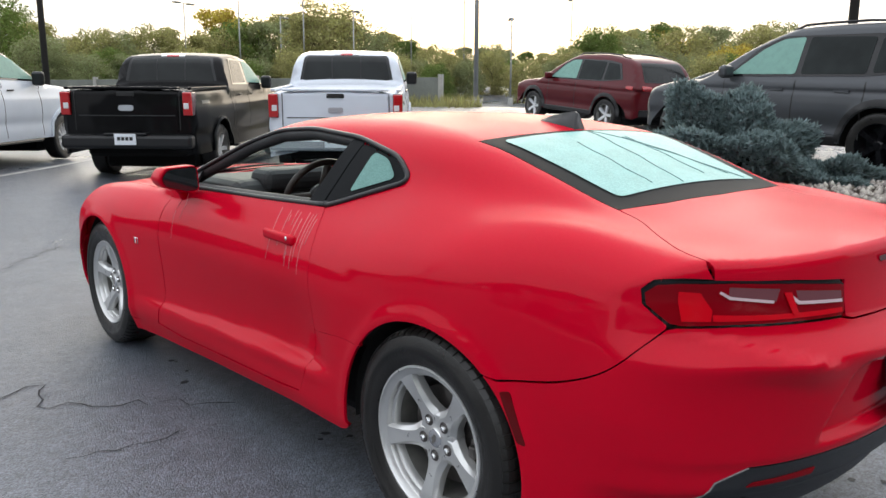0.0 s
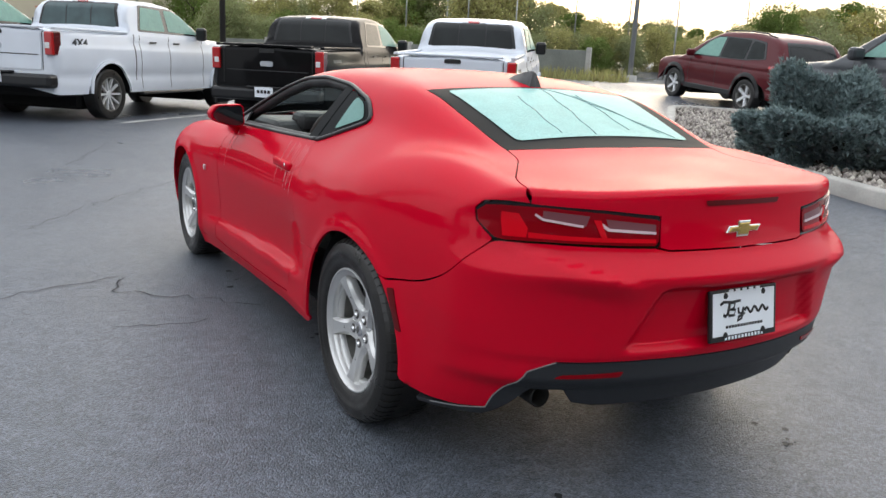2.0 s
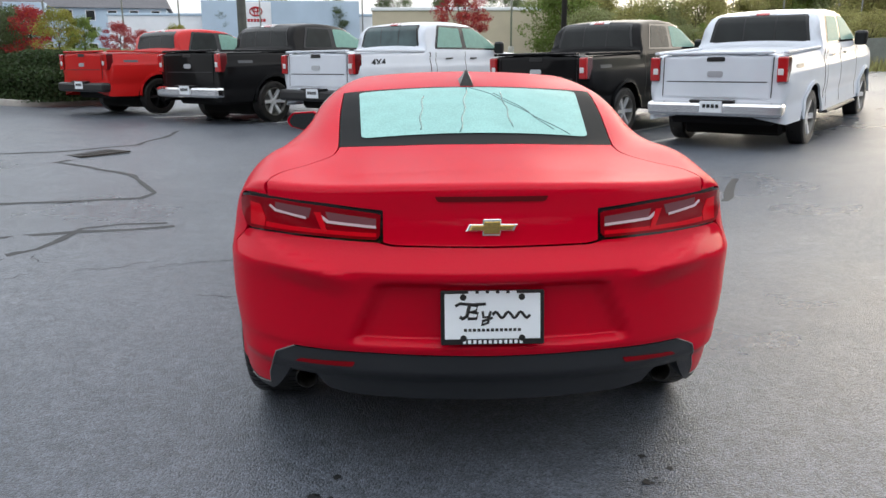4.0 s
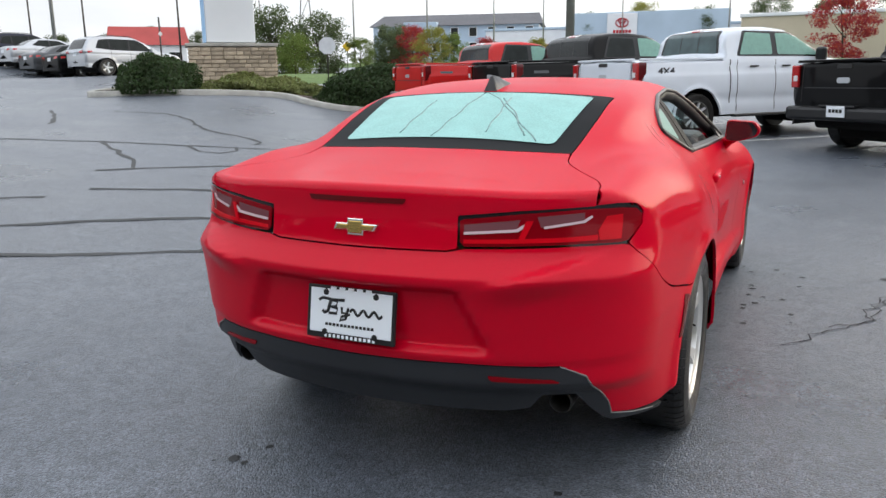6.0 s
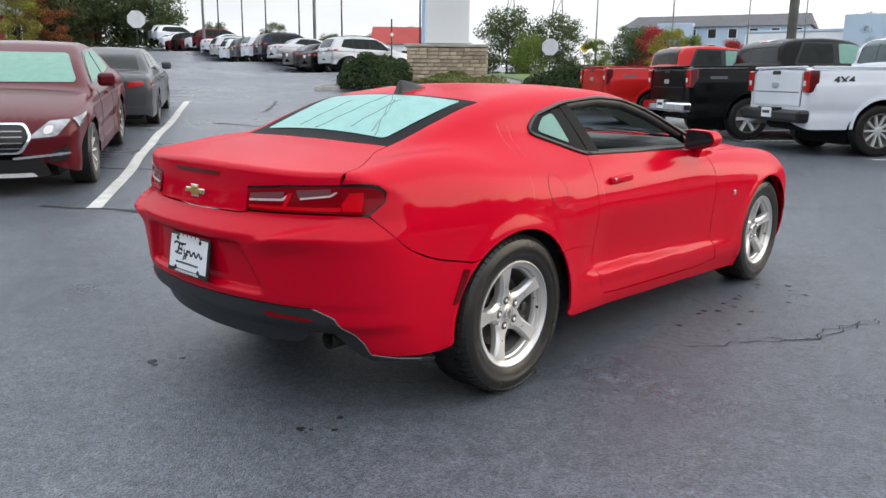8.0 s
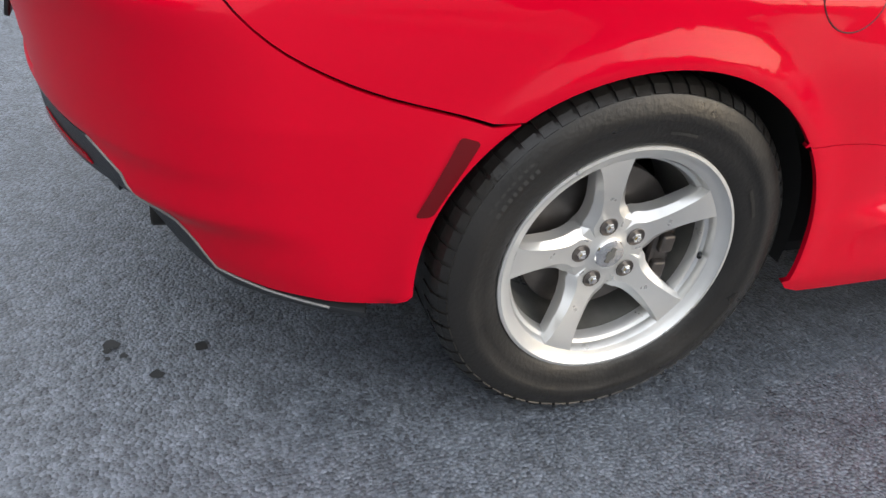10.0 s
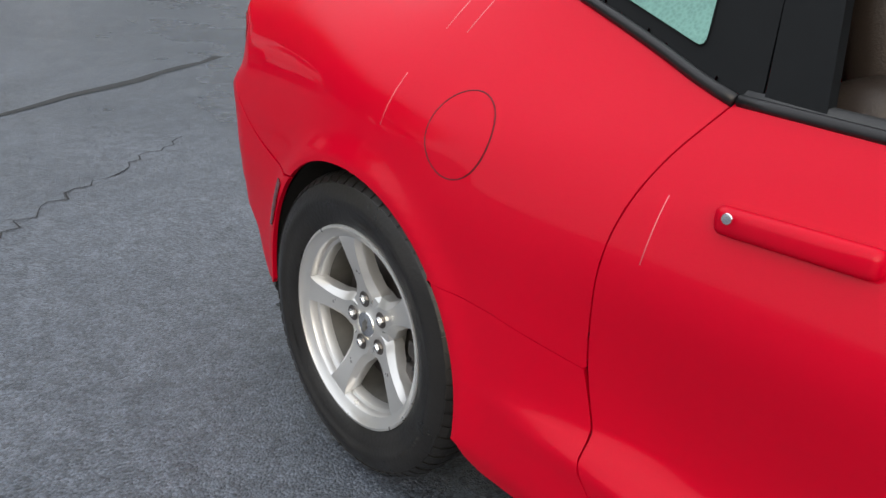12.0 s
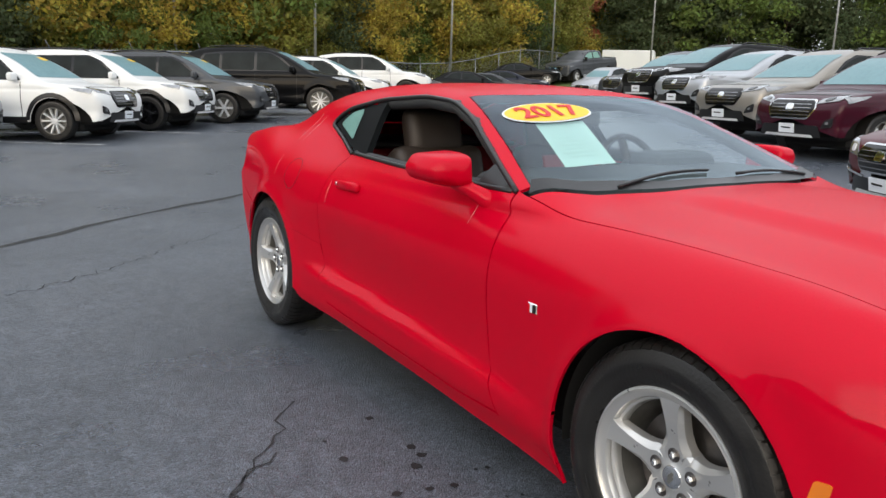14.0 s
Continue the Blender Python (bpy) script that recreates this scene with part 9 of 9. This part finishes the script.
def buildings():
    M_PALE = material("pale_blue_wall", (0.42, 0.52, 0.62), 0.7, stain=0.08, stain_scale=0.3)
    M_ROOF = material("grey_shingle", (0.11, 0.11, 0.12), 0.85, grain=0.2, grain_scale=3, stain=0.15, stain_scale=0.3)
    M_CREAM = material("cream_wall", (0.5, 0.44, 0.33), 0.8, stain=0.1, stain_scale=0.4)
    M_BRICK_RED = material("brick_red_wall", (0.32, 0.05, 0.045), 0.8, stain=0.15, stain_scale=0.5)
    P = lambda ox, oy, az, R: (ox + R * math.sin(radians(az)), oy + R * math.cos(radians(az)))
    b = building("hotel", "pale blue three-storey hotel with a grey pitched roof", *P(0.2, -3.2, -22.6, 150), 14, 30, 14, 7.8, M_PALE, M_ROOF, 3, 9, False, 0.6, 2.4)
    part("gable", box_bm(6, 2, 3.0, 0.05, 1, (-6, -7.5, 6.9)), M_PALE, b)
    d = building("dealership", "low white and pale blue car dealership with a flat roof", *P(0.2, -3.2, -6.0, 125), 6, 62, 14, 5.6, M_WHITE_PANEL, M_PALE, 0, 0, True)
    part("portal", box_bm(22, 1.5, 7.6, 0.05, 1, (-7, -7.8, 3.8)), M_PALE, d, "raised pale blue entrance front")
    part("red_band", box_bm(10, 0.2, 0.5, 0.02, 1, (-19, -7.2, 3.2)), M_BRICK_RED, d)
    for k in range(6):
        part("shop_window", box_bm(2.2, 0.1, 2.4, 0.02, 1, (-21.5 + 2.5 * k, -7.08, 1.5)), M_SMOKE_GLASS, d)
    sig = part("sign_panel", box_bm(4.2, 0.3, 4.0, 0.05, 1, (-10.5, -8.75, 5.4)), M_WHITE_PANEL, d, "white panel with a red oval emblem")
    M_EMB = material("emblem_red", (0.4, 0.02, 0.03), 0.4)
    for rx, rz, zz in ((0.85, 0.6, 6.1), (0.5, 0.28, 6.35), (0.26, 0.58, 6.1)):
        part("emblem_ring", tube_mesh("emblem_ring", [(-10.5 + rx * math.cos(q), -8.95, zz + rz * math.sin(q)) for q in np.linspace(0, 6.283, 25)[:-1]], 0.085, 5, closed=True), M_EMB, sig)
    for k in range(6):
        part("letter_bar", box_bm(0.34, 0.06, 0.42, 0.02, 1, (-11.55 + 0.43 * k, -8.93, 4.9)), M_EMB, sig)
    building("shop_building", "long cream flat-roofed shop", *P(0.2, -3.2, 4.5, 92), 0, 24, 12, 5.2, M_CREAM, M_WHITE_PANEL)
    building("restaurant", "low restaurant with a red roof and white trim", *P(2.6, -2.6, -45.2, 110), 45, 9, 7, 3.6, M_WHITE_PANEL, M_BRICK_RED, 1, 3, False, 0.4, 2.4)
    building("house", "brick house behind the dark trees", *P(2.6, -2.6, -70.5, 96), 65, 16, 10, 3.6, M_BRICK_RED, M_ROOF, 1, 3, False, 0.5, 2.2)
    # little sign of the dealership by the road
    x, y = -44.5, 84.0
    s = thing("road_side_sign", "small white sign with a red emblem by the road", "sign", at=Matrix.Translation((x, y, float(ground_z(x, y)))) @ Matrix.Rotation(radians(26), 4, "Z") @ Matrix.Scale(1.8, 4))
    part("panel", box_bm(1.0, 0.2, 1.0, 0.02, 1, (0, 0, 0.75)), M_WHITE_PANEL, s)
    part("plinth", box_bm(1.3, 0.4, 0.26, 0.02, 1, (0, 0, 0.13)), M_CONCRETE, s)
    part("emblem_ring", tube_mesh("emblem_ring", [(0.28 * math.cos(q), -0.11, 0.88 + 0.19 * math.sin(q)) for q in np.linspace(0, 6.283, 17)[:-1]], 0.035, 5, closed=True), M_EMB, s)
    # containers at the end of the rear lane
    for az, R, mt in ((-134.5, 66, M_WHITE_PANEL), (-131.4, 70, M_CREAM)):
        x, y = P(2.6, 4.0, az, R)
        c = thing("storage_container", "pale storage container at the end of the lane", "container", at=Matrix.Translation((x, y, float(ground_z(x, y)))) @ Matrix.Rotation(radians(40), 4, "Z"))
        part("box", box_bm(2.6, 4.0, 2.4, 0.03, 1, (0, 0, 1.25)), mt, c)
        part("door", box_bm(1.1, 0.05, 2.1, 0.01, 1, (0.6, 2.03, 1.2)), mt, c)
    # lattice masts on the skyline
    for az, R, h in ((-37.8, 150, 22), (-34.5, 140, 24)):
        x, y = P(2.6, -2.6, az, R)
        t = thing("power_mast", "distant power mast with cross arms", "mast", at=Matrix.Translation((x, y, float(ground_z(x, y)))) @ Matrix.Rotation(radians(-az), 4, "Z"))
        for sx in (-1, 1):
            part("leg", tube_mesh("leg", [(sx * 1.6, 0, 0), (sx * 0.35, 0, h * 0.7), (sx * 0.25, 0, h)], 0.11, 5), M_POLE_GREY, t)
        for k, zz in enumerate((0.7, 0.82, 0.94)):
            part("cross_arm", box_bm(5.0 - k * 0.6, 0.16, 0.16, at=(0, 0, h * zz)), M_POLE_GREY, t)
        for k in range(5):
            part("brace", tube_mesh("brace", [(-1.4 + 0.22 * k, 0, h * 0.13 * k), (1.2 - 0.2 * k, 0, h * 0.13 * (k + 1))], 0.06, 4), M_POLE_GREY, t)


buildings()
